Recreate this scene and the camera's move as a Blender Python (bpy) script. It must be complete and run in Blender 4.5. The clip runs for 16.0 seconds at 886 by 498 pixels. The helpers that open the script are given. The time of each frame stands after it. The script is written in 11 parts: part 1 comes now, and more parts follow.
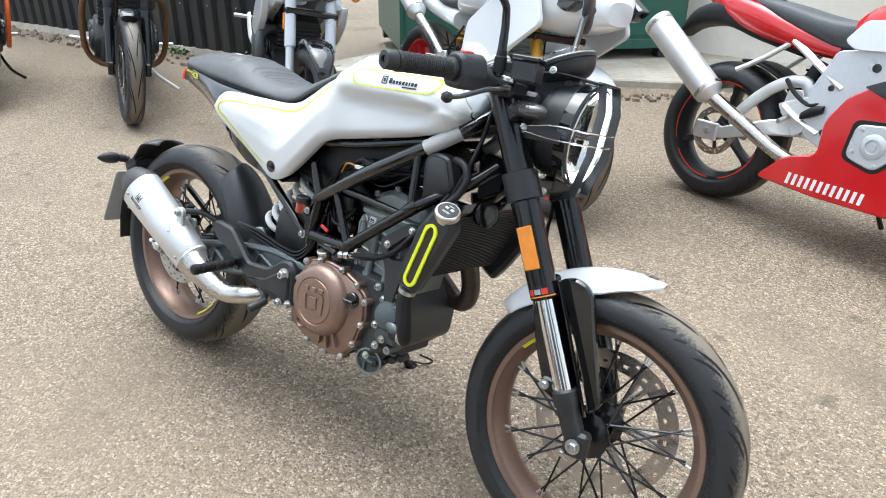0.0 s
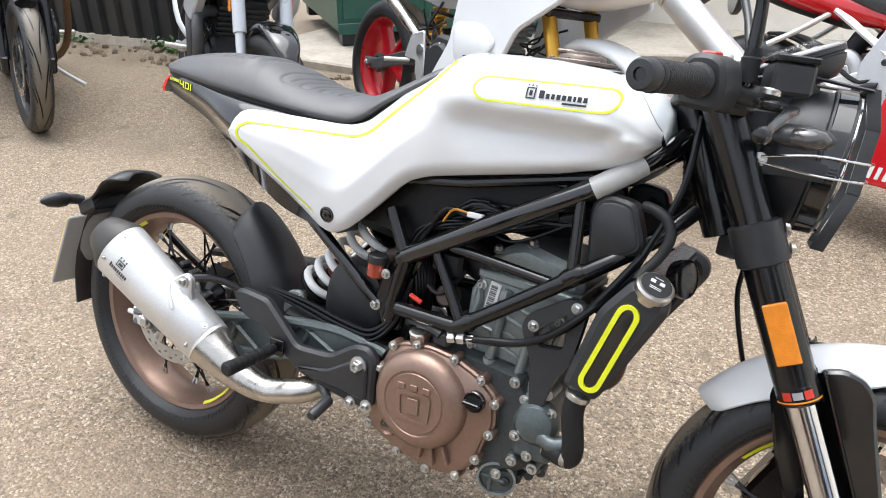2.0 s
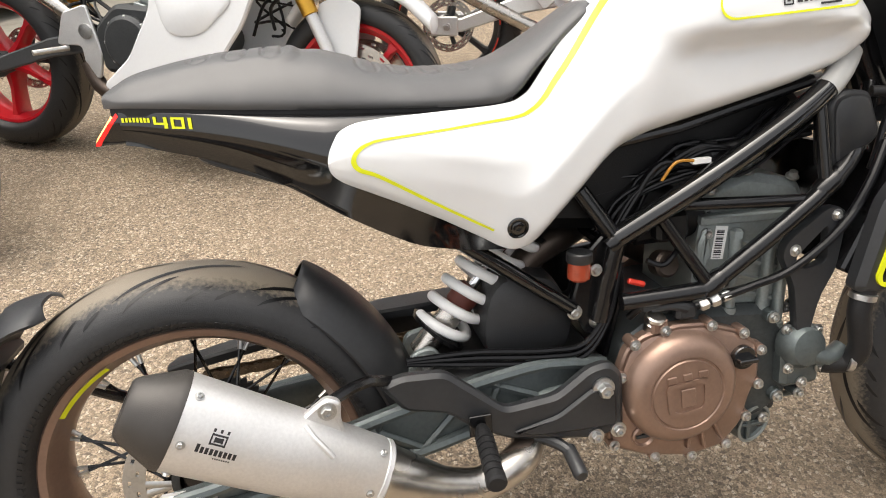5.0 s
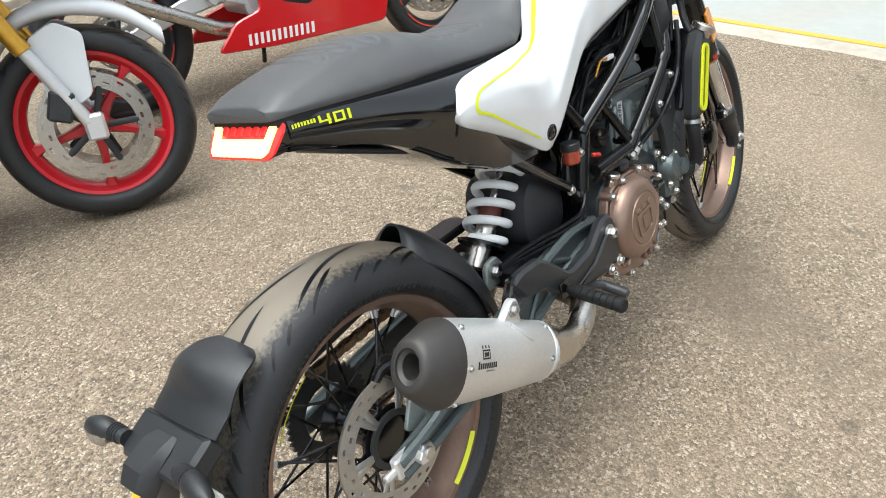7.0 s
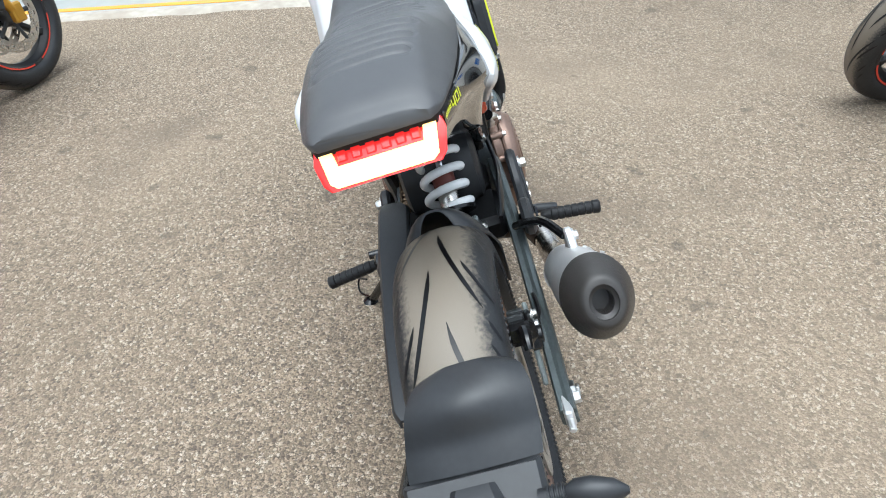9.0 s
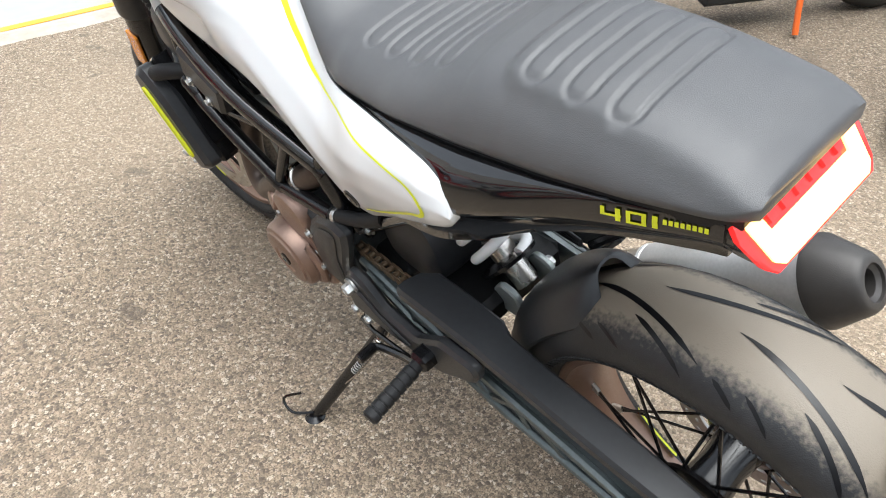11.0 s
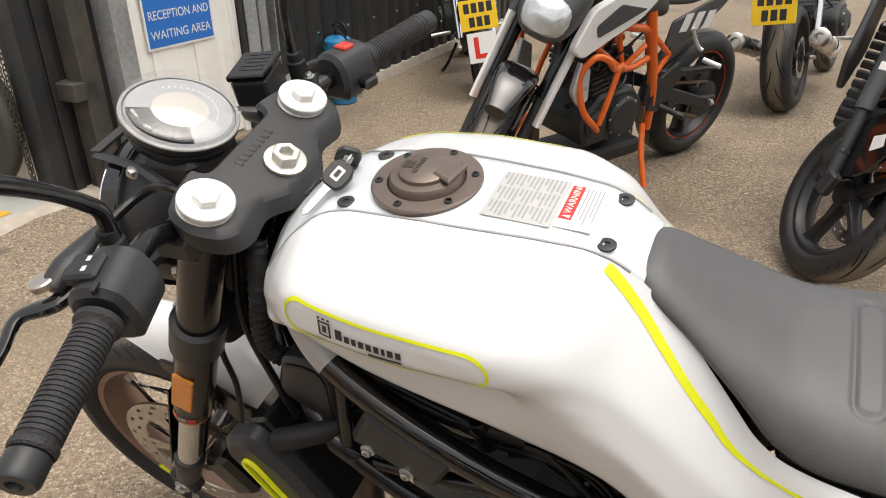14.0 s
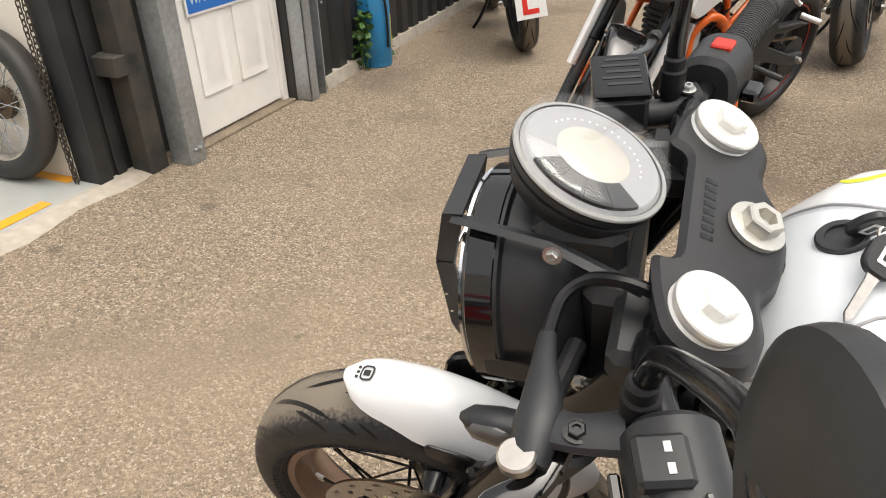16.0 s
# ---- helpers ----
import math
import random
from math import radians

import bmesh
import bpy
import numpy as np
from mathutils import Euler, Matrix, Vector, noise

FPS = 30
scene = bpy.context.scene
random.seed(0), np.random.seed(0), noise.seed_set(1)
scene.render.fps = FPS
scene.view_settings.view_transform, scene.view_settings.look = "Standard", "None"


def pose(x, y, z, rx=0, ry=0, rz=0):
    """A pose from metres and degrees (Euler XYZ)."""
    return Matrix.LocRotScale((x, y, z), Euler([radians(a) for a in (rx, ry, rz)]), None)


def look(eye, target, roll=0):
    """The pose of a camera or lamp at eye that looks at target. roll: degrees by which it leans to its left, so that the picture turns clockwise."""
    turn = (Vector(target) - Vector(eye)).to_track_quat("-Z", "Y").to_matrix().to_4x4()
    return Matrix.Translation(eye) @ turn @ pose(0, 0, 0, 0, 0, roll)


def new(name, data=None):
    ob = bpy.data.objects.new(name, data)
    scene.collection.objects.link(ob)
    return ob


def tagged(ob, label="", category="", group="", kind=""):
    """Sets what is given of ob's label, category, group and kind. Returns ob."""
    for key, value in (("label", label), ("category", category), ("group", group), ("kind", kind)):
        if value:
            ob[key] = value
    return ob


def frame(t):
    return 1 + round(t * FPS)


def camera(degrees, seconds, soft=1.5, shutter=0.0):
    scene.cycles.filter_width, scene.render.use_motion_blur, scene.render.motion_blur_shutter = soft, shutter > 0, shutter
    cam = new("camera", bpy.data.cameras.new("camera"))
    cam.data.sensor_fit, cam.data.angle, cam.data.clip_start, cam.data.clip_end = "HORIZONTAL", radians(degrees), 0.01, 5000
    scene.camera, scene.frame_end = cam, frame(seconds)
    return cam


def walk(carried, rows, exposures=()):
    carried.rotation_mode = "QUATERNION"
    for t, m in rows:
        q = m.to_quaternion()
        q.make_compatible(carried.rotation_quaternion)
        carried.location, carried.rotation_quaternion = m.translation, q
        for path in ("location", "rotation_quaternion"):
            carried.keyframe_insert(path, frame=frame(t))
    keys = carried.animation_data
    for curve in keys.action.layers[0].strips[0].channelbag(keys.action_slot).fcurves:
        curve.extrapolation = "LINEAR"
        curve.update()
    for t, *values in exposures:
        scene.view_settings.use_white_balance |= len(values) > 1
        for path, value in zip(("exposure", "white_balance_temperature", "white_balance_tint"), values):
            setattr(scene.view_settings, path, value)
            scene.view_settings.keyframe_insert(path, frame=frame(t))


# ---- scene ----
# ---- camera ----
cam = camera(64.43, 16.0, soft=1.0)

walk(cam, [
    (0.0, pose(1.810, -1.003, 1.230, 64.30, -0.46, 38.36)),
    (0.5, pose(1.662, -0.949, 1.212, 63.96, -0.37, 34.38)),
    (1.0, pose(1.504, -0.874, 1.206, 63.41, -0.30, 31.93)),
    (1.5, pose(1.364, -0.843, 1.203, 62.80, -0.26, 30.65)),
    (2.0, pose(1.185, -0.840, 1.179, 62.27, -0.28, 29.74)),
    (2.5, pose(1.019, -0.840, 1.176, 61.75, -0.08, 27.02)),
    (3.0, pose(0.861, -0.828, 1.161, 61.00, 0.37, 21.08)),
    (3.5, pose(0.717, -0.815, 1.168, 60.43, 0.66, 15.00)),
    (4.0, pose(0.563, -0.797, 1.153, 59.56, 1.08, 7.87)),
    (4.5, pose(0.389, -0.785, 1.148, 58.69, 1.56, -2.19)),
    (5.0, pose(0.214, -0.722, 1.127, 57.62, 1.39, -11.62)),
    (5.2, pose(0.138, -0.700, 1.128, 57.45, 1.44, -14.42)),
    (5.9, pose(-0.135, -0.635, 1.142, 56.90, 1.65, -27.6)),
    (6.6, pose(-0.395, -0.572, 1.166, 56.20, 1.90, -43.0)),
    (7.3, pose(-0.596, -0.475, 1.182, 55.52, 2.06, -56.86)),
    (7.5, pose(-0.647, -0.406, 1.173, 55.31, 2.20, -60.60)),
    (8.0, pose(-0.764, -0.213, 1.176, 54.89, 2.73, -71.41)),
    (8.2, pose(-0.773, -0.146, 1.175, 54.69, 2.70, -76.31)),
    (8.9, pose(-0.760, 0.125, 1.170, 54.10, 2.50, -91.5)),
    (9.6, pose(-0.640, 0.405, 1.160, 53.50, 1.95, -105.8)),
    (10.3, pose(-0.412, 0.604, 1.140, 52.95, 1.38, -118.78)),
    (10.5, pose(-0.340, 0.636, 1.128, 52.82, 1.28, -122.75)),
    (11.0, pose(-0.189, 0.702, 1.071, 52.96, 1.06, -131.26)),
    (11.5, pose(-0.029, 0.781, 1.014, 56.34, 1.32, -140.39)),
    (12.0, pose(0.077, 0.840, 1.037, 60.06, 0.91, -149.95)),
    (12.5, pose(0.185, 0.898, 1.070, 61.86, 0.53, -154.32)),
    (13.0, pose(0.272, 0.917, 1.106, 63.39, 0.55, -154.82)),
    (13.5, pose(0.389, 0.885, 1.132, 63.64, 0.52, -154.79)),
    (14.0, pose(0.524, 0.825, 1.167, 63.82, 0.77, -154.55)),
    (14.5, pose(0.678, 0.818, 1.156, 63.85, 0.77, -154.08)),
    (15.0, pose(0.838, 0.815, 1.192, 63.48, 0.95, -153.25)),
    (15.5, pose(0.943, 0.780, 1.182, 62.76, 1.08, -152.88)),
    (16.0, pose(1.023, 0.763, 1.176, 59.91, 1.36, -156.93)),
], exposures=(
    (0.0, 1.30, 5800, 4), (1.0, 1.35, 6050, 8), (2.5, 1.27, 6250, 9), (3.5, 1.27, 6600, 10), (5.0, 1.23, 6950, 10), (7.5, 1.09, 5900, 3), (8.2, 1.06, 5700, 3), (10.5, 1.18, 5800, 3),
    (11.5, 1.44, 6550, 10), (12.5, 1.40, 6750, 10), (14.0, 0.71, 6900, 10), (14.5, 0.55, 7000, 11), (15.0, 0.57, 7500, 13), (15.5, 0.69, 7400, 13), (16.0, 0.84, 6950, 10)))

# ---- light ----
world = bpy.data.worlds.new("world")
scene.world = world
world.use_nodes = True
wn = world.node_tree
sky = wn.nodes.new("ShaderNodeTexSky")
sky.sky_type, sky.sun_disc = "NISHITA", False
sky.sun_elevation, sky.sun_rotation = radians(77), radians(-70)
sky.air_density, sky.dust_density, sky.ozone_density = 1.0, 4.0, 1.0
pale = wn.nodes.new("ShaderNodeHueSaturation")
pale.inputs["Saturation"].default_value = 0.25
wn.links.new(sky.outputs[0], pale.inputs["Color"])
wn.links.new(pale.outputs[0], wn.nodes["Background"].inputs[0])
wn.nodes["Background"].inputs[1].default_value = 0.15
sun = new("sun", bpy.data.lights.new("sun", "SUN"))
sun.data.energy, sun.data.angle, sun.data.color = 1.0, radians(65), (1.0, 0.96, 0.90)
sun.matrix_world = look((-0.65, 0.24, 3.0), (0, 0, 0))

# the motorcycle leans on its side stand: its own axes (x ahead, y to its left, z up, rear axle over the origin) in the place
BIKE = Matrix(((1.0, 0.00034, -0.00129, 0.0), (0.0, 0.96645, 0.25687, 0.0), (0.00133, -0.25687, 0.96645, 0.0), (0, 0, 0, 1)))


# ---- materials ----
def mat(name, col, rough=0.5, metal=0.0, vary=0.12, scale=25.0, bump=0.0, bscale=400.0, coat=0.0, rvar=0.08, dirt=None, dirt_amount=0.0, emit=0.0, random_hue=0.0):
    """A surface with two scales of colour change, roughness change, fine relief and, where given, dust."""
    m = bpy.data.materials.new(name)
    m.use_nodes = True
    n, l = m.node_tree.nodes, m.node_tree.links
    p = n["Principled BSDF"]
    p.inputs["Metallic"].default_value = metal
    p.inputs["Coat Weight"].default_value = coat
    p.inputs["Coat Roughness"].default_value = 0.06
    tc = n.new("ShaderNodeTexCoord")
    big, fine = n.new("ShaderNodeTexNoise"), n.new("ShaderNodeTexNoise")
    for t, s, d in ((big, scale * 0.25, 3), (fine, scale * 4, 4)):
        t.inputs["Scale"].default_value, t.inputs["Detail"].default_value = s, d
        l.new(tc.outputs["Object"], t.inputs["Vector"])
    add = n.new("ShaderNodeMath")
    add.operation = "ADD"
    l.new(big.outputs["Fac"], add.inputs[0]), l.new(fine.outputs["Fac"], add.inputs[1])
    ramp = n.new("ShaderNodeMapRange")
    ramp.inputs["From Min"].default_value, ramp.inputs["From Max"].default_value = 0.65, 1.35
    l.new(add.outputs[0], ramp.inputs["Value"])
    mix = n.new("ShaderNodeMix")
    mix.data_type = "RGBA"
    mix.inputs["A"].default_value = (*[max(c * (1 - vary), 0) for c in col], 1)
    mix.inputs["B"].default_value = (*[min(c * (1 + vary), 1) for c in col], 1)
    l.new(ramp.outputs[0], mix.inputs["Factor"])
    out = mix.outputs["Result"]
    if dirt:
        dn = n.new("ShaderNodeTexNoise")
        dn.inputs["Scale"].default_value, dn.inputs["Detail"].default_value = scale * 0.6, 8
        l.new(tc.outputs["Object"], dn.inputs["Vector"])
        dr = n.new("ShaderNodeMapRange")
        dr.inputs["From Min"].default_value, dr.inputs["From Max"].default_value, dr.inputs["To Max"].default_value = 0.45, 0.8, dirt_amount
        l.new(dn.outputs["Fac"], dr.inputs["Value"])
        m2 = n.new("ShaderNodeMix")
        m2.data_type = "RGBA"
        m2.inputs["B"].default_value = (*dirt, 1)
        l.new(out, m2.inputs["A"]), l.new(dr.outputs[0], m2.inputs["Factor"])
        out = m2.outputs["Result"]
    l.new(out, p.inputs["Base Color"])
    rr = n.new("ShaderNodeMapRange")
    rr.inputs["To Min"].default_value, rr.inputs["To Max"].default_value = max(rough - rvar, 0.02), min(rough + rvar, 1)
    l.new(big.outputs["Fac"], rr.inputs["Value"]), l.new(rr.outputs[0], p.inputs["Roughness"])
    if bump:
        bn, b = n.new("ShaderNodeTexNoise"), n.new("ShaderNodeBump")
        bn.inputs["Scale"].default_value, bn.inputs["Detail"].default_value = bscale, 4
        b.inputs["Strength"].default_value, b.inputs["Distance"].default_value = bump, 0.002
        l.new(tc.outputs["Object"], bn.inputs["Vector"]), l.new(bn.outputs["Fac"], b.inputs["Height"]), l.new(b.outputs[0], p.inputs["Normal"])
    if emit:
        p.inputs["Emission Color"].default_value, p.inputs["Emission Strength"].default_value = (*col, 1), emit
    return m


def tyre_mat(name, dust, dust_y, dust_r):
    """Black rubber with dry dust on the crown; the wheel's axle runs along the object's y."""
    m = mat(name, (0.016, 0.0165, 0.018), 0.52, vary=0.25, scale=40, bump=0.25, bscale=700)
    n, l = m.node_tree.nodes, m.node_tree.links
    p = n["Principled BSDF"]
    was = p.inputs["Base Color"].links[0].from_socket
    tc, sep = n.new("ShaderNodeTexCoord"), n.new("ShaderNodeSeparateXYZ")
    l.new(tc.outputs["Object"], sep.inputs[0])
    ay, my = n.new("ShaderNodeMath"), n.new("ShaderNodeMapRange")
    ay.operation = "ABSOLUTE"
    l.new(sep.outputs["Y"], ay.inputs[0])
    nz, ad = n.new("ShaderNodeTexNoise"), n.new("ShaderNodeMath")
    nz.inputs["Scale"].default_value, nz.inputs["Detail"].default_value = 170, 12
    l.new(tc.outputs["Object"], nz.inputs["Vector"])
    ad.operation, ad.inputs[1].default_value = "MULTIPLY_ADD", 0.032
    l.new(nz.outputs["Fac"], ad.inputs[0]), l.new(ay.outputs[0], ad.inputs[2])
    my.inputs["From Min"].default_value, my.inputs["From Max"].default_value = dust_y + 0.028, dust_y + 0.010
    l.new(ad.outputs[0], my.inputs["Value"])
    length, mr = n.new("ShaderNodeVectorMath"), n.new("ShaderNodeMapRange")
    fl = n.new("ShaderNodeCombineXYZ")
    l.new(sep.outputs["X"], fl.inputs["X"]), l.new(sep.outputs["Z"], fl.inputs["Z"])
    length.operation = "LENGTH"
    l.new(fl.outputs[0], length.inputs[0])
    mr.inputs["From Min"].default_value, mr.inputs["From Max"].default_value = dust_r - 0.003, dust_r
    l.new(length.outputs["Value"], mr.inputs["Value"])
    mu, mx = n.new("ShaderNodeMath"), n.new("ShaderNodeMix")
    mu.operation = "MULTIPLY"
    l.new(my.outputs[0], mu.inputs[0]), l.new(mr.outputs[0], mu.inputs[1])
    amt = n.new("ShaderNodeMath")
    amt.operation, amt.inputs[1].default_value = "MULTIPLY", dust
    l.new(mu.outputs[0], amt.inputs[0])
    mx.data_type = "RGBA"
    mx.inputs["B"].default_value = (0.34, 0.285, 0.215, 1)
    l.new(was, mx.inputs["A"]), l.new(amt.outputs[0], mx.inputs["Factor"]), l.new(mx.outputs["Result"], p.inputs["Base Color"])
    return m


BLACK = mat("satin_black_paint", (0.006, 0.006, 0.0068), 0.17, vary=0.3, scale=30, bump=0.04, dirt=(0.10, 0.085, 0.07), dirt_amount=0.03)
PLASTIC = mat("matt_black_plastic", (0.0200, 0.0212, 0.0235), 0.41, vary=0.2, scale=30, bump=0.10, bscale=1500, dirt=(0.10, 0.088, 0.075), dirt_amount=0.06)
GLOSS = mat("gloss_black_paint", (0.006, 0.006, 0.0065), 0.08, vary=0.2, coat=0.6, rvar=0.03)
RUBBER = mat("black_rubber", (0.011, 0.011, 0.012), 0.55, vary=0.25, bump=0.3, bscale=900)
# black taken darker than PLASTIC: the shade of deep inner parts is in this colour
INNER = mat("inner_shade_black", (0.0045, 0.0045, 0.005), 0.45, vary=0.3, scale=30, bump=0.2, bscale=500)
CABLE = mat("cable_rubber", (0.005, 0.005, 0.006), 0.32, vary=0.3)
VINYL = mat("black_seat_vinyl", (0.0655, 0.0655, 0.0680), 0.42, vary=0.10, scale=12, bump=0.22, bscale=1400, dirt=(0.11, 0.105, 0.10), dirt_amount=0.25)
WHITE = mat("pearl_white_paint", (0.71, 0.72, 0.73), 0.26, vary=0.015, scale=10, coat=0.35, rvar=0.04)
TOPWHITE = mat("pale_silver_white_paint", (0.63, 0.67, 0.70), 0.22, vary=0.02, scale=10, coat=0.4, rvar=0.04)
BRONZE = mat("bronze_paint", (0.27, 0.180, 0.140), 0.34, metal=0.6, vary=0.10, scale=40, bump=0.12, bscale=1200)
ALU = mat("brushed_aluminium", (0.72, 0.72, 0.72), 0.46, metal=0.75, vary=0.08, scale=60, bump=0.12, bscale=900)
STEEL = mat("stainless_steel", (0.55, 0.52, 0.48), 0.27, metal=1.0, vary=0.12, scale=30)
CHROME = mat("chromed_steel", (0.72, 0.73, 0.75), 0.12, metal=1.0, vary=0.05)
CASECAST = mat("dark_grey_cast_case", (0.062, 0.070, 0.072), 0.42, metal=0.5, vary=0.22, scale=45, bump=0.35, bscale=700)
DISCSTEEL = mat("ground_disc_steel", (0.46, 0.455, 0.44), 0.38, metal=0.9, vary=0.12, scale=60, bump=0.1, bscale=900)
ZINC = mat("zinc_bolt", (0.55, 0.55, 0.54), 0.35, metal=1.0, vary=0.2, scale=80)
GREYCAST = mat("grey_cast_aluminium", (0.27, 0.30, 0.296), 0.40, metal=0.5, vary=0.15, scale=50, bump=0.35, bscale=900)
DARKCAST = mat("dark_cast_metal", (0.045, 0.048, 0.050), 0.5, metal=0.5, vary=0.25, scale=50, bump=0.35, bscale=700)
ARMCAST = mat("blue_grey_cast_arm", (0.10, 0.118, 0.120), 0.36, metal=0.5, vary=0.18, scale=40, bump=0.25, bscale=700)
HEADER = mat("heat_stained_pipe", (0.085, 0.066, 0.055), 0.42, metal=0.7, vary=0.3, scale=20)
YELLOW = mat("acid_yellow_vinyl", (0.72, 0.76, 0.015), 0.4, vary=0.05)
ORANGE = mat("amber_reflector", (0.80, 0.26, 0.01), 0.18, vary=0.15, scale=300, bump=0.5, bscale=600, coat=0.5)
REDLENS = mat("red_lens", (0.55, 0.02, 0.015), 0.15, vary=0.1, coat=0.5)
RED = mat("red_plastic", (0.55, 0.035, 0.02), 0.35, vary=0.08)
LIGHTLAMP = mat("lit_tail_lamp", (1.0, 0.58, 0.16), 0.3, emit=1.7)
REDGLOW = mat("lit_red_lens", (0.75, 0.022, 0.02), 0.18, emit=0.38)
DAYLAMP = mat("lit_headlamp_ring", (1.0, 1.0, 0.95), 0.3, emit=2.2)
WHITECOIL = mat("white_coil_paint", (0.86, 0.86, 0.85), 0.35, vary=0.04, scale=40, dirt=(0.5, 0.46, 0.40), dirt_amount=0.2)
STICKER = mat("silver_sticker", (0.47, 0.47, 0.46), 0.4, metal=0.1, vary=0.06)
PAPER = mat("white_sticker", (0.75, 0.75, 0.74), 0.45, vary=0.04)
INK = mat("black_ink", (0.018, 0.018, 0.02), 0.45, vary=0.1)
GREYINK = mat("grey_ink", (0.32, 0.32, 0.33), 0.5, vary=0.1)
WARN = mat("warning_red", (0.62, 0.03, 0.02), 0.4, vary=0.05)
PLATEYELLOW = mat("number_plate_yellow", (0.80, 0.52, 0.02), 0.35, vary=0.04)
MIRRORGLASS = mat("mirror_glass", (0.66, 0.73, 0.76), 0.015, metal=1.0, vary=0.01, rvar=0.005)


def thin_clear(name):
    """A thin clear cover: mostly see-through, with a faint gloss."""
    m = bpy.data.materials.new(name)
    m.use_nodes = True
    n, l = m.node_tree.nodes, m.node_tree.links
    t, g, mx = n.new("ShaderNodeBsdfTransparent"), n.new("ShaderNodeBsdfGlossy"), n.new("ShaderNodeMixShader")
    g.inputs["Roughness"].default_value, mx.inputs[0].default_value = 0.03, 0.05
    l.new(t.outputs[0], mx.inputs[1]), l.new(g.outputs[0], mx.inputs[2]), l.new(mx.outputs[0], n["Material Output"].inputs["Surface"])
    return m


THINCLEAR = thin_clear("thin_clear_cover")
FLUID = mat("red_brake_fluid", (0.28, 0.045, 0.02), 0.2, vary=0.2, coat=0.5)
CHAINMAT = mat("oily_chain_steel", (0.24, 0.17, 0.11), 0.45, metal=0.8, vary=0.4, scale=120)

VINYL.node_tree.nodes["Principled BSDF"].inputs["Specular IOR Level"].default_value = 0.65
for dull in (RUBBER, CABLE, INNER):
    dull.node_tree.nodes["Principled BSDF"].inputs["Specular IOR Level"].default_value = 0.32


# ---- mesh helpers ----
def smoothed(me, angle=35):
    me.polygons.foreach_set("use_smooth", [True] * len(me.polygons))
    me.set_sharp_from_angle(angle=radians(angle))


class Geo:
    """Collects faces of one part."""

    def __init__(self, m=None):
        self.v, self.f, self.m = [], [], m

    def put(self, verts, faces):
        k = len(self.v)
        self.v += [Vector(p) if self.m is None else self.m @ Vector(p) for p in verts]
        self.f += [tuple(i + k for i in q) for q in faces]
        return self

    def grid(self, rows, close_u=False, close_v=False, cap=False):
        """rows of points, joined row to row."""
        a, b = len(rows), len(rows[0])
        v = [p for r in rows for p in r]
        f = []
        for i in range(a if close_u else a - 1):
            for j in range(b if close_v else b - 1):
                f.append((i * b + j, i * b + (j + 1) % b, (i + 1) % a * b + (j + 1) % b, (i + 1) % a * b + j))
        if cap:
            f += [tuple(reversed(range(b))), tuple(range((a - 1) * b, a * b))]
        return self.put(v, f)

    def box(self, lo, hi, b=0.002, m=None):
        """A box with chamfered edges, between two corners."""
        lo, hi = Vector(lo), Vector(hi)
        c, h = (lo + hi) / 2, (hi - lo) / 2
        b = min(b, *[x * 0.45 for x in h])
        bm = bmesh.new()
        bmesh.ops.create_cube(bm, size=2)
        for v in bm.verts:
            v.co = Vector([v.co[i] * h[i] for i in range(3)])
        if b > 0:
            bmesh.ops.bevel(bm, geom=bm.edges[:], offset=b, segments=1, affect="EDGES")
        return self.bm(bm, Matrix.Translation(c) if m is None else m @ Matrix.Translation(c))

    def bm(self, bm, m=None):
        bm.verts.index_update()
        self.put([v.co if m is None else m @ v.co for v in bm.verts], [[v.index for v in f.verts] for f in bm.faces])
        bm.free()
        return self

    def tube(self, pts, r, n=10, smooth=0, closed=False, cap=True, flat=1.0, up=None):
        """A pipe along points; r may be a list; smooth: points put between two by a spline."""
        pts = [Vector(p) for p in pts]
        rs = list(r) if isinstance(r, (list, tuple)) else [r] * len(pts)
        if smooth:
            pts, rs = spline(pts, smooth, closed), [rs[0]] * 0 + resample(rs, smooth, closed)
        k = len(pts)
        d = [(pts[(i + 1) % k] - pts[i - 1]) if closed or 0 < i < k - 1 else (pts[1] - pts[0] if i == 0 else pts[-1] - pts[-2]) for i in range(k)]
        d = [x.normalized() if x.length > 1e-9 else Vector((0, 0, 1)) for x in d]
        side = Vector(up).cross(d[0]) if up else d[0].orthogonal()
        side.normalize()
        rows = []
        for i in range(k):
            side = (side - d[i] * side.dot(d[i])).normalized()
            other = d[i].cross(side)
            rows.append([pts[i] + (side * math.cos(a) + other * math.sin(a) * flat) * rs[i] for a in (2 * math.pi * j / n for j in range(n))])
        return self.grid(rows, close_u=closed, close_v=True, cap=cap and not closed)

    def lathe(self, o, axis, prof, n=24, a0=0.0, a1=360.0, ref=None, squash=(1, 1), hollow=False):
        """Turns (radius, height) pairs about the axis from o."""
        o, ax = Vector(o), Vector(axis).normalized()
        s = (Vector(ref) - ax * ax.dot(Vector(ref))).normalized() if ref else ax.orthogonal().normalized()
        t = ax.cross(s)
        full = abs(a1 - a0) >= 359.9
        steps = n if full else n + 1
        ang = [radians(a0 + (a1 - a0) * j / n) for j in range(steps)]
        rows = [[o + ax * h + (s * math.cos(a) * squash[0] + t * math.sin(a) * squash[1]) * r for a in ang] for r, h in prof]
        self.grid(rows, close_v=full)
        if full and not hollow:
            b = len(self.v) - len(rows) * steps
            if prof[0][0] > 1e-6:
                self.f.append(tuple(b + j for j in reversed(range(steps))))
            if prof[-1][0] > 1e-6:
                self.f.append(tuple(b + (len(rows) - 1) * steps + j for j in range(steps)))
        return self

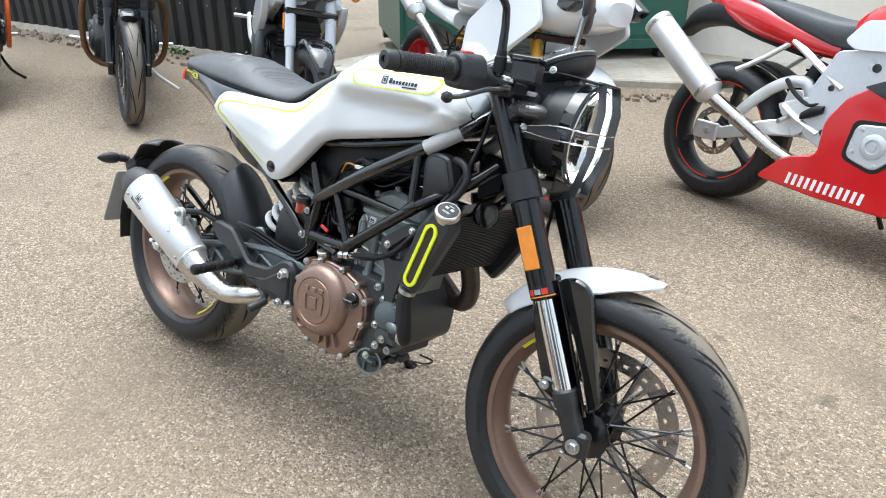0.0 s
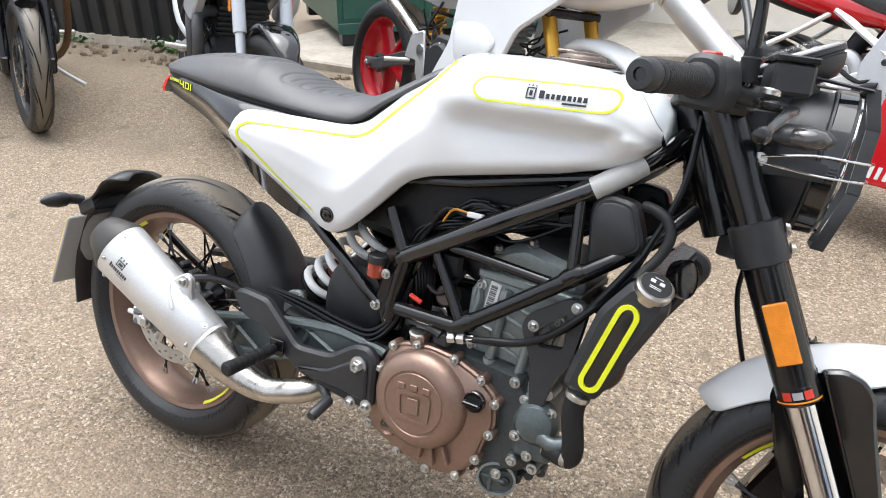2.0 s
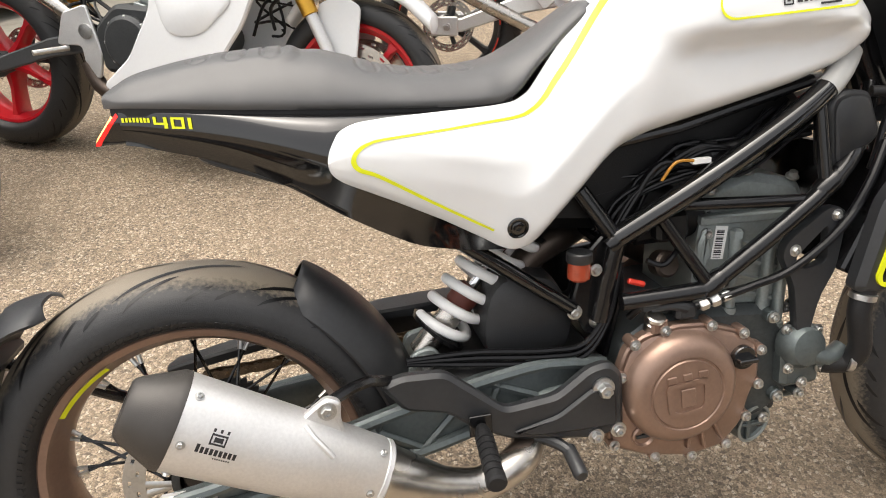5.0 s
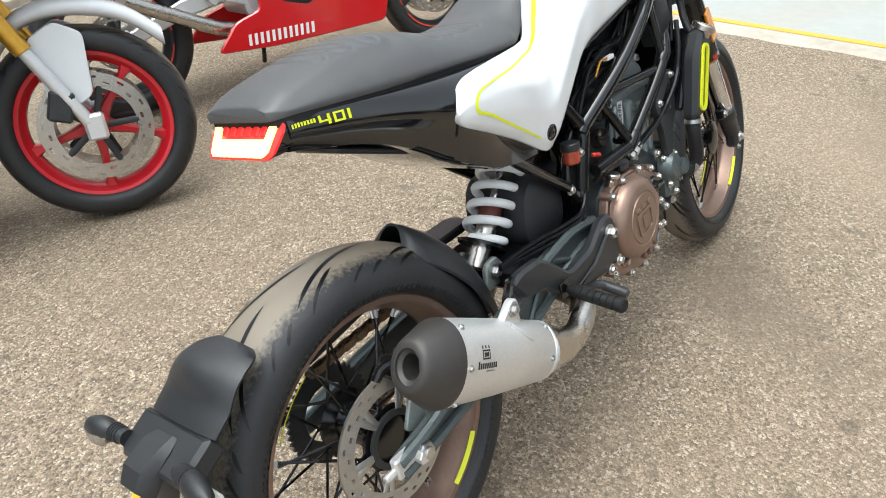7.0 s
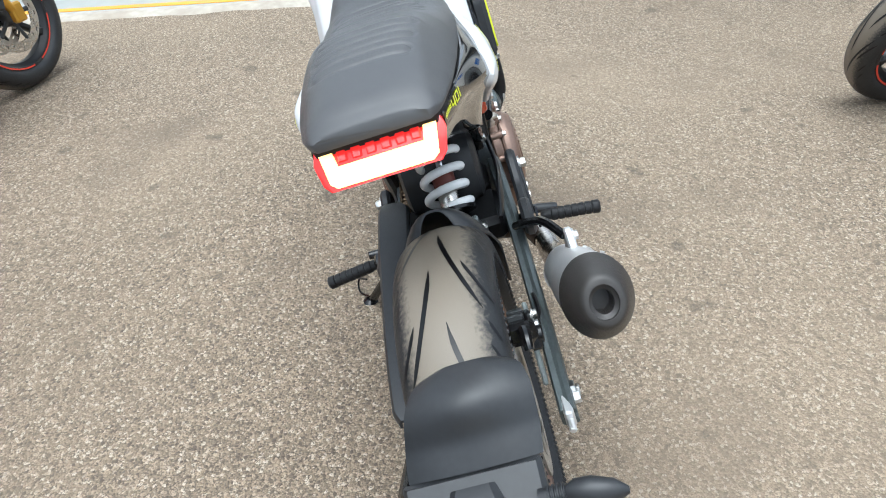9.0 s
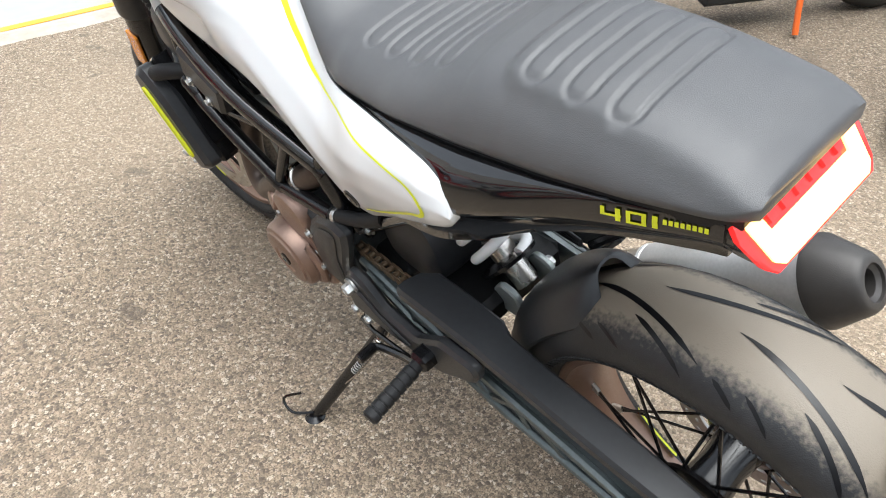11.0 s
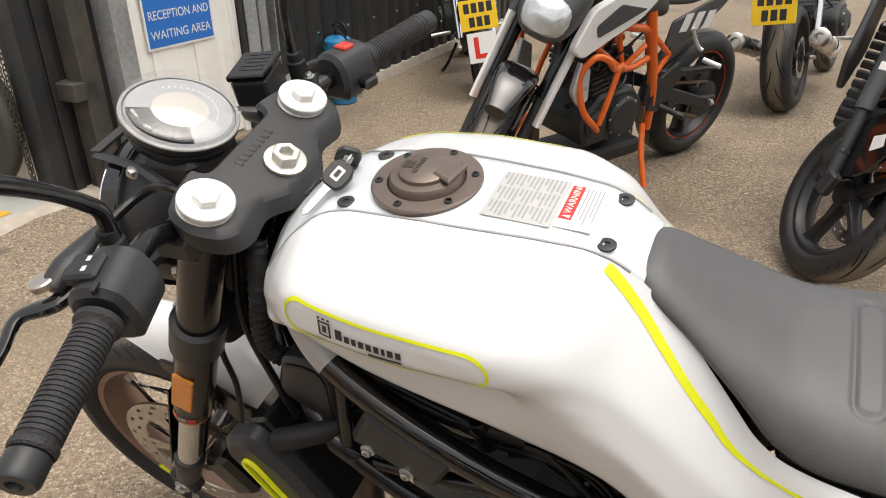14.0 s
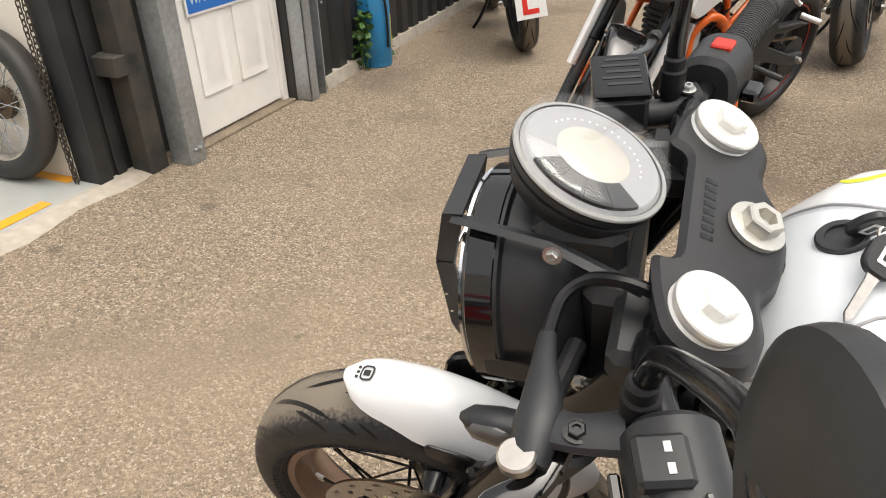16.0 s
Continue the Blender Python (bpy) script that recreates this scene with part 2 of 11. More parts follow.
    def cyl(self, p, q, r, n=16, ch=0.0015, r2=None):
        p, q = Vector(p), Vector(q)
        h = (q - p).length
        r2 = r if r2 is None else r2
        c = min(ch, h * 0.3, r * 0.4)
        return self.lathe(p, q - p, [(r - c, 0), (r, c), (r2, h - c), (max(r2 - c, 0.0002), h)], n)

    def plate(self, poly, to3, w0, w1, b=0.0015):
        """An outline (u, v) raised from w0 to w1 with chamfered rims; to3(u, v, w) gives the place."""
        area = sum(poly[i - 1][0] * p[1] - p[0] * poly[i - 1][1] for i, p in enumerate(poly))
        if area < 0:
            poly = poly[::-1]
        k = len(poly)
        ins = []
        for i in range(k):
            a, c, e = Vector(poly[i - 1]), Vector(poly[i]), Vector(poly[(i + 1) % k])
            n1, n2 = (c - a), (e - c)
            n1, n2 = Vector((-n1.y, n1.x)).normalized(), Vector((-n2.y, n2.x)).normalized()
            n = n1 + n2
            n = n / max(n.length_squared / 2, 0.4)
            ins.append((c.x + n.x * b, c.y + n.y * b))
        s = 1 if w1 > w0 else -1
        b2 = min(b, abs(w1 - w0) * 0.45) * s
        rows = [[to3(u, v, w) for u, v in ring] for ring, w in ((ins, w0), (poly, w0 + b2), (poly, w1 - b2), (ins, w1))]
        return self.grid(rows, close_v=True, cap=True)

    def bolt(self, p, d, r=0.006, h=0.005, socket=True):
        p, d = Vector(p), Vector(d).normalized()
        self.lathe(p, d, [(r * 1.5, 0), (r * 1.5, h * 0.25), (r * 1.02, h * 0.3)], 14)
        self.lathe(p + d * h * 0.28, d, [(r, 0), (r, h * 0.6), (r * 0.85, h * 0.75)] + ([(r * 0.5, h * 0.75), (r * 0.45, h * 0.35)] if socket else []), 6)
        return self

    def mesh(self, name, material, angle=35):
        me = bpy.data.meshes.new(name)
        me.from_pydata([tuple(p) for p in self.v], [], self.f)
        me.validate()
        bm = bmesh.new()
        bm.from_mesh(me)
        bmesh.ops.recalc_face_normals(bm, faces=bm.faces)
        bm.to_mesh(me)
        bm.free()
        if material:
            me.materials.append(material)
        smoothed(me, angle)
        return me

    def part(self, name, material, parent=None, label="", angle=35, m=None):
        ob = new(name, self.mesh(name, material, angle))
        if parent is not None:
            ob.parent = parent
        if m is not None:
            ob.matrix_basis = m
        if label:
            ob["label"] = label
        return ob

    def parts(self, name, material, parent=None, label="", angle=35):
        """Every piece that hangs together becomes a part of its own."""
        up = list(range(len(self.v)))

        def top(i):
            while up[i] != i:
                up[i] = up[up[i]]
                i = up[i]
            return i

        for q in self.f:
            for i in q[1:]:
                up[top(i)] = top(q[0])
        sets = {}
        for q in self.f:
            sets.setdefault(top(q[0]), []).append(q)
        out = []
        for fs in sets.values():
            ids = sorted({i for q in fs for i in q})
            new_id = {i: k for k, i in enumerate(ids)}
            one = Geo()
            one.v, one.f = [self.v[i] for i in ids], [tuple(new_id[i] for i in q) for q in fs]
            out.append(one.part(name, material, parent, label, angle))
        return out


def spline(pts, k, closed=False):
    """A smooth line through points, with k steps between two."""
    pts = [Vector(p) for p in pts]
    n, out = len(pts), []
    for i in range(n if closed else n - 1):
        g = (lambda j: pts[j % n]) if closed else (lambda j: pts[min(max(j, 0), n - 1)])
        p0, p1, p2, p3 = g(i - 1), g(i), g(i + 1), g(i + 2)
        for s in range(k):
            t = s / k
            out.append(0.5 * (2 * p1 + (p2 - p0) * t + (2 * p0 - 5 * p1 + 4 * p2 - p3) * t * t + (3 * p1 - p0 - 3 * p2 + p3) * t ** 3))
    return out if closed else out + [pts[-1]]


def resample(rs, k, closed=False):
    n = len(rs)
    out = []
    for i in range(n if closed else n - 1):
        out += [rs[i] + (rs[(i + 1) % n] - rs[i]) * s / k for s in range(k)]
    return out if closed else out + [rs[-1]]


def rounded(poly, r, n=4):
    """An outline with its corners rounded."""
    out, k = [], len(poly)
    for i in range(k):
        a, c, e = Vector(poly[i - 1]), Vector(poly[i]), Vector(poly[(i + 1) % k])
        d1, d2 = min(r, (a - c).length * 0.45), min(r, (e - c).length * 0.45)
        p, q = c + (a - c).normalized() * d1, c + (e - c).normalized() * d2
        for s in range(n + 1):
            t = s / n
            w = p * (1 - t) ** 2 + c * 2 * t * (1 - t) + q * t * t
            out.append((w.x, w.y))
    return out


def stadium(x0, x1, r, n=10):
    return [(x1 + r * math.cos(a), r * math.sin(a)) for a in (radians(-90 + 180 * i / n) for i in range(n + 1))] + [(x0 + r * math.cos(a), r * math.sin(a)) for a in (radians(90 + 180 * i / n) for i in range(n + 1))]


def xz(u, v, w):
    return (u, w, v)


def thing(name, label, category, m=None, group="", kind=""):
    ob = new(name)
    if m is not None:
        ob.matrix_basis = m
    return tagged(ob, label, category, group, kind)


def letters(text, size, material, name="lettering", depth=0.0006):
    """Flat letters as a mesh, their foot on y = 0 and starting at x = 0."""
    cu = bpy.data.curves.new(name, "FONT")
    cu.body, cu.size, cu.extrude = text, size, depth
    ob = bpy.data.objects.new(name, cu)
    scene.collection.objects.link(ob)
    me = bpy.data.meshes.new_from_object(ob.evaluated_get(bpy.context.evaluated_depsgraph_get()))
    bpy.data.objects.remove(ob)
    bpy.data.curves.remove(cu)
    me.name = name
    me.materials.clear()
    me.materials.append(material)
    return me

# ---- ground ----
def ground_mat():
    m = bpy.data.materials.new("worn_gravel_asphalt")
    m.use_nodes = True
    n, l = m.node_tree.nodes, m.node_tree.links
    p = n["Principled BSDF"]
    tc = n.new("ShaderNodeTexCoord")

    def voro(scale, rand=1.0):
        v = n.new("ShaderNodeTexVoronoi")
        v.inputs["Scale"].default_value, v.inputs["Randomness"].default_value = scale, rand
        l.new(tc.outputs["Object"], v.inputs["Vector"])
        return v

    def noise_tex(scale, detail=5):
        t = n.new("ShaderNodeTexNoise")
        t.inputs["Scale"].default_value, t.inputs["Detail"].default_value = scale, detail
        l.new(tc.outputs["Object"], t.inputs["Vector"])
        return t

    def rampc(stops):
        r = n.new("ShaderNodeValToRGB")
        r.color_ramp.elements.remove(r.color_ramp.elements[0])
        r.color_ramp.elements[0].position, r.color_ramp.elements[0].color = stops[0][0], (*stops[0][1], 1)
        for s, c in stops[1:]:
            r.color_ramp.elements.new(s).color = (*c, 1)
        return r

    def mixc(a, b, fac):
        x = n.new("ShaderNodeMix")
        x.data_type = "RGBA"
        l.new(a, x.inputs["A"]), l.new(b, x.inputs["B"])
        l.new(fac, x.inputs["Factor"])
        return x.outputs["Result"]

    stones, small = voro(135), voro(300)
    pick = n.new("ShaderNodeSeparateColor")
    l.new(stones.outputs["Color"], pick.inputs[0])
    pick2 = n.new("ShaderNodeSeparateColor")
    l.new(small.outputs["Color"], pick2.inputs[0])
    tones = rampc([(0.0, (0.106, 0.082, 0.060)), (0.20, (0.210, 0.162, 0.112)), (0.5, (0.304, 0.234, 0.162)), (0.70, (0.360, 0.276, 0.191)), (0.84, (0.424, 0.334, 0.240)), (0.95, (0.530, 0.450, 0.352))])
    l.new(pick.outputs[0], tones.inputs[0])
    tones2 = rampc([(0.0, (0.156, 0.121, 0.088)), (0.6, (0.258, 0.200, 0.140)), (0.95, (0.414, 0.333, 0.244))])
    l.new(pick2.outputs[0], tones2.inputs[0])
    edge = n.new("ShaderNodeMapRange")
    edge.inputs["From Min"].default_value, edge.inputs["From Max"].default_value = 0.55, 0.75
    l.new(stones.outputs["Distance"], edge.inputs["Value"])
    col = mixc(tones.outputs[0], tones2.outputs[0], edge.outputs[0])
    tar = n.new("ShaderNodeRGB")
    tar.outputs[0].default_value = (0.095, 0.074, 0.054, 1)
    gap = n.new("ShaderNodeMapRange")
    gap.inputs["From Min"].default_value, gap.inputs["From Max"].default_value, gap.inputs["To Max"].default_value = 0.44, 0.85, 0.95
    l.new(small.outputs["Distance"], gap.inputs["Value"])
    col = mixc(col, tar.outputs[0], gap.outputs[0])
    # broad stains and dusty patches
    stain = n.new("ShaderNodeMapRange")
    stain.inputs["From Min"].default_value, stain.inputs["From Max"].default_value, stain.inputs["To Max"].default_value = 0.56, 0.72, 0.55
    l.new(noise_tex(1.3, 6).outputs["Fac"], stain.inputs["Value"])
    col = mixc(col, tar.outputs[0], stain.outputs[0])
    dust = n.new("ShaderNodeRGB")
    dust.outputs[0].default_value = (0.322, 0.250, 0.175, 1)
    dm = n.new("ShaderNodeMapRange")
    dm.inputs["From Min"].default_value, dm.inputs["From Max"].default_value, dm.inputs["To Max"].default_value = 0.45, 0.75, 0.5
    l.new(noise_tex(0.7, 5).outputs["Fac"], dm.inputs["Value"])
    col = mixc(col, dust.outputs[0], dm.outputs[0])
    spot = n.new("ShaderNodeMapRange")
    spot.inputs["From Min"].default_value, spot.inputs["From Max"].default_value, spot.inputs["To Max"].default_value = 0.66, 0.72, 0.6
    l.new(noise_tex(7, 3).outputs["Fac"], spot.inputs["Value"])
    col = mixc(col, tar.outputs[0], spot.outputs[0])
    l.new(col, p.inputs["Base Color"])
    p.inputs["Roughness"].default_value = 0.85
    h = n.new("ShaderNodeMath")
    h.operation = "MULTIPLY_ADD"
    h.inputs[1].default_value = -1.0
    l.new(stones.outputs["Distance"], h.inputs[0])
    l.new(pick.outputs[1], h.inputs[2])
    b = n.new("ShaderNodeBump")
    b.inputs["Strength"].default_value, b.inputs["Distance"].default_value = 0.9, 0.0042
    l.new(h.outputs[0], b.inputs["Height"]), l.new(b.outputs[0], p.inputs["Normal"])
    return m


GROUND = ground_mat()
rows = []
xs = sorted({*np.linspace(-8, 8, 90).round(3).tolist(), *[-300, -80, -30, -15, 15, 30, 80, 300]})
for gx in xs:
    row = []
    for gy in xs:
        far = max(abs(gx), abs(gy))
        z = 0.0 if far > 7.5 else 0.004 * noise.noise(Vector((gx * 0.8, gy * 0.8, 3.0))) - 0.002
        row.append((gx, gy, z))
    rows.append(row)
tagged(Geo().grid(rows).part("ground", GROUND), "worn brown gravelly asphalt yard with dusty patches", "ground", kind="structure")

# ---- the parked motorcycle ----
moto = thing("motorcycle", "white and black roadster with bronze spoked wheels leaning on side stand", "motorcycle", BIKE)

STEER = Matrix.Translation((1.0, 0, 0.95)) @ Matrix.Rotation(radians(4.5), 4, Vector((-0.439, 0, 0.898))) @ Matrix.Translation((-1.0, 0, -0.95))


def lerp(x, table):
    return float(np.interp(x, [a for a, _ in table], [b for _, b in table]))


# -- wheels --
def tyre_geo(R, rim_r, half, crown, k=160, m=26):
    """A round tyre about the y axis."""
    prof = []
    # bead, side wall, then the round tread from one shoulder to the other
    side = [(rim_r, -half * 0.62), (rim_r + 0.004, -half * 0.70), (rim_r + (R - crown - rim_r) * 0.35, -half * 0.93), (rim_r + (R - crown - rim_r) * 0.72, -half * 1.0)]
    for r, y in side:
        prof.append((r, y))
    for i in range(m + 1):
        a = math.pi * (-0.5 + i / m)
        prof.append((R - crown + crown * max(math.cos(a), 0.0) ** 0.9, half * math.sin(a)))
    for r, y in reversed(side):
        prof.append((r, -y))
    return Geo().grid([[(r * math.cos(2 * math.pi * i / k), y, r * math.sin(2 * math.pi * i / k)) for r, y in prof] for i in range(k)], close_u=True)


def tread_geo(R, half, crown, count=10, way=1):
    """Dark ribbons that draw the shade in long curved grooves, tapered at both ends, on both halves of the tread."""
    g = Geo()
    step = 360 / count
    for side in (1, -1):
        for c in range(count):
            for a0, a1, q0, q1, w, bend in ((0, 0.92, 0.10, 0.74, 0.0070, 1.5), (0.45, 0.86, 0.50, 0.93, 0.0062, 1.1), (0.02, 0.18, 0.78, 0.93, 0.0062, 1.0), (0.20, 0.40, 0.74, 0.94, 0.0050, 1.0)):
                rows = []
                n = 12
                pts = []
                for i in range(n + 1):
                    t = i / n
                    q = q0 + (q1 - q0) * t ** bend
                    a = radians(step * (c + (0.5 if side > 0 else 0.0) + a0 + (a1 - a0) * t)) * way
                    pts.append((a, math.asin(q)))
                for i in range(n + 1):
                    t = i / n
                    (aa, qa), (ab, qb) = pts[max(i - 1, 0)], pts[min(i + 1, n)]
                    da, dq = (ab - aa) * R, (qb - qa) * half
                    L = math.hypot(da, dq)
                    h = 0.5 * w * min(1.0, 5 * t + 0.12, 5 * (1 - t) + 0.12)
                    row = []
                    for k in (-1, 0, 1):
                        a, b = pts[i][0] - k * h * dq / L / R, pts[i][1] + k * h * da / L / half
                        r = R - crown + crown * max(math.cos(b), 0.0) ** 0.9 + 0.0007
                        row.append((r * math.cos(a), side * half * math.sin(b), r * math.sin(a)))
                    rows.append(row)
                g.grid(rows)
    return g


def rim_geo(r_out, half, depth=0.023):
    g = Geo()
    h = half
    prof = [(r_out, -h), (r_out + 0.004, -h + 0.003), (r_out, -h + 0.007), (r_out - 0.006, -h * 0.72), (r_out - depth * 0.75, -h * 0.42), (r_out - depth, -h * 0.2), (r_out - depth, h * 0.2), (r_out - depth * 0.75, h * 0.42), (r_out - 0.006, h * 0.72), (r_out, h - 0.007), (r_out + 0.004, h - 0.003), (r_out, h)]
    inner = [(r_out - 0.010, h - 0.002), (r_out - 0.014, h * 0.72), (r_out - depth - 0.004, h * 0.38), (r_out - depth - 0.007, 0), (r_out - depth - 0.004, -h * 0.38), (r_out - 0.014, -h * 0.72), (r_out - 0.010, -h + 0.002)]
    ring = prof + inner
    rows = []
    for i in range(96):
        a = 2 * math.pi * i / 96
        rows.append([(r * math.cos(a), y, r * math.sin(a)) for r, y in ring])
    return g.grid(rows, close_u=True, close_v=True)


def disc_geo(r0, r1, y, t=0.004, n=72, holes=True, wave=0.0):
    """A brake disc ring with drilled holes, built from sectors."""
    g = Geo()
    bands = [r0, r0 + (r1 - r0) * 0.28, r0 + (r1 - r0) * 0.45, r0 + (r1 - r0) * 0.62, r0 + (r1 - r0) * 0.78, r1]
    for i in range(n):
        a, b = 2 * math.pi * i / n, 2 * math.pi * (i + 1) / n
        for j in range(5):
            if holes and ((j == 1 and i % 4 == 0) or (j == 3 and i % 4 == 2)):
                continue
            ra, rb = bands[j], bands[j + 1]
            q = [(ra, a), (rb, a), (rb, b), (ra, b)]
            top = [(r * math.cos(w), y + t / 2, r * math.sin(w)) for r, w in q]
            bot = [(r * math.cos(w), y - t / 2, r * math.sin(w)) for r, w in q]
            g.put(top + bot, [(0, 1, 2, 3), (7, 6, 5, 4), (0, 4, 5, 1), (1, 5, 6, 2), (2, 6, 7, 3), (3, 7, 4, 0)])
    return g


def spoked_wheel(name, m, R, half, crown, rim_r, rim_half, hub_r, hub_half, disc_side, disc_r, tyre, label):
    rim = rim_geo(rim_r, rim_half).part(name, BRONZE, moto, label, m=m)
    ty = tyre_geo(R, rim_r - 0.002, half, crown).part("tyre", tyre, rim, "black road tyre with dusty crown and curved grooves", angle=50)
    o = tread_geo(R, half, crown, 10 if half > 0.06 else 12).part("tread_groove_shade", CABLE, ty, "curved tread grooves drawn as dark ribbons", angle=60)
    tagged(o, "curved tread grooves drawn as dark ribbons", kind="stuff")
    g = Geo()
    count = 150
    r0, r1 = rim_r + (R - crown - rim_r) * 0.22, rim_r + (R - crown - rim_r) * 0.74
    for side in (1, -1):
        for i in range(count):
            for row in (0, 1):
                ra, rb = (r0, (r0 + r1) / 2 - 0.001) if row == 0 else ((r0 + r1) / 2 + 0.001, r1)
                lean = 0.010 if row == 0 else -0.010
                a0 = 2 * math.pi * (i + 0.25 * row) / count
                pts_ = []
                for rr, da in ((ra, 0.0), (rb, lean), (rb, lean + 0.020), (ra, 0.020)):
                    yy = half * float(np.interp(rr, [rim_r, rim_r + (R - crown - rim_r) * 0.35, rim_r + (R - crown - rim_r) * 0.72, R - crown + 0.002], [0.66, 0.93, 1.0, 1.0]))
                    pts_.append((rr * math.cos(a0 + da), side * (yy + 0.0022), rr * math.sin(a0 + da)))
                low_ = [(x_, y_ - side * 0.0045, z_) for x_, y_, z_ in pts_]
                g.put(pts_ + low_, [(0, 1, 2, 3), (0, 4, 5, 1), (1, 5, 6, 2), (2, 6, 7, 3), (3, 7, 4, 0)])
    o = g.part("shoulder_pattern", tyre, ty, angle=20)
    tagged(o, "fine slanted blocks on the tyre shoulder", kind="stuff")
    g = Geo()
    g.lathe((0, -hub_half, 0), (0, 1, 0), [(0.016, 0), (hub_r * 0.7, 0.002), (hub_r, 0.006), (hub_r, 0.012), (hub_r * 0.62, 0.022), (hub_r * 0.55, hub_half), (hub_r * 0.62, 2 * hub_half - 0.022), (hub_r, 2 * hub_half - 0.012), (hub_r, 2 * hub_half - 0.006), (hub_r * 0.7, 2 * hub_half - 0.002), (0.016, 2 * hub_half)], 32)
    g.part("hub", BLACK, rim, "black machined hub")
    # spokes: each flange leans its spokes both ways round
    meshes = []
    for s in (1, -1):
        for lean in (1, -1):
            p = Vector((hub_r * 0.86 * math.cos(0), s * (hub_half - 0.009), 0))
            q = Vector(((rim_r - 0.027) * math.cos(lean * 0.62), s * 0.012, (rim_r - 0.027) * math.sin(lean * 0.62)))
            sg = Geo().cyl(p, q, 0.0024, 6, 0.0005)
            meshes.append((sg.mesh("spoke", BLACK), Geo().cyl(q + (p - q).normalized() * 0.016, q + (q - p).normalized() * 0.006, 0.0034, 7, 0.0006).mesh("nipple", ZINC), s, lean))
    for sp, ni, s, lean in meshes:
        for i in range(8):
            a = 2 * math.pi * (i + (0.25 if s > 0 else 0.75) + (0.0 if lean > 0 else 0.5)) / 8
            for me, nm in ((sp, "spoke"), (ni, "spoke_nipple")):
                o = new(nm, me)
                o.parent = rim
                o.matrix_basis = Matrix.Rotation(-a, 4, "Y")
    y = disc_side * (hub_half + 0.004)
    d = disc_geo(disc_r * 0.74, disc_r, y)
    d.part("brake_disc", DISCSTEEL if disc_side < 0 else STEEL, rim, "drilled steel brake disc")
    g = Geo()
    for i in range(6):
        a = 2 * math.pi * i / 6
        for w in (-0.09, 0.09):
            g.tube([(hub_r * 0.8 * math.cos(a), y, hub_r * 0.8 * math.sin(a)), (disc_r * 0.74 * math.cos(a + w), y, disc_r * 0.74 * math.sin(a + w))], 0.006, 6, flat=0.4, up=(0, 1, 0))
    g.parts("disc_carrier", DISCSTEEL if disc_side < 0 else STEEL, rim)
    Geo().lathe((0, y - 0.003, 0), (0, 1, 0), [(hub_r * 0.72, 0), (hub_r * 0.92, 0), (hub_r * 0.92, 0.006), (hub_r * 0.72, 0.006)], 40, hollow=True).part("sensor_ring", DARKCAST, rim)
    return rim


def rim_sticker(rim, r, y, a0, a1, n=14):
    """A curved strip of vinyl on the side of a rim."""
    s = 1 if y > 0 else -1
    rows = []
    for i in range(n + 1):
        a = radians(a0 + (a1 - a0) * i / n)
        rows.append([((r + dr) * math.cos(a), y + dy, (r + dr) * math.sin(a)) for dr, dy in ((-0.017, -s * 0.007), (-0.011, -s * 0.0015), (-0.011, -s * 0.0005), (-0.017, -s * 0.006))])
    Geo().grid(rows, close_v=True, cap=True).part("rim_sticker", YELLOW, rim, "acid yellow rim sticker")


TYRE_R = tyre_mat("rear_tyre_rubber", 0.56, 0.046, 0.280)
TYRE_F = tyre_mat("front_tyre_rubber", 0.55, 0.030, 0.272)
rear_wheel = spoked_wheel("rear_wheel", Matrix.Translation((0, 0, 0.306)), 0.306, 0.074, 0.052, 0.2275, 0.055, 0.054, 0.062, -1, 0.115, TYRE_R, "bronze spoked rear rim")
front_wheel = spoked_wheel("front_wheel", STEER @ Matrix.Translation((1.357, 0, 0.293)), 0.293, 0.056, 0.042, 0.2255, 0.042, 0.046, 0.052, 1, 0.155, TYRE_F, "bronze spoked front rim")
for rim, half in ((rear_wheel, 0.055), (front_wheel, 0.042)):
    for s in (1, -1):
        rim_sticker(rim, 0.2275 if half > 0.05 else 0.2255, s * (half + 0.004), -62, -36)
        rim_sticker(rim, 0.2275 if half > 0.05 else 0.2255, s * (half + 0.004), 118, 144)

# -- fork, in straight-ahead places, then turned with the steering --
FD = Vector((0.4435, 0, -0.8963))


def fork_at(y, z):
    """A place on a fork leg's axis at that height."""
    k = (0.965 - z) / 0.8963
    return Vector((1.024 + 0.4435 * k, y, z))


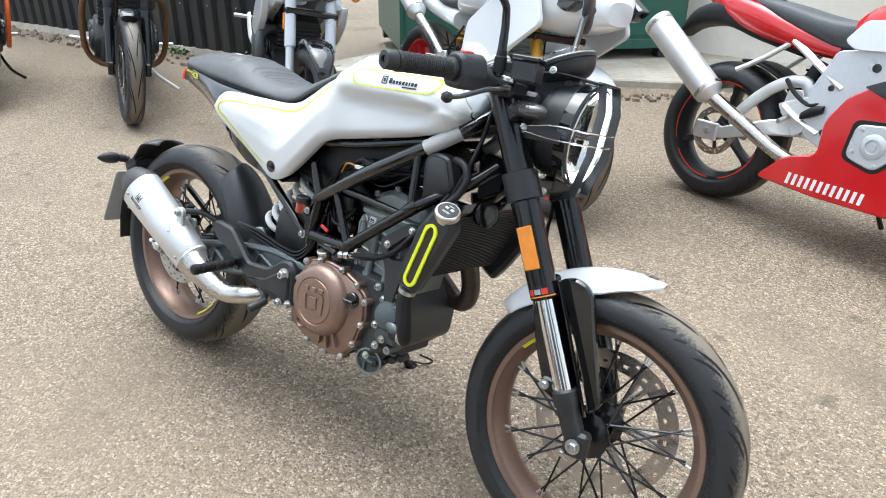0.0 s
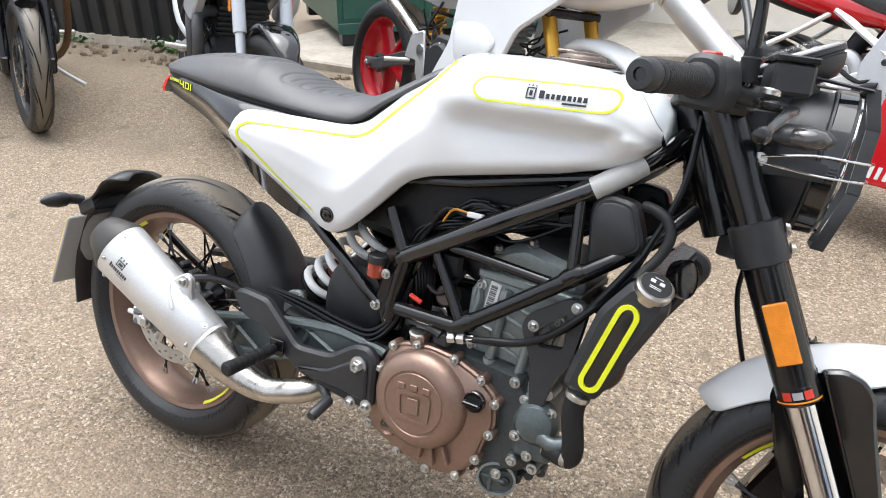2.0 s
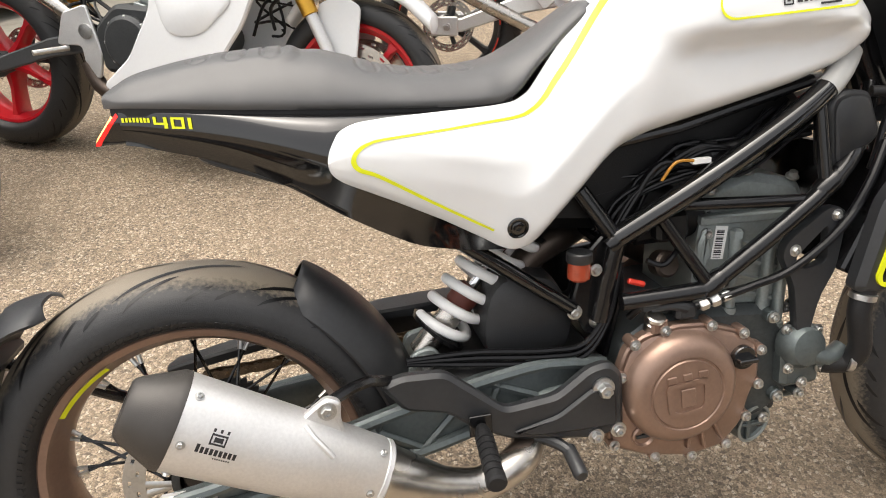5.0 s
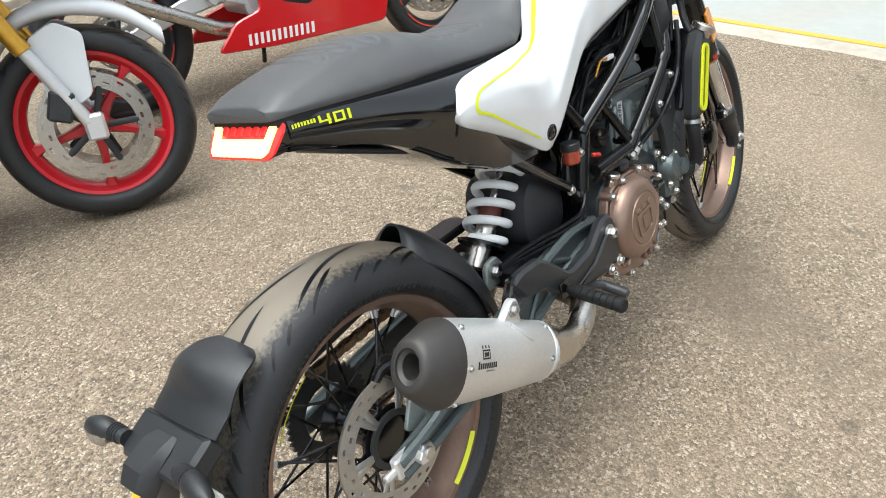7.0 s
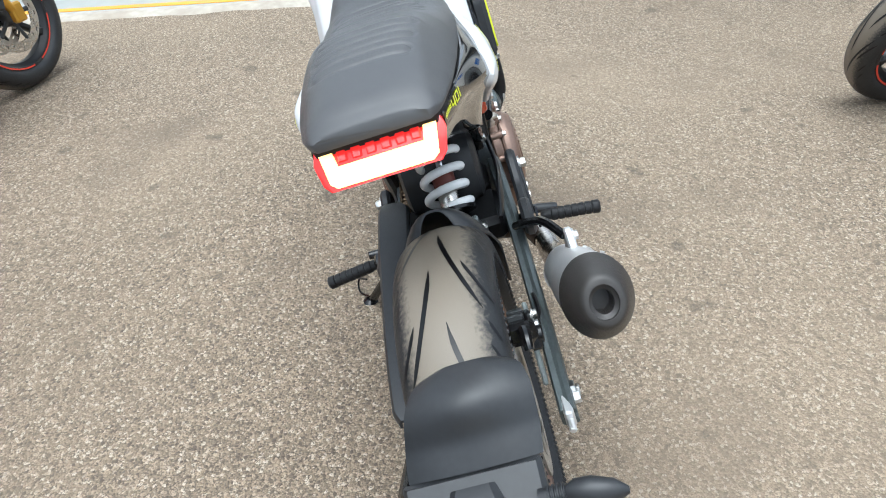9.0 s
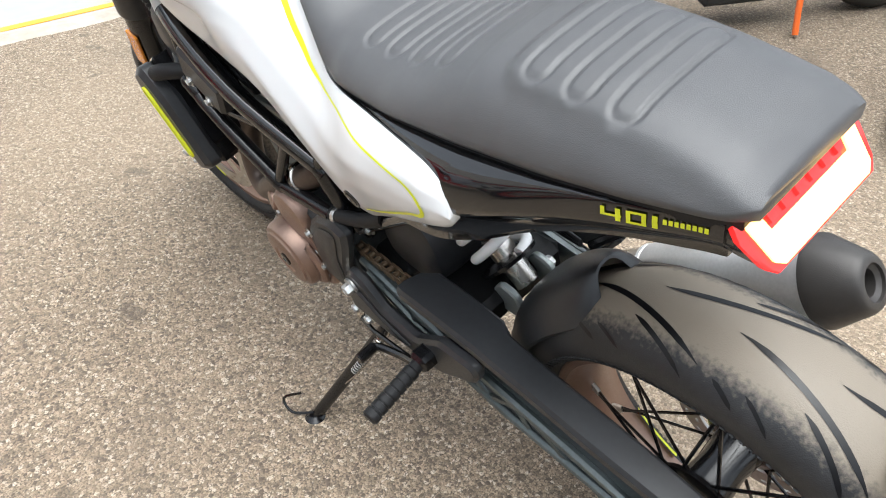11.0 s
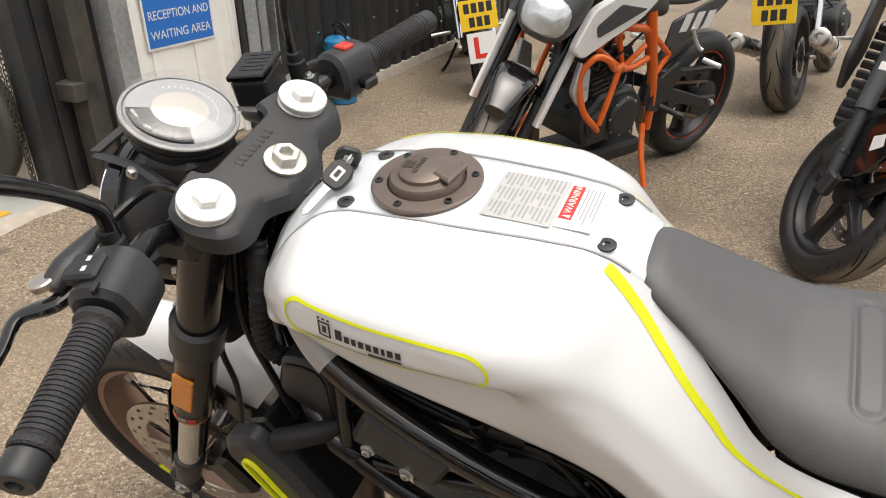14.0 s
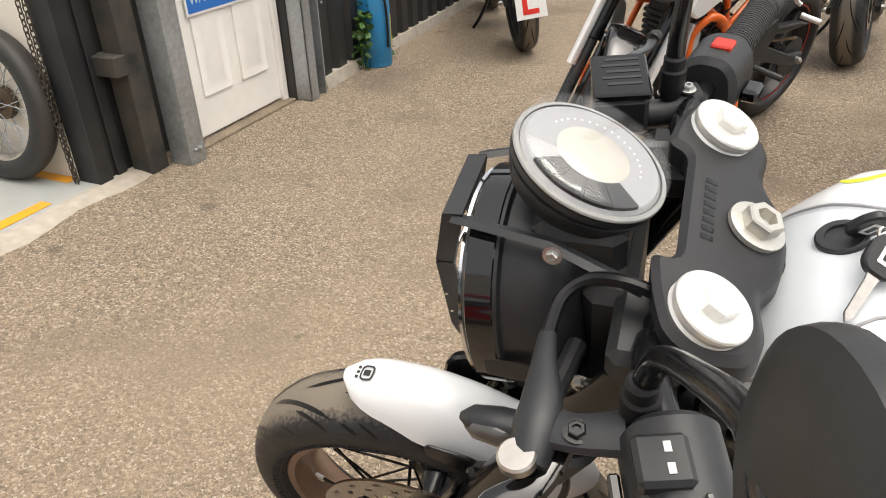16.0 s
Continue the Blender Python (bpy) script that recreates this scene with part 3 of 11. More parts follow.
for s in (1, -1):
    y = s * 0.1
    g = Geo(STEER)
    a, b = fork_at(y, 0.955), fork_at(y, 0.560)
    g.lathe(a, b - a, [(0.024, 0), (0.0265, 0.002), (0.0265, 0.20), (0.0285, 0.245), (0.0285, (b - a).length - 0.02), (0.027, (b - a).length)], 28)
    leg = g.part("fork_tube", BLACK, moto, "black upper fork tube with faint wear marks")
    g = Geo(STEER)
    g.lathe(b, FD, [(0.0245, -0.014), (0.0282, -0.011), (0.0282, 0.012), (0.024, 0.016)], 28)
    seal = g.part("dust_seal", BLACK, leg, "black fork seal ring with red and grey bars")
    e1 = Vector((0, s, 0))
    e2 = FD.cross(e1)
    for a0, a1, h0, h1, mt in ((-40, -16, -0.007, 0.005, RED), (-12, 14, -0.006, 0.004, GREYINK), (18, 42, -0.007, 0.005, RED), (-75, 75, 0.0075, 0.0098, ORANGE)):
        rows_s = [[b + FD * h + (e1 * math.cos(radians(a)) + e2 * math.sin(radians(a))) * 0.0286 for a in np.linspace(a0, a1, 12)] for h in (h0, (h0 + h1) / 2, h1)]
        Geo(STEER).grid(rows_s).part("seal_bar", mt, seal)
    g = Geo(STEER)
    g.cyl(b, fork_at(y, 0.36), 0.0205, 24)
    g.part("fork_stanchion", CHROME, leg, "polished chrome fork stanchion")
    g = Geo(STEER)
    p, q = fork_at(y, 0.378), fork_at(y, 0.300)
    g.lathe(p, FD, [(0.022, -0.012), (0.0255, -0.008), (0.0255, 0.018), (0.0225, 0.024), (0.021, 0.075)], 20)
    g.box((1.334, y - 0.015, 0.268), (1.382, y + 0.015, 0.322), 0.010)
    g.part("axle_lug", PLASTIC, leg, "black fork foot")
    g = Geo(STEER)
    g.bolt((1.357, y + s * 0.017, 0.293), (0, s, 0), 0.010, 0.010)
    g.bolt((1.338, y + s * 0.017, 0.272), (0, s, 0), 0.005, 0.006)
    g.parts("axle_bolt", ZINC, leg)
    # guard over the stanchion, ahead of it and curved round
    rows = []
    for i in range(12):
        t = i / 11
        z = 0.575 - 0.235 * t
        c = fork_at(y, z)
        w, fwd = 0.037 - 0.010 * t, 0.030 - 0.006 * t
        row = []
        for j in range(11):
            ang = radians(-150 + 16 * j) if s > 0 else radians(150 - 16 * j)
            row.append((c.x + 0.006 + fwd * math.cos(ang), c.y + s * 0.002 + w * math.sin(ang) * 0.85, c.z + 0.5 * fwd * math.cos(ang)))
        rows.append(row)
    g = Geo(STEER)
    inner = [[Vector(p) * 1.0 + Vector((-0.0025, 0, 0)) for p in r] for r in rows]
    ring = [r + list(reversed(i)) for r, i in zip(rows, inner)]
    g.grid(ring, close_v=True, cap=True)
    g.part("fork_guard", GLOSS if s < 0 else BLACK, moto, "black plastic fork guard")
    # reflector
    p, q = fork_at(y + s * 0.0305, 0.675), fork_at(y + s * 0.0305, 0.600)
    u = (q - p)
    g = Geo(STEER)
    m = Matrix.Translation(p) @ Matrix.Rotation(math.atan2(u.x, -u.z), 4, "Y").inverted()
    g.box((-0.0155, -0.004 if s > 0 else -0.002, -u.length), (0.0155, 0.002 if s > 0 else 0.004, 0), 0.0015, m)
    g.part("reflector", ORANGE, moto, "amber side reflector")
    # lower clamp band
    g = Geo(STEER)
    c = fork_at(y, 0.745)
    g.lathe(c, FD, [(0.0285, -0.03), (0.0345, -0.027), (0.0345, 0.027), (0.0285, 0.03)], 28)
    g.part("lower_clamp_band", PLASTIC, moto)
    g = Geo(STEER)
    for dz in (-0.012, 0.014):
        g.bolt(fork_at(y, 0.745 + dz) + Vector((0.034, -s * 0.012, 0.012)), (1, -s * 0.2, 0.3), 0.005, 0.006)
    g.parts("clamp_bolt", ZINC, moto)
    # cap
    g = Geo(STEER)
    up = -FD
    c = fork_at(y, 0.955)
    g.lathe(c, up, [(0.027, 0.0), (0.0285, 0.002), (0.0285, 0.006), (0.027, 0.008), (0.027, 0.010), (0.0285, 0.012), (0.0285, 0.0155), (0.0275, 0.0168), (0.0145, 0.0172)], 36)
    g.lathe(c + up * 0.017, up, [(0.0138, 0), (0.0138, 0.006), (0.0125, 0.0075)], 6)
    g.part("fork_cap", mat("anodised_cap" if s > 0 else "anodised_cap_b", (0.80, 0.79, 0.76), 0.30, metal=0.55, vary=0.04), moto, "silver fork cap with hexagon head")

# lower triple clamp
g = Geo(STEER)
lo = fork_at(0, 0.745)
for s in (1, -1):
    g.plate(rounded([(lo.x - 0.055, 0), (lo.x + 0.02, 0), (lo.x + 0.03, s * 0.09), (lo.x - 0.03, s * 0.09)], 0.01), lambda u, v, w: (u, v, w + (lo.x - u) * -0.45), 0.725, 0.755, 0.004)
g.part("lower_triple_clamp", PLASTIC, moto)
# steering head and stem
g = Geo()
g.cyl((0.995, 0, 0.93), (1.085, 0, 0.735), 0.030, 24)
g.part("steering_head", BLACK, moto)

# upper triple clamp: a flat cast bridge
top = rounded([(1.050, 0.060), (1.068, 0.062), (1.062, 0.098), (1.052, 0.128), (1.025, 0.137), (0.996, 0.126), (0.985, 0.100), (0.992, 0.062), (0.975, 0.034), (0.970, 0.0),
               (0.975, -0.034), (0.992, -0.062), (0.985, -0.100), (0.996, -0.126), (1.025, -0.137), (1.052, -0.128), (1.062, -0.098), (1.068, -0.062), (1.050, -0.060)], 0.012)
g = Geo(STEER)
tilt = lambda u, v, w: (u, v, w + (u - 1.02) * 0.45)
g.plate(top, tilt, 0.926, 0.958, 0.006)
bridge = g.part("upper_triple_clamp", mat("anodised_black_bridge", (0.030, 0.030, 0.032), 0.48, metal=0.2, vary=0.1, bump=0.15, bscale=1500), moto, "satin black triple clamp")
g = Geo(STEER)
for i in range(8):
    v0 = -0.034 + i * 0.0088
    g.plate([(1.026, v0), (1.035, v0), (1.035, v0 + 0.0052), (1.026, v0 + 0.0052)], tilt, 0.9578, 0.9586, 0.0003)
g.part("raised_marking", BLACK, bridge, "raised bar marking")
g = Geo(STEER)
c = Vector((0.996, 0, 0.948))
up = Vector((-0.43, 0, 0.9))
g.lathe(c, up, [(0.023, 0), (0.023, 0.004), (0.0175, 0.005)], 28)
g.lathe(c + up * 0.005, up, [(0.0155, 0), (0.0155, 0.009), (0.0140, 0.0105), (0.0085, 0.0105), (0.0080, 0.002)], 6)
g.part("stem_nut", mat("anodised_nut", (0.62, 0.60, 0.55), 0.3, metal=0.7, vary=0.06), moto, "silver steering stem nut")

# -- handlebars --
GRIP = mat("ribbed_grip_rubber", (0.020, 0.020, 0.021), 0.6, vary=0.2, bump=0.9, bscale=350)
for s in (1, -1):
    inner, mid, end = Vector((1.052, s * 0.095, 0.925)), Vector((1.045, s * 0.19, 0.938 if s < 0 else 0.964)), Vector((0.985, s * (0.398 if s < 0 else 0.386), 0.925 if s < 0 else 0.957))
    d = (end - mid).normalized()
    bar = Geo(STEER).tube([inner, (1.06, s * 0.13, 0.936 if s < 0 else 0.946), mid, end], 0.0112, 14, smooth=3).part("handlebar", BLACK, moto, "black clip-on handlebar")
    g = Geo(STEER)
    g.box((1.035, s * 0.10 - 0.034, 0.905), (1.088, s * 0.10 + 0.034, 0.940), 0.008)
    g.part("bar_clamp", PLASTIC, bar)
    g = Geo(STEER)
    a = mid + d * 0.070
    prof = [(0.0165, 0), (0.0205, 0.002), (0.0205, 0.008), (0.0168, 0.012)]
    for i in range(22):
        h = 0.014 + i * 0.0046
        prof += [(0.0172, h), (0.0172, h + 0.003), (0.0160, h + 0.0034), (0.0160, h + 0.0044)]
    prof += [(0.0165, 0.117), (0.018, 0.119), (0.018, 0.124), (0.0165, 0.126)]
    g.lathe(a, d, prof, 26)
    g.part("grip", GRIP, bar, "ribbed black rubber grip")
    g = Geo(STEER)
    g.lathe(a + d * 0.126, d, [(0.014, 0), (0.0165, 0.002), (0.0165, 0.020), (0.0145, 0.0235), (0.007, 0.024), (0.006, 0.019)], 26)
    g.part("bar_end", PLASTIC, bar, "black bar-end weight")
    # switch gear, with its axis along the bar
    sw = Matrix.Translation(mid + d * 0.038) @ d.to_track_quat("X", "Z").to_matrix().to_4x4()
    g = Geo(STEER @ sw)
    prof = rounded([(-0.024, -0.030), (0.024, -0.034), (0.031, -0.006), (0.026, 0.022), (0.010, 0.032), (-0.014, 0.031), (-0.026, 0.018), (-0.030, -0.008)], 0.010)
    g.plate(prof, lambda u, v, w: (w, u, v), -0.032, 0.030, 0.006)
    switch = g.part("switch_housing", PLASTIC, bar, "black switch cluster")
    if s > 0:
        g = Geo(STEER @ sw)
        g.box((-0.014, -0.026, 0.024), (0.016, 0.004, 0.037), 0.003)
        g.part("rocker_switch", PLASTIC, switch)
        g = Geo(STEER @ sw)
        g.box((0.019, 0.006, 0.028), (0.031, 0.010, 0.0345), 0.001)
        g.box((-0.010, -0.037, -0.012), (0.008, -0.030, -0.002), 0.002)
        g.parts("turn_switch", GLOSS, switch)
        g = Geo(STEER @ sw)
        for k in (-0.008, 0.004):
            g.box((k, -0.010, 0.0372), (k + 0.006, -0.006, 0.0378), 0.0002)
        g.parts("switch_symbol", PAPER, switch)
    else:
        g = Geo(STEER @ sw)
        g.box((-0.009, -0.012, 0.027), (0.010, 0.008, 0.0345), 0.002)
        g.part("stop_switch", RED, switch, "red engine stop switch")
        g = Geo(STEER @ sw)
        g.box((-0.012, -0.045, -0.018), (0.012, -0.028, -0.004), 0.003)
        g.part("start_button", GLOSS, switch)
    # lever and perch, ahead of the grip
    g = Geo(STEER)
    pv = Vector((1.098, -0.165, 0.925)) if s < 0 else Vector((1.102, 0.205, 0.942))
    run = [(1.128, -0.225, 0.917), (1.124, -0.290, 0.909), (1.110, -0.345, 0.890), (1.106, -0.383, 0.884)] if s < 0 else [(1.140, 0.258, 0.936), (1.126, 0.295, 0.932), (1.114, 0.338, 0.930), (1.114, 0.372, 0.930)]
    g.tube([pv, pv + Vector((0.012 if s > 0 else 0.0, s * 0.03, -0.004)), *run], [0.009, 0.011, 0.0085, 0.0068, 0.006, 0.006], 10, smooth=4, flat=0.65, up=(0, 0, 1))
    g.lathe(Vector(run[-1]) - Vector((0.0, s * 0.004, 0)), (-0.35 if s < 0 else 0.0, s, -0.05), [(0.003, -0.006), (0.008, -0.004), (0.0095, 0.003), (0.007, 0.009), (0.002, 0.011)], 14)
    lever = g.part("clutch_lever" if s > 0 else "brake_lever", GLOSS if s > 0 else BLACK, bar, "black lever with ball end")
    if s > 0:
        g = Geo()
        g.tube([(1.117, 0.140, 0.947), (1.112, 0.166, 0.950), (1.106, 0.190, 0.950), (1.103, 0.212, 0.948), (1.102, 0.236, 0.942)], [0.0062, 0.0085, 0.0130, 0.0155, 0.0120], 14, smooth=4, flat=0.75, up=(0, 0, 1))
        g.tube([(1.102, 0.208, 0.946), (1.080, 0.212, 0.951), (1.050, 0.206, 0.956)], [0.015, 0.014, 0.017], 12, smooth=3, flat=0.5, up=(0, 0, 1))
    else:
        g = Geo(STEER)
        g.tube([mid + Vector((0, 0.012, 0)), (1.075, -0.165, 0.930), pv + Vector((0.004, 0.005, 0.003))], [0.018, 0.014, 0.013], 12, smooth=3)
    g.part("lever_perch", PLASTIC, bar)
    g = Geo() if s > 0 else Geo(STEER)
    g.lathe((1.108, 0.236, 0.9445) if s > 0 else pv + Vector((0.004, -0.024, 0.007)), (0.1, 0, 1), [(0.0125, 0), (0.0125, 0.006), (0.011, 0.0075)], 22)
    g.part("adjuster_wheel", STEEL, lever, "knurled lever adjuster")
    g = Geo() if s > 0 else Geo(STEER)
    if s > 0:
        g.bolt((1.078, 0.214, 0.957), (0, 0, 1), 0.006, 0.004)
    else:
        g.bolt((1.078, -0.172, 0.947), (0, 0, 1), 0.005, 0.006)
        g.bolt((1.058, -0.172, 0.952), (0, 0, 1), 0.005, 0.006)
    g.parts("perch_bolt", BLACK if s > 0 else ZINC, bar)
# brake fluid reservoir on the right bar
g = Geo(STEER)
m = Matrix.Translation((1.118, -0.148, 0.955)) @ Matrix.Rotation(radians(12), 4, "Z")
g.box((-0.024, -0.032, -0.020), (0.024, 0.032, 0.018), 0.004, m)
res = g.part("brake_reservoir", PLASTIC, moto, "black brake fluid reservoir")
Geo(STEER).box((-0.0255, -0.0335, 0.018), (0.0255, 0.0335, 0.026), 0.003, m).part("reservoir_lid", BLACK, res)
g = Geo(STEER)
for k in range(5):
    g.box((-0.018, -0.026 + 0.010 * k, 0.0262), (0.012 + 0.004 * (k % 2), -0.022 + 0.010 * k, 0.0265), 0.0001, m)
g.part("lid_printing", PLASTIC, res)

# -- mirrors --
for s in (1, -1):
    c = Vector((0.9800, 0.3327, 1.1382)) if s > 0 else Vector((1.04, -0.335, 1.144))
    n = Vector((-0.941, -0.333, -0.059)) if s > 0 else Vector((-0.95, 0.05, 0.0))
    n.normalize()
    level = n.cross(Vector((0, 0, 1))).normalized()
    long_ax = level * (-0.424 * s) + level.cross(n) * 0.906
    wide = long_ax.cross(n).normalized()
    m = Matrix((wide.to_tuple(), long_ax.to_tuple(), n.to_tuple())).transposed().to_4x4()
    m.translation = c
    out = []
    for i in range(40):
        a = 2 * math.pi * i / 40
        out.append((0.0520 * math.cos(a), 0.0565 * math.sin(a)))
    g = Geo(m)
    rows = [[(u * k, v * k, w) for u, v in out] for k, w in ((0.985, 0.0035), (1.0, 0.0040), (1.018, 0.0030), (1.030, -0.001), (1.01, -0.007), (0.82, -0.013), (0.4, -0.016))]
    g.grid(rows, close_v=True, cap=True)
    head = g.part("mirror_housing", PLASTIC, moto, "matt black mirror housing")
    Geo(m).plate(out, lambda u, v, w: (u * 0.985, v * 0.985, w), 0.0045, 0.0055, 0.0004).part("mirror_glass", MIRRORGLASS, head, "mirror glass")
    g = Geo()
    if s > 0:
        g.tube([(1.046, 0.192, 0.945), (1.045, 0.190, 0.985), (1.040, 0.192, 1.012), (1.034, 0.205, 1.032), (1.022, 0.234, 1.065), (1.000, 0.285, 1.112), c + n * -0.012], [0.0085, 0.0085, 0.0075, 0.0075, 0.0070, 0.0080, 0.010], 12, smooth=4)
    else:
        g.tube([(1.085, -0.168, 0.945), (1.085, -0.170, 1.00), (1.083, -0.172, 1.045), (1.08, -0.185, 1.075), (1.06, -0.25, 1.115), c + n * -0.012], [0.0085, 0.0085, 0.0075, 0.007, 0.0070, 0.010], 12, smooth=4)
    g.part("mirror_arm", BLACK, head, "black mirror stalk")
    g = Geo()
    b = (1.046, 0.192, 0.0) if s > 0 else (1.085, -0.168, 0.0)
    g.lathe((b[0], b[1], 0.95), (0, 0, 1), [(0.012, 0), (0.012, 0.028), (0.010, 0.03), (0.010, 0.04), (0.008, 0.042)], 14)
    g.part("mirror_boot", RUBBER, head)

# -- headlamp --
HL = STEER @ Matrix.Translation((1.160, 0, 0.862)) @ Matrix.Rotation(radians(5), 4, "Y")
HLB = HL @ Matrix.Diagonal((1.0, 1.09, 1.09, 1.0))
g = Geo(HLB)
g.lathe((0.045, 0, 0), (-1, 0, 0), [(0.0885, 0.0), (0.0915, 0.003), (0.0915, 0.030), (0.0865, 0.032), (0.0865, 0.062), (0.0820, 0.078), (0.0680, 0.092), (0.040, 0.100)], 56, hollow=True)
band = Geo(HLB)
band.lathe((0.045, 0, 0), (-1, 0, 0), [(0.0915, 0.003), (0.0925, 0.004), (0.0925, 0.026), (0.0915, 0.027)], 56, hollow=True)
lamp = g.part("headlamp_shell", PLASTIC, moto, "round black headlamp shell")
band.part("shell_band", GLOSS, lamp, "gloss black band round the lamp")
g = Geo(HLB)
g.lathe((0.0452, 0, 0), (1, 0, 0), [(0.087, 0.0), (0.0885, 0.003), (0.0850, 0.004), (0.0835, -0.004)], 56, hollow=True)
g.part("headlamp_rim", CHROME, lamp, "bright headlamp rim")
g = Geo(HLB)
g.lathe((0.030, 0, 0), (1, 0, 0), [(0.0835, 0.012), (0.081, 0.004), (0.0735, 0.0), (0.0700, 0.004)], 56, hollow=True)
g.part("daylight_ring", DAYLAMP, lamp, "lit white daytime running ring")
g = Geo(HLB)
g.lathe((0.032, 0, 0), (-1, 0, 0), [(0.0700, 0.0), (0.062, 0.008), (0.045, 0.020), (0.022, 0.028), (0.0005, 0.030)], 44, hollow=True)
g.part("reflector_bowl", mat("bowl_reflector", (0.62, 0.64, 0.66), 0.12, metal=1.0, vary=0.15, scale=60), lamp, "polished reflector bowl")
g = Geo(HLB)
g.box((0.006, -0.070, -0.007), (0.034, 0.070, 0.007), 0.001)
for yy in (-0.028, 0.028):
    g.box((0.010, yy - 0.002, -0.060), (0.026, yy + 0.002, 0.060), 0.0005)
g.part("lamp_divider", BLACK, lamp)
g = Geo(HLB)
g.lathe((0.0425, 0, 0), (1, 0, 0), [(0.0835, 0.0), (0.075, 0.007), (0.055, 0.0125), (0.03, 0.0155), (0.0005, 0.0165), (0.0005, 0.0145), (0.055, 0.0105), (0.0835, -0.002)], 48, hollow=True)
lens = g.part("headlamp_lens", THINCLEAR, lamp, "clear domed lens")
lens.visible_shadow = False
# angular flat bracket round the lamp and two wires across it
frame_pts = [(0.054, 0.040, 0.106), (0.054, -0.036, 0.106), (0.070, -0.040, 0.055), (0.074, -0.040, -0.030), (0.058, -0.030, -0.114), (0.058, 0.034, -0.114), (0.074, 0.044, -0.030), (0.070, 0.044, 0.055)]
g = Geo(HL)
for i in range(8):
    p, q = Vector(frame_pts[i]), Vector(frame_pts[(i + 1) % 8])
    out = Vector((0, p.y + q.y, p.z + q.z)).normalized() * 0.0018
    wide = Vector((0.0085, 0, 0))
    g.grid([[e + out - wide, e + out + wide, e - out + wide, e - out - wide] for e in (p, p.lerp(q, 0.5), q)], close_v=True, cap=True)
for s in (1, -1):
    g.tube([(0.054, s * 0.040, 0.104), (-0.03, s * 0.062, 0.104), (-0.10, s * 0.085, 0.085)], 0.006, 4, flat=0.4, up=(0, 0, 1))
    g.tube([(0.030, s * 0.100, -0.01), (-0.01, s * 0.102, -0.012), (-0.075, s * 0.098, -0.022)], 0.013, 4, flat=0.25, up=(0, s, 0))
g.parts("lamp_bracket", PLASTIC, lamp, "angular black headlamp bracket")
g = Geo(HL)
for z in (0.012, -0.012):
    g.tube([(-0.050, -0.108, -0.012 + z * 0.3), (0.010, -0.110, z - 0.004), (0.066, -0.102, z), (0.084, -0.045, z + 0.002), (0.086, 0.0, z + 0.002), (0.078, 0.046, z + 0.002)], 0.0018, 8, smooth=4)
g.parts("lamp_wire", CHROME, lamp, "bright wire across the lens")
g = Geo(HL)
for s in (1, -1):
    g.bolt((-0.050, s * 0.102, -0.012), (0, s, 0), 0.006, 0.006)
    g.bolt((-0.035, s * 0.075, 0.106), (0, s, 0.3), 0.005, 0.006)
g.parts("bracket_bolt", ZINC, lamp)
# mounting behind the lamp
g = Geo(STEER)
g.box((1.075, -0.070, 0.790), (1.115, 0.070, 0.925), 0.010)
g.box((1.085, -0.045, 0.905), (1.16, 0.045, 0.965), 0.010)
g.part("lamp_mount", PLASTIC, moto)
# front indicators
for s in (1, -1):
    g = Geo(STEER)
    g.tube([(1.115, s * 0.085, 0.880), (1.125, s * 0.15, 0.888)], 0.0085, 10)
    g.lathe((1.150, s * 0.172, 0.889), (-1, 0, 0), [(0.004, -0.035), (0.013, -0.026), (0.0165, -0.005), (0.0155, 0.018), (0.010, 0.034), (0.003, 0.040)], 18, squash=(1, 0.75))
    ind = g.part("front_indicator", PLASTIC, moto, "slim black front indicator")
    g = Geo(STEER)
    g.lathe((1.150, s * 0.178, 0.889), (-1, 0, 0), [(0.003, -0.030), (0.011, -0.022), (0.0140, -0.004), (0.011, 0.012), (0.003, 0.020)], 16, squash=(1, 0.8))
    g.part("indicator_lens", mat("smoked_lens" if s > 0 else "smoked_lens_b", (0.06, 0.056, 0.052), 0.08, vary=0.2, coat=0.8), ind, "smoked indicator lens")

# -- round instrument --
sn = Vector((-0.422, -0.066, 0.904)).normalized()
sx = (Vector((1, 0, 0)) - sn * sn.x).normalized()
SP = Matrix((sx.to_tuple(), sn.cross(sx).to_tuple(), sn.to_tuple())).transposed().to_4x4()
SP.translation = Vector((1.1145, 0.0017, 1.0095))
g = Geo(SP)
g.lathe((0, 0, 0), (0, 0, 1), [(0.022, -0.060), (0.044, -0.056), (0.055, -0.046), (0.0605, -0.034), (0.0620, -0.029), (0.0600, -0.0280), (0.0600, -0.0255), (0.0636, -0.0240), (0.0640, -0.0185), (0.0600, -0.0180)], 64)
dial = g.part("instrument_shell", PLASTIC, moto, "round black instrument shell")
g = Geo(SP)
g.lathe((0, 0, 0), (0, 0, 1), [(0.0590, -0.0178), (0.0638, -0.0178), (0.0645, -0.0165), (0.0638, -0.0150), (0.0600, -0.0145)], 64, hollow=True)
g.part("instrument_ring", mat("clear_grey_ring", (0.30, 0.30, 0.29), 0.15, vary=0.05, coat=0.7), dial, "translucent grey rim")
FACE = mat("pale_dial_face", (0.36, 0.365, 0.375), 0.42, vary=0.05)
g = Geo(SP)
g.lathe((0, 0, -0.0125), (0, 0, 1), [(0.031, 0.0012), (0.040, 0.0008), (0.0555, 0.0), (0.0590, -0.0030), (0.0590, -0.0055)], 64)
g.part("dial_face", FACE, dial, "pale grey dial face")
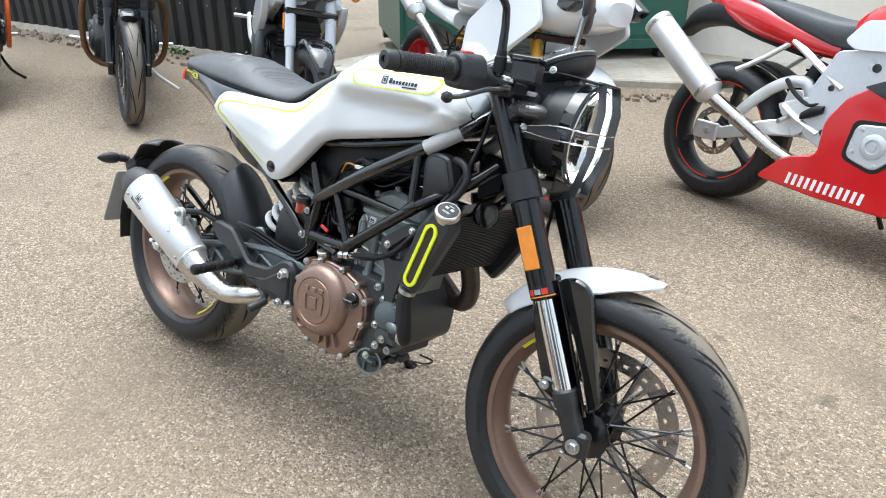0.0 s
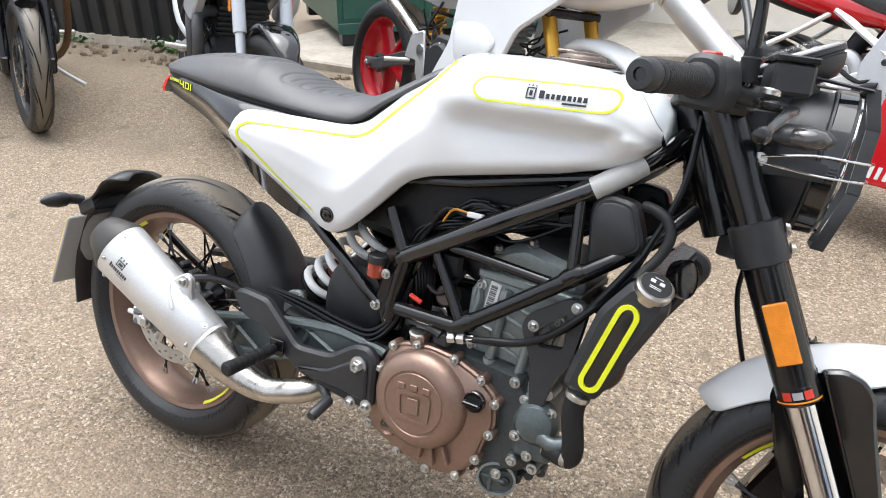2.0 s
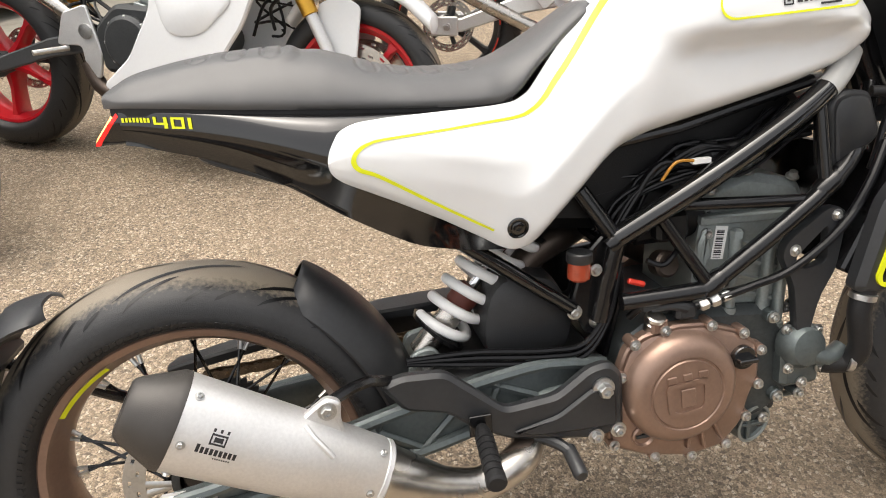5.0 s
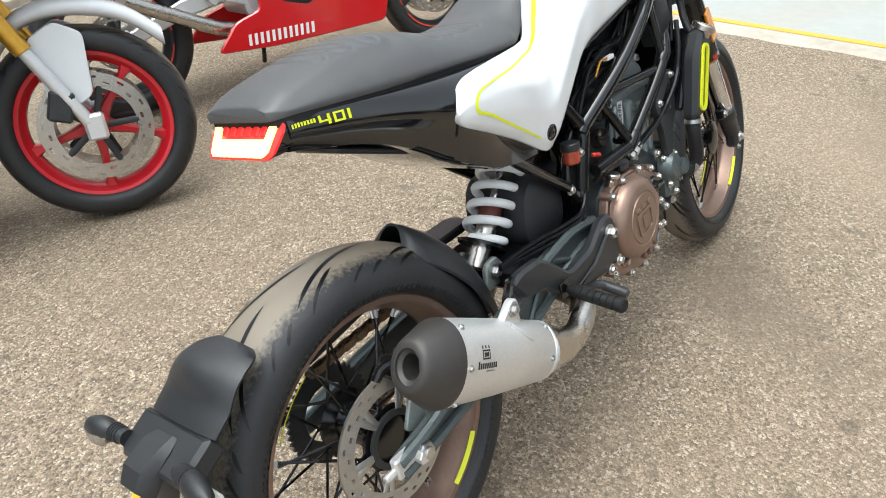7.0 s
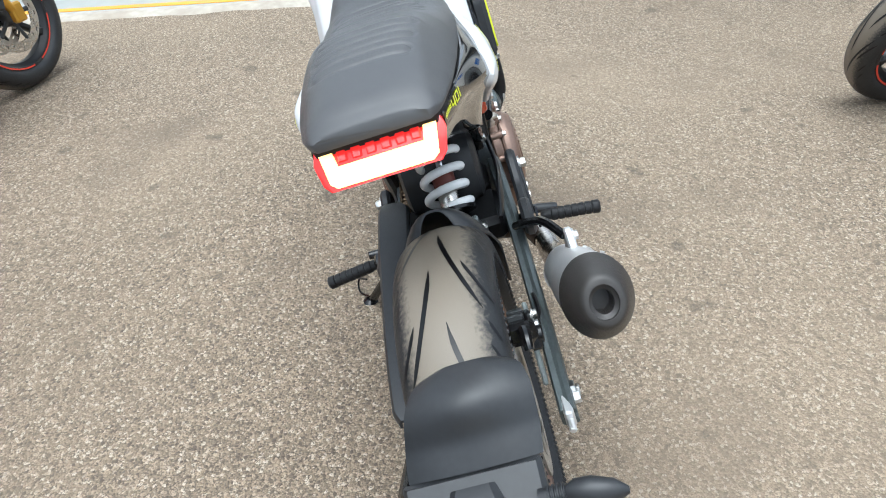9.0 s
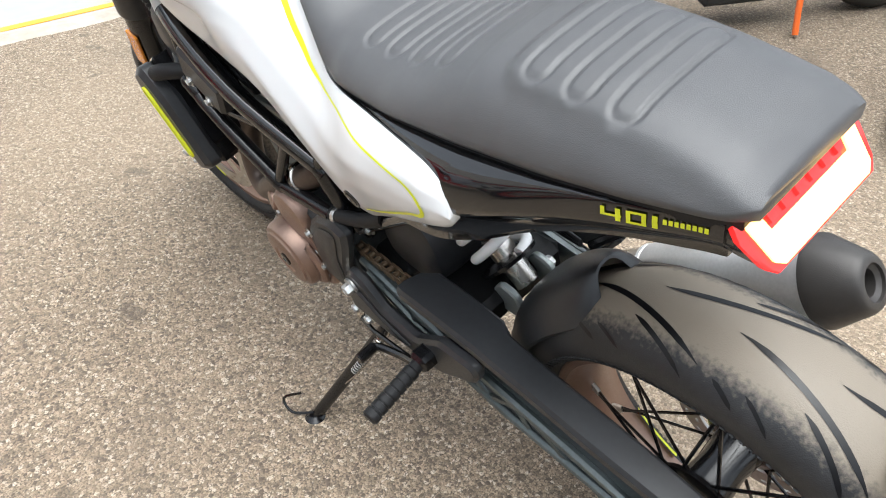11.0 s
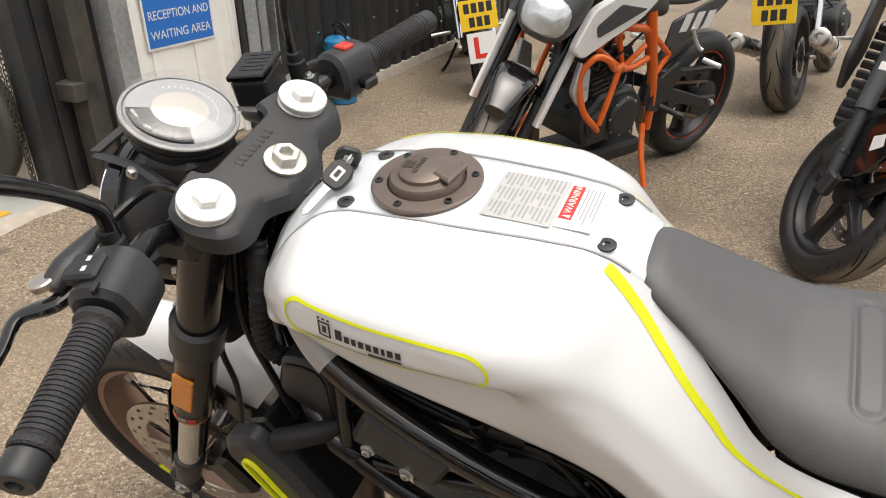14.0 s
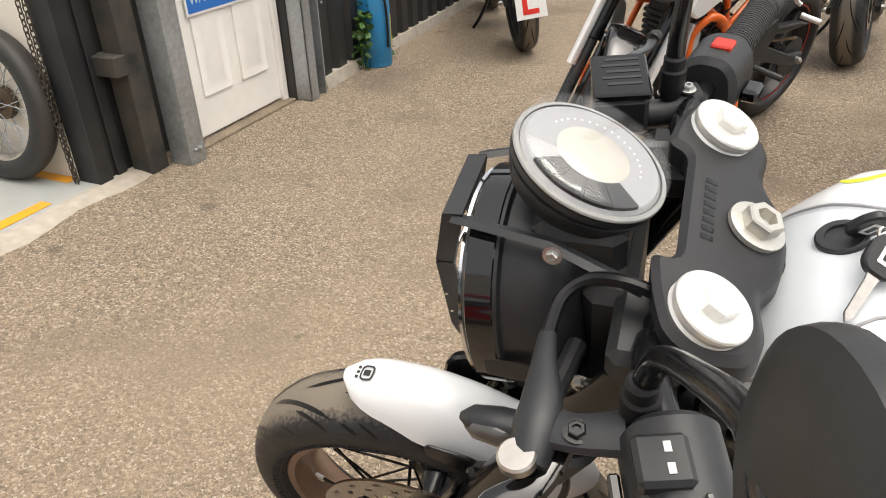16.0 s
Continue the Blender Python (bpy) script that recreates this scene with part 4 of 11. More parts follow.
g = Geo(SP)
g.lathe((0, 0, -0.0112), (0, 0, 1), [(0.0005, 0.0006), (0.0295, 0.0006), (0.0305, 0.0)], 48)
g.part("display", mat("pale_display", (0.52, 0.50, 0.44), 0.25, vary=0.04, coat=0.6), dial, "blank pale display")
g = Geo(SP)
for i in range(12):
    a0, a1 = radians(46 + 8.2 * i + (0.6 if i % 3 == 0 else 0)), radians(46 + 8.2 * (i + 1))
    q = [(0.0315, a0), (0.0560, a0), (0.0560, a1), (0.0315, a1)]
    g.put([(r * math.cos(a), r * math.sin(a), h) for h in (-0.0098, -0.0135) for r, a in q], [(0, 1, 2, 3), (7, 6, 5, 4), (0, 4, 5, 1), (1, 5, 6, 2), (2, 6, 7, 3), (3, 7, 4, 0)])
g.parts("dial_mask", PLASTIC, dial, "dark sector with buttons")
g = Geo(SP)
for i in range(17):
    a = radians(-175 + 9.5 * i)
    g.lathe((0.040 * math.cos(a), 0.040 * math.sin(a), -0.0120), (0, 0, 1), [(0.0011, 0), (0.0010, 0.0005)], 8)
g.parts("dial_dot", PAPER, dial)
for word, ang in (("MODE", 66), ("SET", 92)):
    o = new("dial_lettering", letters(word, 0.0046, PAPER))
    o.parent = dial
    a = radians(ang)
    o.matrix_basis = SP @ Matrix.Translation((0.047 * math.cos(a), 0.047 * math.sin(a), -0.0094)) @ Matrix.Rotation(a - radians(90), 4, "Z")
g = Geo(SP)
g.lathe((0, 0, 0), (0, 0, 1), [(0.0636, -0.0150), (0.0632, -0.0070), (0.0615, -0.0030), (0.0575, -0.0008), (0.0005, 0.0), (0.0005, -0.0012), (0.0570, -0.0020), (0.0602, -0.0040), (0.0618, -0.0075), (0.0622, -0.0150)], 64, hollow=True)
pane = g.part("instrument_glass", THINCLEAR, dial, "clear instrument cover")
pane.visible_shadow = False

# -- front mudguard --
rows, inner = [], []
for i in range(25):
    t = i / 24
    a = radians(78.5 + 64 * t)
    R = 0.336 - 0.014 * t
    wide = lerp(t, [(0, 0.012), (0.03, 0.030), (0.10, 0.044), (0.3, 0.056), (0.7, 0.060), (0.9, 0.050), (0.97, 0.038), (1, 0.026)])
    drop = lerp(t, [(0, 0.008), (0.1, 0.024), (0.3, 0.044), (0.6, 0.052), (1, 0.034)])
    row, row2 = [], []
    for j in range(13):
        k = -1 + j / 6
        r = R - drop * abs(k) ** 2.6
        y = wide * (k if abs(k) < 0.8 else math.copysign(0.8 + (abs(k) - 0.8) * 0.75, k))
        row.append((1.357 + r * math.cos(a), y, 0.293 + r * math.sin(a)))
        r -= 0.003
        row2.append((1.357 + r * math.cos(a), y * 0.96, 0.293 + r * math.sin(a)))
    rows.append(row + row2[::-1])
g = Geo(STEER)
g.grid(rows, close_v=True, cap=True)
fender = g.part("front_mudguard", WHITE, moto, "white front mudguard", angle=45)
g = Geo(STEER)
for s in (1, -1):
    g.tube([(1.225, s * 0.060, 0.565), (1.235, s * 0.075, 0.585), (1.22, s * 0.09, 0.57)], 0.010, 8, smooth=3)
g.plate(rounded([(1.16, 0.52), (1.24, 0.59), (1.30, 0.60), (1.30, 0.575), (1.23, 0.545), (1.20, 0.47), (1.17, 0.48)], 0.01), xz, 0.060, 0.066, 0.002)
g.parts("mudguard_bracket", BLACK, fender)
# arched guard with a leg before and a leg behind the right stanchion
leaf = lambda u, v, w: (u, w + 0.05 * (u - 1.25), v)
g = Geo()
g.plate(rounded([(1.252, 0.592), (1.280, 0.601), (1.306, 0.594), (1.323, 0.576), (1.334, 0.533), (1.365, 0.436), (1.385, 0.372), (1.362, 0.351), (1.336, 0.416), (1.306, 0.479), (1.276, 0.540), (1.248, 0.560)], 0.010), leaf, -0.064, -0.079, 0.004)
g.plate(rounded([(1.200, 0.540), (1.206, 0.575), (1.238, 0.592), (1.256, 0.575), (1.240, 0.530), (1.262, 0.455), (1.282, 0.384), (1.260, 0.374), (1.229, 0.444)], 0.008), leaf, -0.066, -0.079, 0.004)
g.parts("fork_guard_leaf", GLOSS, fender, "gloss black arched fork guard")
a = radians(84)
mm = Matrix.Translation((1.357 + 0.3362 * math.cos(a), 0, 0.293 + 0.3362 * math.sin(a))) @ Matrix.Rotation(a - radians(90), 4, "Y").inverted()
g = Geo(STEER @ mm)
ringo = rounded([(-0.010, -0.011), (0.008, -0.011), (0.008, 0.011), (-0.010, 0.011)], 0.007)
ringi = [(u * 0.78, v * 0.78) for u, v in ringo]
g.grid([[(u, v, w) for u, v in r] for r, w in ((ringo, 0), (ringo, 0.0006), (ringi, 0.0006), (ringi, 0))], close_v=True)
g.box((-0.005, -0.004, 0), (0.004, 0.004, 0.0006), 0.0001)
for v in (-0.007, 0, 0.007):
    g.box((0.010, v - 0.002, 0), (0.014, v + 0.002, 0.0006), 0.0001)
g.part("badge", INK, fender, "small black emblem")

# front brake caliper on the left leg
g = Geo(STEER)
g.box((-0.030, -0.012, -0.050), (0.030, 0.045, 0.050), 0.010, Matrix.Translation((1.245, 0.058, 0.345)) @ Matrix.Rotation(radians(25), 4, "Y"))
g.part("front_caliper", BLACK, moto, "black front brake caliper")
g = Geo(STEER)
g.box((1.262, -0.112, 0.372), (1.312, -0.090, 0.402), 0.008)
g.part("sensor_bracket", BLACK, moto)
g = Geo(STEER)
g.bolt((1.272, -0.112, 0.387), (0, -1, 0), 0.007, 0.007), g.bolt((1.299, -0.112, 0.392), (0, -1, 0), 0.007, 0.007)
g.parts("sensor_bolt", ZINC, moto)

# -- tank cover: side shells between an upper and a lower line --
ZT = [(0.2255, 0.757), (0.2262, 0.763), (0.228, 0.770), (0.232, 0.779), (0.238, 0.787), (0.246, 0.793), (0.263, 0.799), (0.30, 0.801), (0.44, 0.800), (0.470, 0.802), (0.492, 0.811), (0.515, 0.835), (0.546, 0.868), (0.600, 0.915), (0.625, 0.935), (0.65, 0.945), (0.70, 0.949), (0.80, 0.951), (0.88, 0.946), (0.92, 0.936), (0.945, 0.918), (0.965, 0.893), (0.985, 0.868)]
ZB = [(0.2255, 0.753), (0.2262, 0.748), (0.228, 0.743), (0.232, 0.7375), (0.240, 0.731), (0.25, 0.7255), (0.30, 0.700), (0.36, 0.667), (0.41, 0.636), (0.435, 0.619), (0.452, 0.612), (0.470, 0.612), (0.490, 0.622), (0.514, 0.644), (0.546, 0.675), (0.585, 0.716), (0.605, 0.732), (0.63, 0.742), (0.65, 0.748), (0.758, 0.770), (0.86, 0.791), (0.92, 0.808), (0.955, 0.823), (0.975, 0.838), (0.985, 0.850)]
SECT = [
    (0.222, [(0, 0.143), (0.5, 0.151), (1, 0.147)]),
    (0.26, [(0, 0.138), (0.08, 0.148), (0.2, 0.156), (0.45, 0.161), (0.7, 0.160), (0.9, 0.154), (1, 0.146)]),
    (0.36, [(0, 0.123), (0.06, 0.138), (0.16, 0.150), (0.35, 0.160), (0.6, 0.158), (0.9, 0.149), (1, 0.138)]),
    (0.46, [(0, 0.106), (0.06, 0.112), (0.16, 0.121), (0.35, 0.141), (0.6, 0.146), (0.92, 0.137), (1, 0.128)]),
    (0.53, [(0, 0.073), (0.06, 0.080), (0.16, 0.093), (0.35, 0.124), (0.6, 0.145), (0.93, 0.138), (1, 0.120)]),
    (0.60, [(0, 0.044), (0.06, 0.055), (0.16, 0.078), (0.35, 0.122), (0.6, 0.143), (0.93, 0.139), (1, 0.120)]),
    (0.655, [(0, 0.049), (0.05, 0.066), (0.12, 0.097), (0.22, 0.136), (0.32, 0.150), (0.5, 0.149), (0.75, 0.144), (0.93, 0.138), (1, 0.118)]),
    (0.715, [(0, 0.054), (0.05, 0.080), (0.11, 0.115), (0.18, 0.149), (0.24, 0.163), (0.41, 0.166), (0.47, 0.152), (0.55, 0.134), (0.75, 0.138), (0.93, 0.137), (1, 0.116)]),
    (0.80, [(0, 0.058), (0.05, 0.083), (0.11, 0.115), (0.17, 0.144), (0.225, 0.161), (0.46, 0.168), (0.52, 0.152), (0.60, 0.131), (0.75, 0.135), (0.93, 0.136), (1, 0.115)]),
    (0.90, [(0, 0.056), (0.05, 0.080), (0.11, 0.109), (0.17, 0.134), (0.23, 0.150), (0.52, 0.159), (0.58, 0.145), (0.67, 0.127), (0.80, 0.129), (0.93, 0.128), (1, 0.108)]),
    (0.945, [(0, 0.078), (0.06, 0.094), (0.14, 0.110), (0.24, 0.124), (0.36, 0.134), (0.5, 0.136), (0.65, 0.140), (0.85, 0.126), (1, 0.106)]),
    (0.970, [(0, 0.090), (0.08, 0.101), (0.2, 0.109), (0.4, 0.116), (0.6, 0.116), (0.8, 0.116), (1, 0.088)]),
    (0.985, [(0, 0.082), (0.2, 0.088), (0.5, 0.088), (0.8, 0.080), (1, 0.062)]),
]
SGRID = np.linspace(0, 1, 41)
STAB = np.array([np.interp(SGRID, [a for a, _ in t], [b for _, b in t]) for _, t in SECT])
for k in range(3):
    STAB[:, 1:-1] = (STAB[:, :-2] + 2 * STAB[:, 1:-1] + STAB[:, 2:]) / 4
SX = np.array([x for x, _ in SECT])


def soft_interp(x, table, w=0.006):
    w = min(w, max((x - 0.2255) * 0.5, 0.0)) if 0.2 < x < 0.24 else w
    return (lerp(x - w, table) + 2 * lerp(x, table) + lerp(x + w, table)) / 4


def shell_y(x, s):
    col = np.array([np.interp(s, SGRID, r) for r in STAB])
    d = np.zeros(len(SX))
    sl = np.diff(col) / np.diff(SX)
    for i in range(1, len(SX) - 1):
        d[i] = 0 if sl[i - 1] * sl[i] <= 0 else 2 * sl[i - 1] * sl[i] / (sl[i - 1] + sl[i])
    d[0], d[-1] = sl[0], sl[-1]
    i = int(np.clip(np.searchsorted(SX, x) - 1, 0, len(SX) - 2))
    h = SX[i + 1] - SX[i]
    t = (x - SX[i]) / h
    return float((1 + 2 * t) * (1 - t) ** 2 * col[i] + t * (1 - t) ** 2 * h * d[i] + t * t * (3 - 2 * t) * col[i + 1] + t * t * (t - 1) * h * d[i + 1])


def skin(x, z, off=0.0):
    """How far out the side shell lies at (x, z)."""
    a, b = soft_interp(x, ZT), soft_interp(x, ZB)
    return shell_y(x, min(max((a - z) / (a - b), 0), 1)) + off


xs = np.unique(np.concatenate([0.2255 + 0.0125 * np.linspace(0, 1, 14) ** 2, np.linspace(0.240, 0.27, 10), np.linspace(0.27, 0.42, 16), np.linspace(0.42, 0.53, 22), np.linspace(0.53, 0.66, 18), np.linspace(0.66, 0.94, 34), np.linspace(0.94, 0.985, 16)]))
for s in (1, -1):
    rows = []
    for x in xs:
        a, b = soft_interp(x, ZT), soft_interp(x, ZB)
        row = [(x, s * (shell_y(x, 0) - 0.006), a - (min(0.010, 0.3 * (a - b)) if x < 0.63 else 0.004))]
        row += [(x, s * shell_y(x, q), a - (a - b) * q) for q in np.concatenate([[0, 0.02, 0.04, 0.06, 0.09], np.linspace(0.12, 0.6, 25), np.linspace(0.63, 0.97, 13), [0.985, 1.0]])]
        row += [(x, s * (shell_y(x, 1) - 0.006), b + 0.0005), (x, s * (shell_y(x, 1) - 0.022), b + min(0.006, 0.3 * (a - b)))]
        rows.append(row)
    end = rows[0]
    rows.insert(0, [(p[0] + 0.0005, p[1] - s * 0.022, p[2]) for p in end])
    shell = Geo().grid(rows).part("tank_side_panel", WHITE, moto, "pearl white tank and side panel", angle=60)

    # dark filler between the panel and the tail
    rows = []
    for x in np.linspace(0.2285, 0.47, 40):
        a, b = soft_interp(x, ZT) - 0.0025, soft_interp(x, ZB) + 0.0025
        ya, yb, ym = shell_y(x, 0) - 0.003, shell_y(x, 1) - 0.005, shell_y(x, 0.5) - 0.006
        rows.append([(x, s * ya, a), (x, s * ym, (a + b) / 2), (x, s * yb, b), (x, s * 0.085, b), (x, s * 0.075, a)])
    Geo().grid(rows, close_v=True, cap=True).part("panel_backing", GLOSS, shell, "gloss black filler behind the panel")

    # yellow pinstripe along the upper and rear edge
    line = [(0.630, 0.9330, 0.0056), (0.616, 0.9195, 0.0058), (0.566, 0.862, 0.0060), (0.531, 0.824, 0.0060), (0.510, 0.801, 0.0052), (0.490, 0.788, 0.0040), (0.465, 0.783, 0.0030), (0.40, 0.782, 0.0024), (0.30, 0.779, 0.0024), (0.274, 0.775, 0.0032), (0.260, 0.767, 0.0046), (0.2555, 0.756, 0.0056), (0.262, 0.746, 0.0050), (0.285, 0.735, 0.0040), (0.34, 0.699, 0.0034), (0.425, 0.645, 0.0026)]
    cen = spline([(a, 0, b) for a, b, _ in line], 8)
    wid = resample([w for _, _, w in line], 8)
    rows = []
    for i, p in enumerate(cen):
        d = (cen[min(i + 1, len(cen) - 1)] - cen[max(i - 1, 0)]).normalized()
        nrm = Vector((-d.z, 0, d.x))
        r = []
        for k in (-1, -0.4, 0.4, 1):
            q = p + nrm * wid[i] * k * (0.48 if s > 0 else 0.56)
            r.append((q.x, s * skin(q.x, q.z, 0.0010), q.z))
        rows.append(r)
    Geo().grid(rows).part("pinstripe", YELLOW, shell, "acid yellow pinstripe", angle=60)

    # long rounded badge field with a yellow outline and dark bar lettering
    def on_skin(u, v, w, s=s):
        x, z = (0.804 if s > 0 else 0.824) + u, (0.8905 if s > 0 else 0.9010) + v + 0.030 * u
        return (x, s * skin(x, z, w), z)

    out = stadium(-0.088, 0.088, 0.0205, 12)
    dense = []
    for i, p in enumerate(out):
        q = out[(i + 1) % len(out)]
        steps = max(1, int(math.dist(p, q) / 0.008))
        dense += [(p[0] + (q[0] - p[0]) * j / steps, p[1] + (q[1] - p[1]) * j / steps) for j in range(steps)]

    def inset(poly, k):
        return [(math.copysign(max(abs(u) - k, 0) if abs(u) > 0.086 else abs(u), u), v * (0.0205 - k) / 0.0205) for u, v in poly]

    rows = [[on_skin(u, v, 0.0012) for u, v in inset(dense, k)] for k in (0.0022, 0.0036, 0.0049)]
    Geo().grid(rows, close_v=True).part("badge_outline", YELLOW, shell, "yellow outline of the badge", angle=60)
    g = Geo()
    sx = 1 if s < 0 else -1
    w0 = -0.022 if s < 0 else -0.062

    def bar(u0, v0, u1, v1):
        n = max(1, int(abs(u1 - u0) / 0.006))
        g.grid([[on_skin(sx * (u0 + (u1 - u0) * i / n), v, 0.0014) for v in (v0, (v0 + v1) / 2, v1)] for i in range(n + 1)])

    # emblem as a plain ring with three short bars, then a row of plain bars
    bar(w0, -0.008, w0 + 0.0022, 0.008), bar(w0 + 0.012, -0.008, w0 + 0.0142, 0.008)
    bar(w0 + 0.0022, -0.0082, w0 + 0.012, -0.0062), bar(w0 + 0.0022, 0.0060, w0 + 0.012, 0.0080)
    bar(w0 + 0.0048, -0.0038, w0 + 0.0094, 0.0036)
    for a in (0.0, 0.0056, 0.0112):
        bar(w0 + a, 0.0095, w0 + a + 0.003, 0.0118)
    at = w0 + 0.0195
    for k, bw in enumerate((0.0074, 0.0056, 0.0048, 0.0056, 0.0056, 0.0052, 0.0036, 0.0056, 0.0054)):
        bar(at, -0.0060, at + bw, 0.0050 if k == 0 else 0.0012)
        at += bw + 0.0024
    bar(at - 0.036, -0.0115, at - 0.0024, -0.0088)
    g.parts("badge_mark", INK, shell, "dark plain bars and ring emblem", angle=60)
    # fixing screw with its rubber ring
    p = Vector((0.4575, s * skin(0.4575, 0.644, 0.0002), 0.644))
    tip = Vector(((skin(0.4475, 0.644) - skin(0.4675, 0.644)) / 0.02, 1.0, (skin(0.4575, 0.634) - skin(0.4575, 0.654)) / 0.02)).normalized()
    g = Geo()
    g.lathe(p, (tip.x, s * tip.y, tip.z), [(0.0145, -0.002), (0.0145, 0.0012), (0.0130, 0.0024), (0.0110, 0.0018), (0.0105, 0.0), (0.009, 0.0), (0.009, 0.0022), (0.0075, 0.0032), (0.0032, 0.0032), (0.0030, 0.0008)], 28)
    g.part("panel_screw", GLOSS, shell, "black panel screw")

# top cover between the shells, running down to the nose
rows = []
for x in np.concatenate([np.linspace(0.600, 0.66, 12), np.linspace(0.68, 0.94, 22), np.linspace(0.946, 0.985, 12)]):
    h = shell_y(x, 0.0) - 0.0015
    z = soft_interp(x, ZT) - 0.0005
    crown = lerp(x, [(0.90, 0.0024), (0.92, 0.0050), (0.945, 0.0160), (0.965, 0.0260), (0.985, 0.0320)])
    rows.append([(x, h * k, z + crown * (1 - abs(k) ** 2.6) - (0.003 if abs(k) > 0.99 else 0)) for k in (-1, -0.97, -0.8, -0.6, -0.4, -0.2, 0, 0.2, 0.4, 0.6, 0.8, 0.97, 1)])
x0 = 0.985
for t in (0.25, 0.5, 0.75, 1.0):
    z = 0.868 - 0.018 * t
    rows.append([(x0 + 0.006 * math.sin(t * 2.2), shell_y(0.985, min(t, 1) * 0.98) * k, z + 0.032 * (1 - t) * (1 - abs(k) ** 2.6)) for k in (-1, -0.97, -0.8, -0.6, -0.4, -0.2, 0, 0.2, 0.4, 0.6, 0.8, 0.97, 1)])
top_cover = Geo().grid(rows).part("tank_top_cover", TOPWHITE, moto, "pale silvery white tank top cover", angle=60)
# grey tube along each joint draws the shadow in its gap
for s in (1, -1):
    Geo().tube([(x, s * (shell_y(x, 0.0) - 0.0005), soft_interp(x, ZT) - 0.0006) for x in np.linspace(0.612, 0.982, 44)], 0.0017, 6).part("cover_seam", GREYINK, top_cover, "fine seam, its shadow gap drawn as a grey line")
g = Geo()
for x, y in ((0.6355, 0.034), (0.6355, -0.034), (0.893, 0.043), (0.893, -0.043)):
    z = soft_interp(x, ZT) + 0.001
    g.lathe((x, y, z), (0, 0, 1), [(0.0090, 0), (0.0090, 0.0016), (0.0080, 0.0022), (0.0034, 0.0020), (0.0030, 0.0006), (0.0005, 0.0006)], 20)
g.parts("cover_screw", PLASTIC, top_cover, "black cover screw")
# filler cap
c = Vector((0.822, 0, 0.9535))
g = Geo()
g.lathe(c, (0, 0, 1), [(0.0560, -0.003), (0.0560, 0.0015), (0.0545, 0.003), (0.040, 0.0035), (0.0385, 0.001), (0.0385, -0.002)], 56)
FILLER = mat("dull_bronze_filler", (0.175, 0.138, 0.118), 0.36, metal=0.55, vary=0.08, scale=40, bump=0.1, bscale=1200)
capring = g.part("filler_flange", FILLER, moto, "bronze fuel filler flange")
g = Geo()
g.lathe(c, (0, 0, 1), [(0.0385, -0.001), (0.0370, 0.008), (0.0350, 0.0105), (0.0275, 0.0115), (0.0265, 0.0150), (0.0250, 0.0160), (0.0005, 0.0162)], 48)
g.part("filler_cap", FILLER, capring, "bronze filler cap")
g = Geo()
g.plate([(c.x - 0.040, -0.013), (c.x - 0.014, -0.009), (c.x - 0.012, 0.009), (c.x - 0.034, 0.020)], lambda u, v, w: (u, v, w), c.z + 0.0112, c.z + 0.0180, 0.002)
g.part("lock_flap", FILLER, capring, "lock flap")
g = Geo()
for i in range(6):
    a = radians(20 + 60 * i)
    g.lathe((c.x + 0.048 * math.cos(a), 0.048 * math.sin(a), c.z + 0.003), (0, 0, 1), [(0.0042, 0), (0.0042, 0.0012), (0.0036, 0.002), (0.0018, 0.002), (0.0018, 0.0006)], 12)
g.parts("flange_screw", GLOSS, capring)
g = Geo()
for i in range(7):
    g.box((c.x + 0.004, -0.014 + i * 0.004, c.z + 0.0160), (c.x + 0.009, -0.0115 + i * 0.004, c.z + 0.0166), 0.0002)
g.box((c.x + 0.011, -0.006, c.z + 0.016), (c.x + 0.022, 0.006, c.z + 0.0166), 0.0003)
g.part("embossed_marking", HEADER, capring)
# stickers behind the cap
zs = 0.9522
SM = Matrix.Translation((0.75, 0, zs)) @ Matrix.Rotation(-0.035, 4, "Y") @ Matrix.Translation((-0.75, 0, -zs))
g = Geo(SM)
g.box((0.686, -0.036, zs - 0.0005), (0.752, 0.036, zs + 0.0007), 0.0003)
st = g.part("caution_sticker", STICKER, moto, "grey caution sticker with rows of small print")
g = Geo(SM)
for i in range(3):
    for k in range(14):
        y0 = -0.034 + i * 0.0230
        u = 0.749 - k * 0.0044
        g.box((u - 0.0021, y0, zs + 0.0007), (u, y0 + (0.011 if k in (0, 5, 9) else 0.0175 + 0.0018 * ((k * 7 + i) % 3)), zs + 0.0009), 0.0001)
g.part("sticker_print", GREYINK, st)
Geo(SM).box((0.650, -0.032, zs - 0.0010), (0.684, 0.032, zs + 0.00015), 0.0001).part("white_warning_label", PAPER, st, "white warning label")
Geo(SM).box((0.671, -0.031, zs + 0.0004), (0.683, 0.020, zs + 0.0008), 0.0002).part("warning_band", WARN, st, "red warning band")
o = new("warning_lettering", letters("WARNING", 0.0098, PAPER, depth=0.0001))
o.parent = st
o.matrix_basis = SM @ Matrix.Translation((0.6738, 0.012, zs + 0.0010)) @ Matrix.Rotation(radians(-90), 4, "Z")
g = Geo(SM)
g.put([(0.673, 0.0185, zs + 0.001), (0.673, 0.0135, zs + 0.001), (0.681, 0.016, zs + 0.001)], [(0, 1, 2)])
g.part("warning_triangle", PAPER, st)
g = Geo(SM)
for k in range(5):
    u = 0.668 - k * 0.0036
    g.box((u - 0.0012, -0.030, zs + 0.0004), (u, 0.012 + 0.006 * (k % 3), zs + 0.0006), 0.0001)
g.part("small_print", GREYINK, st)
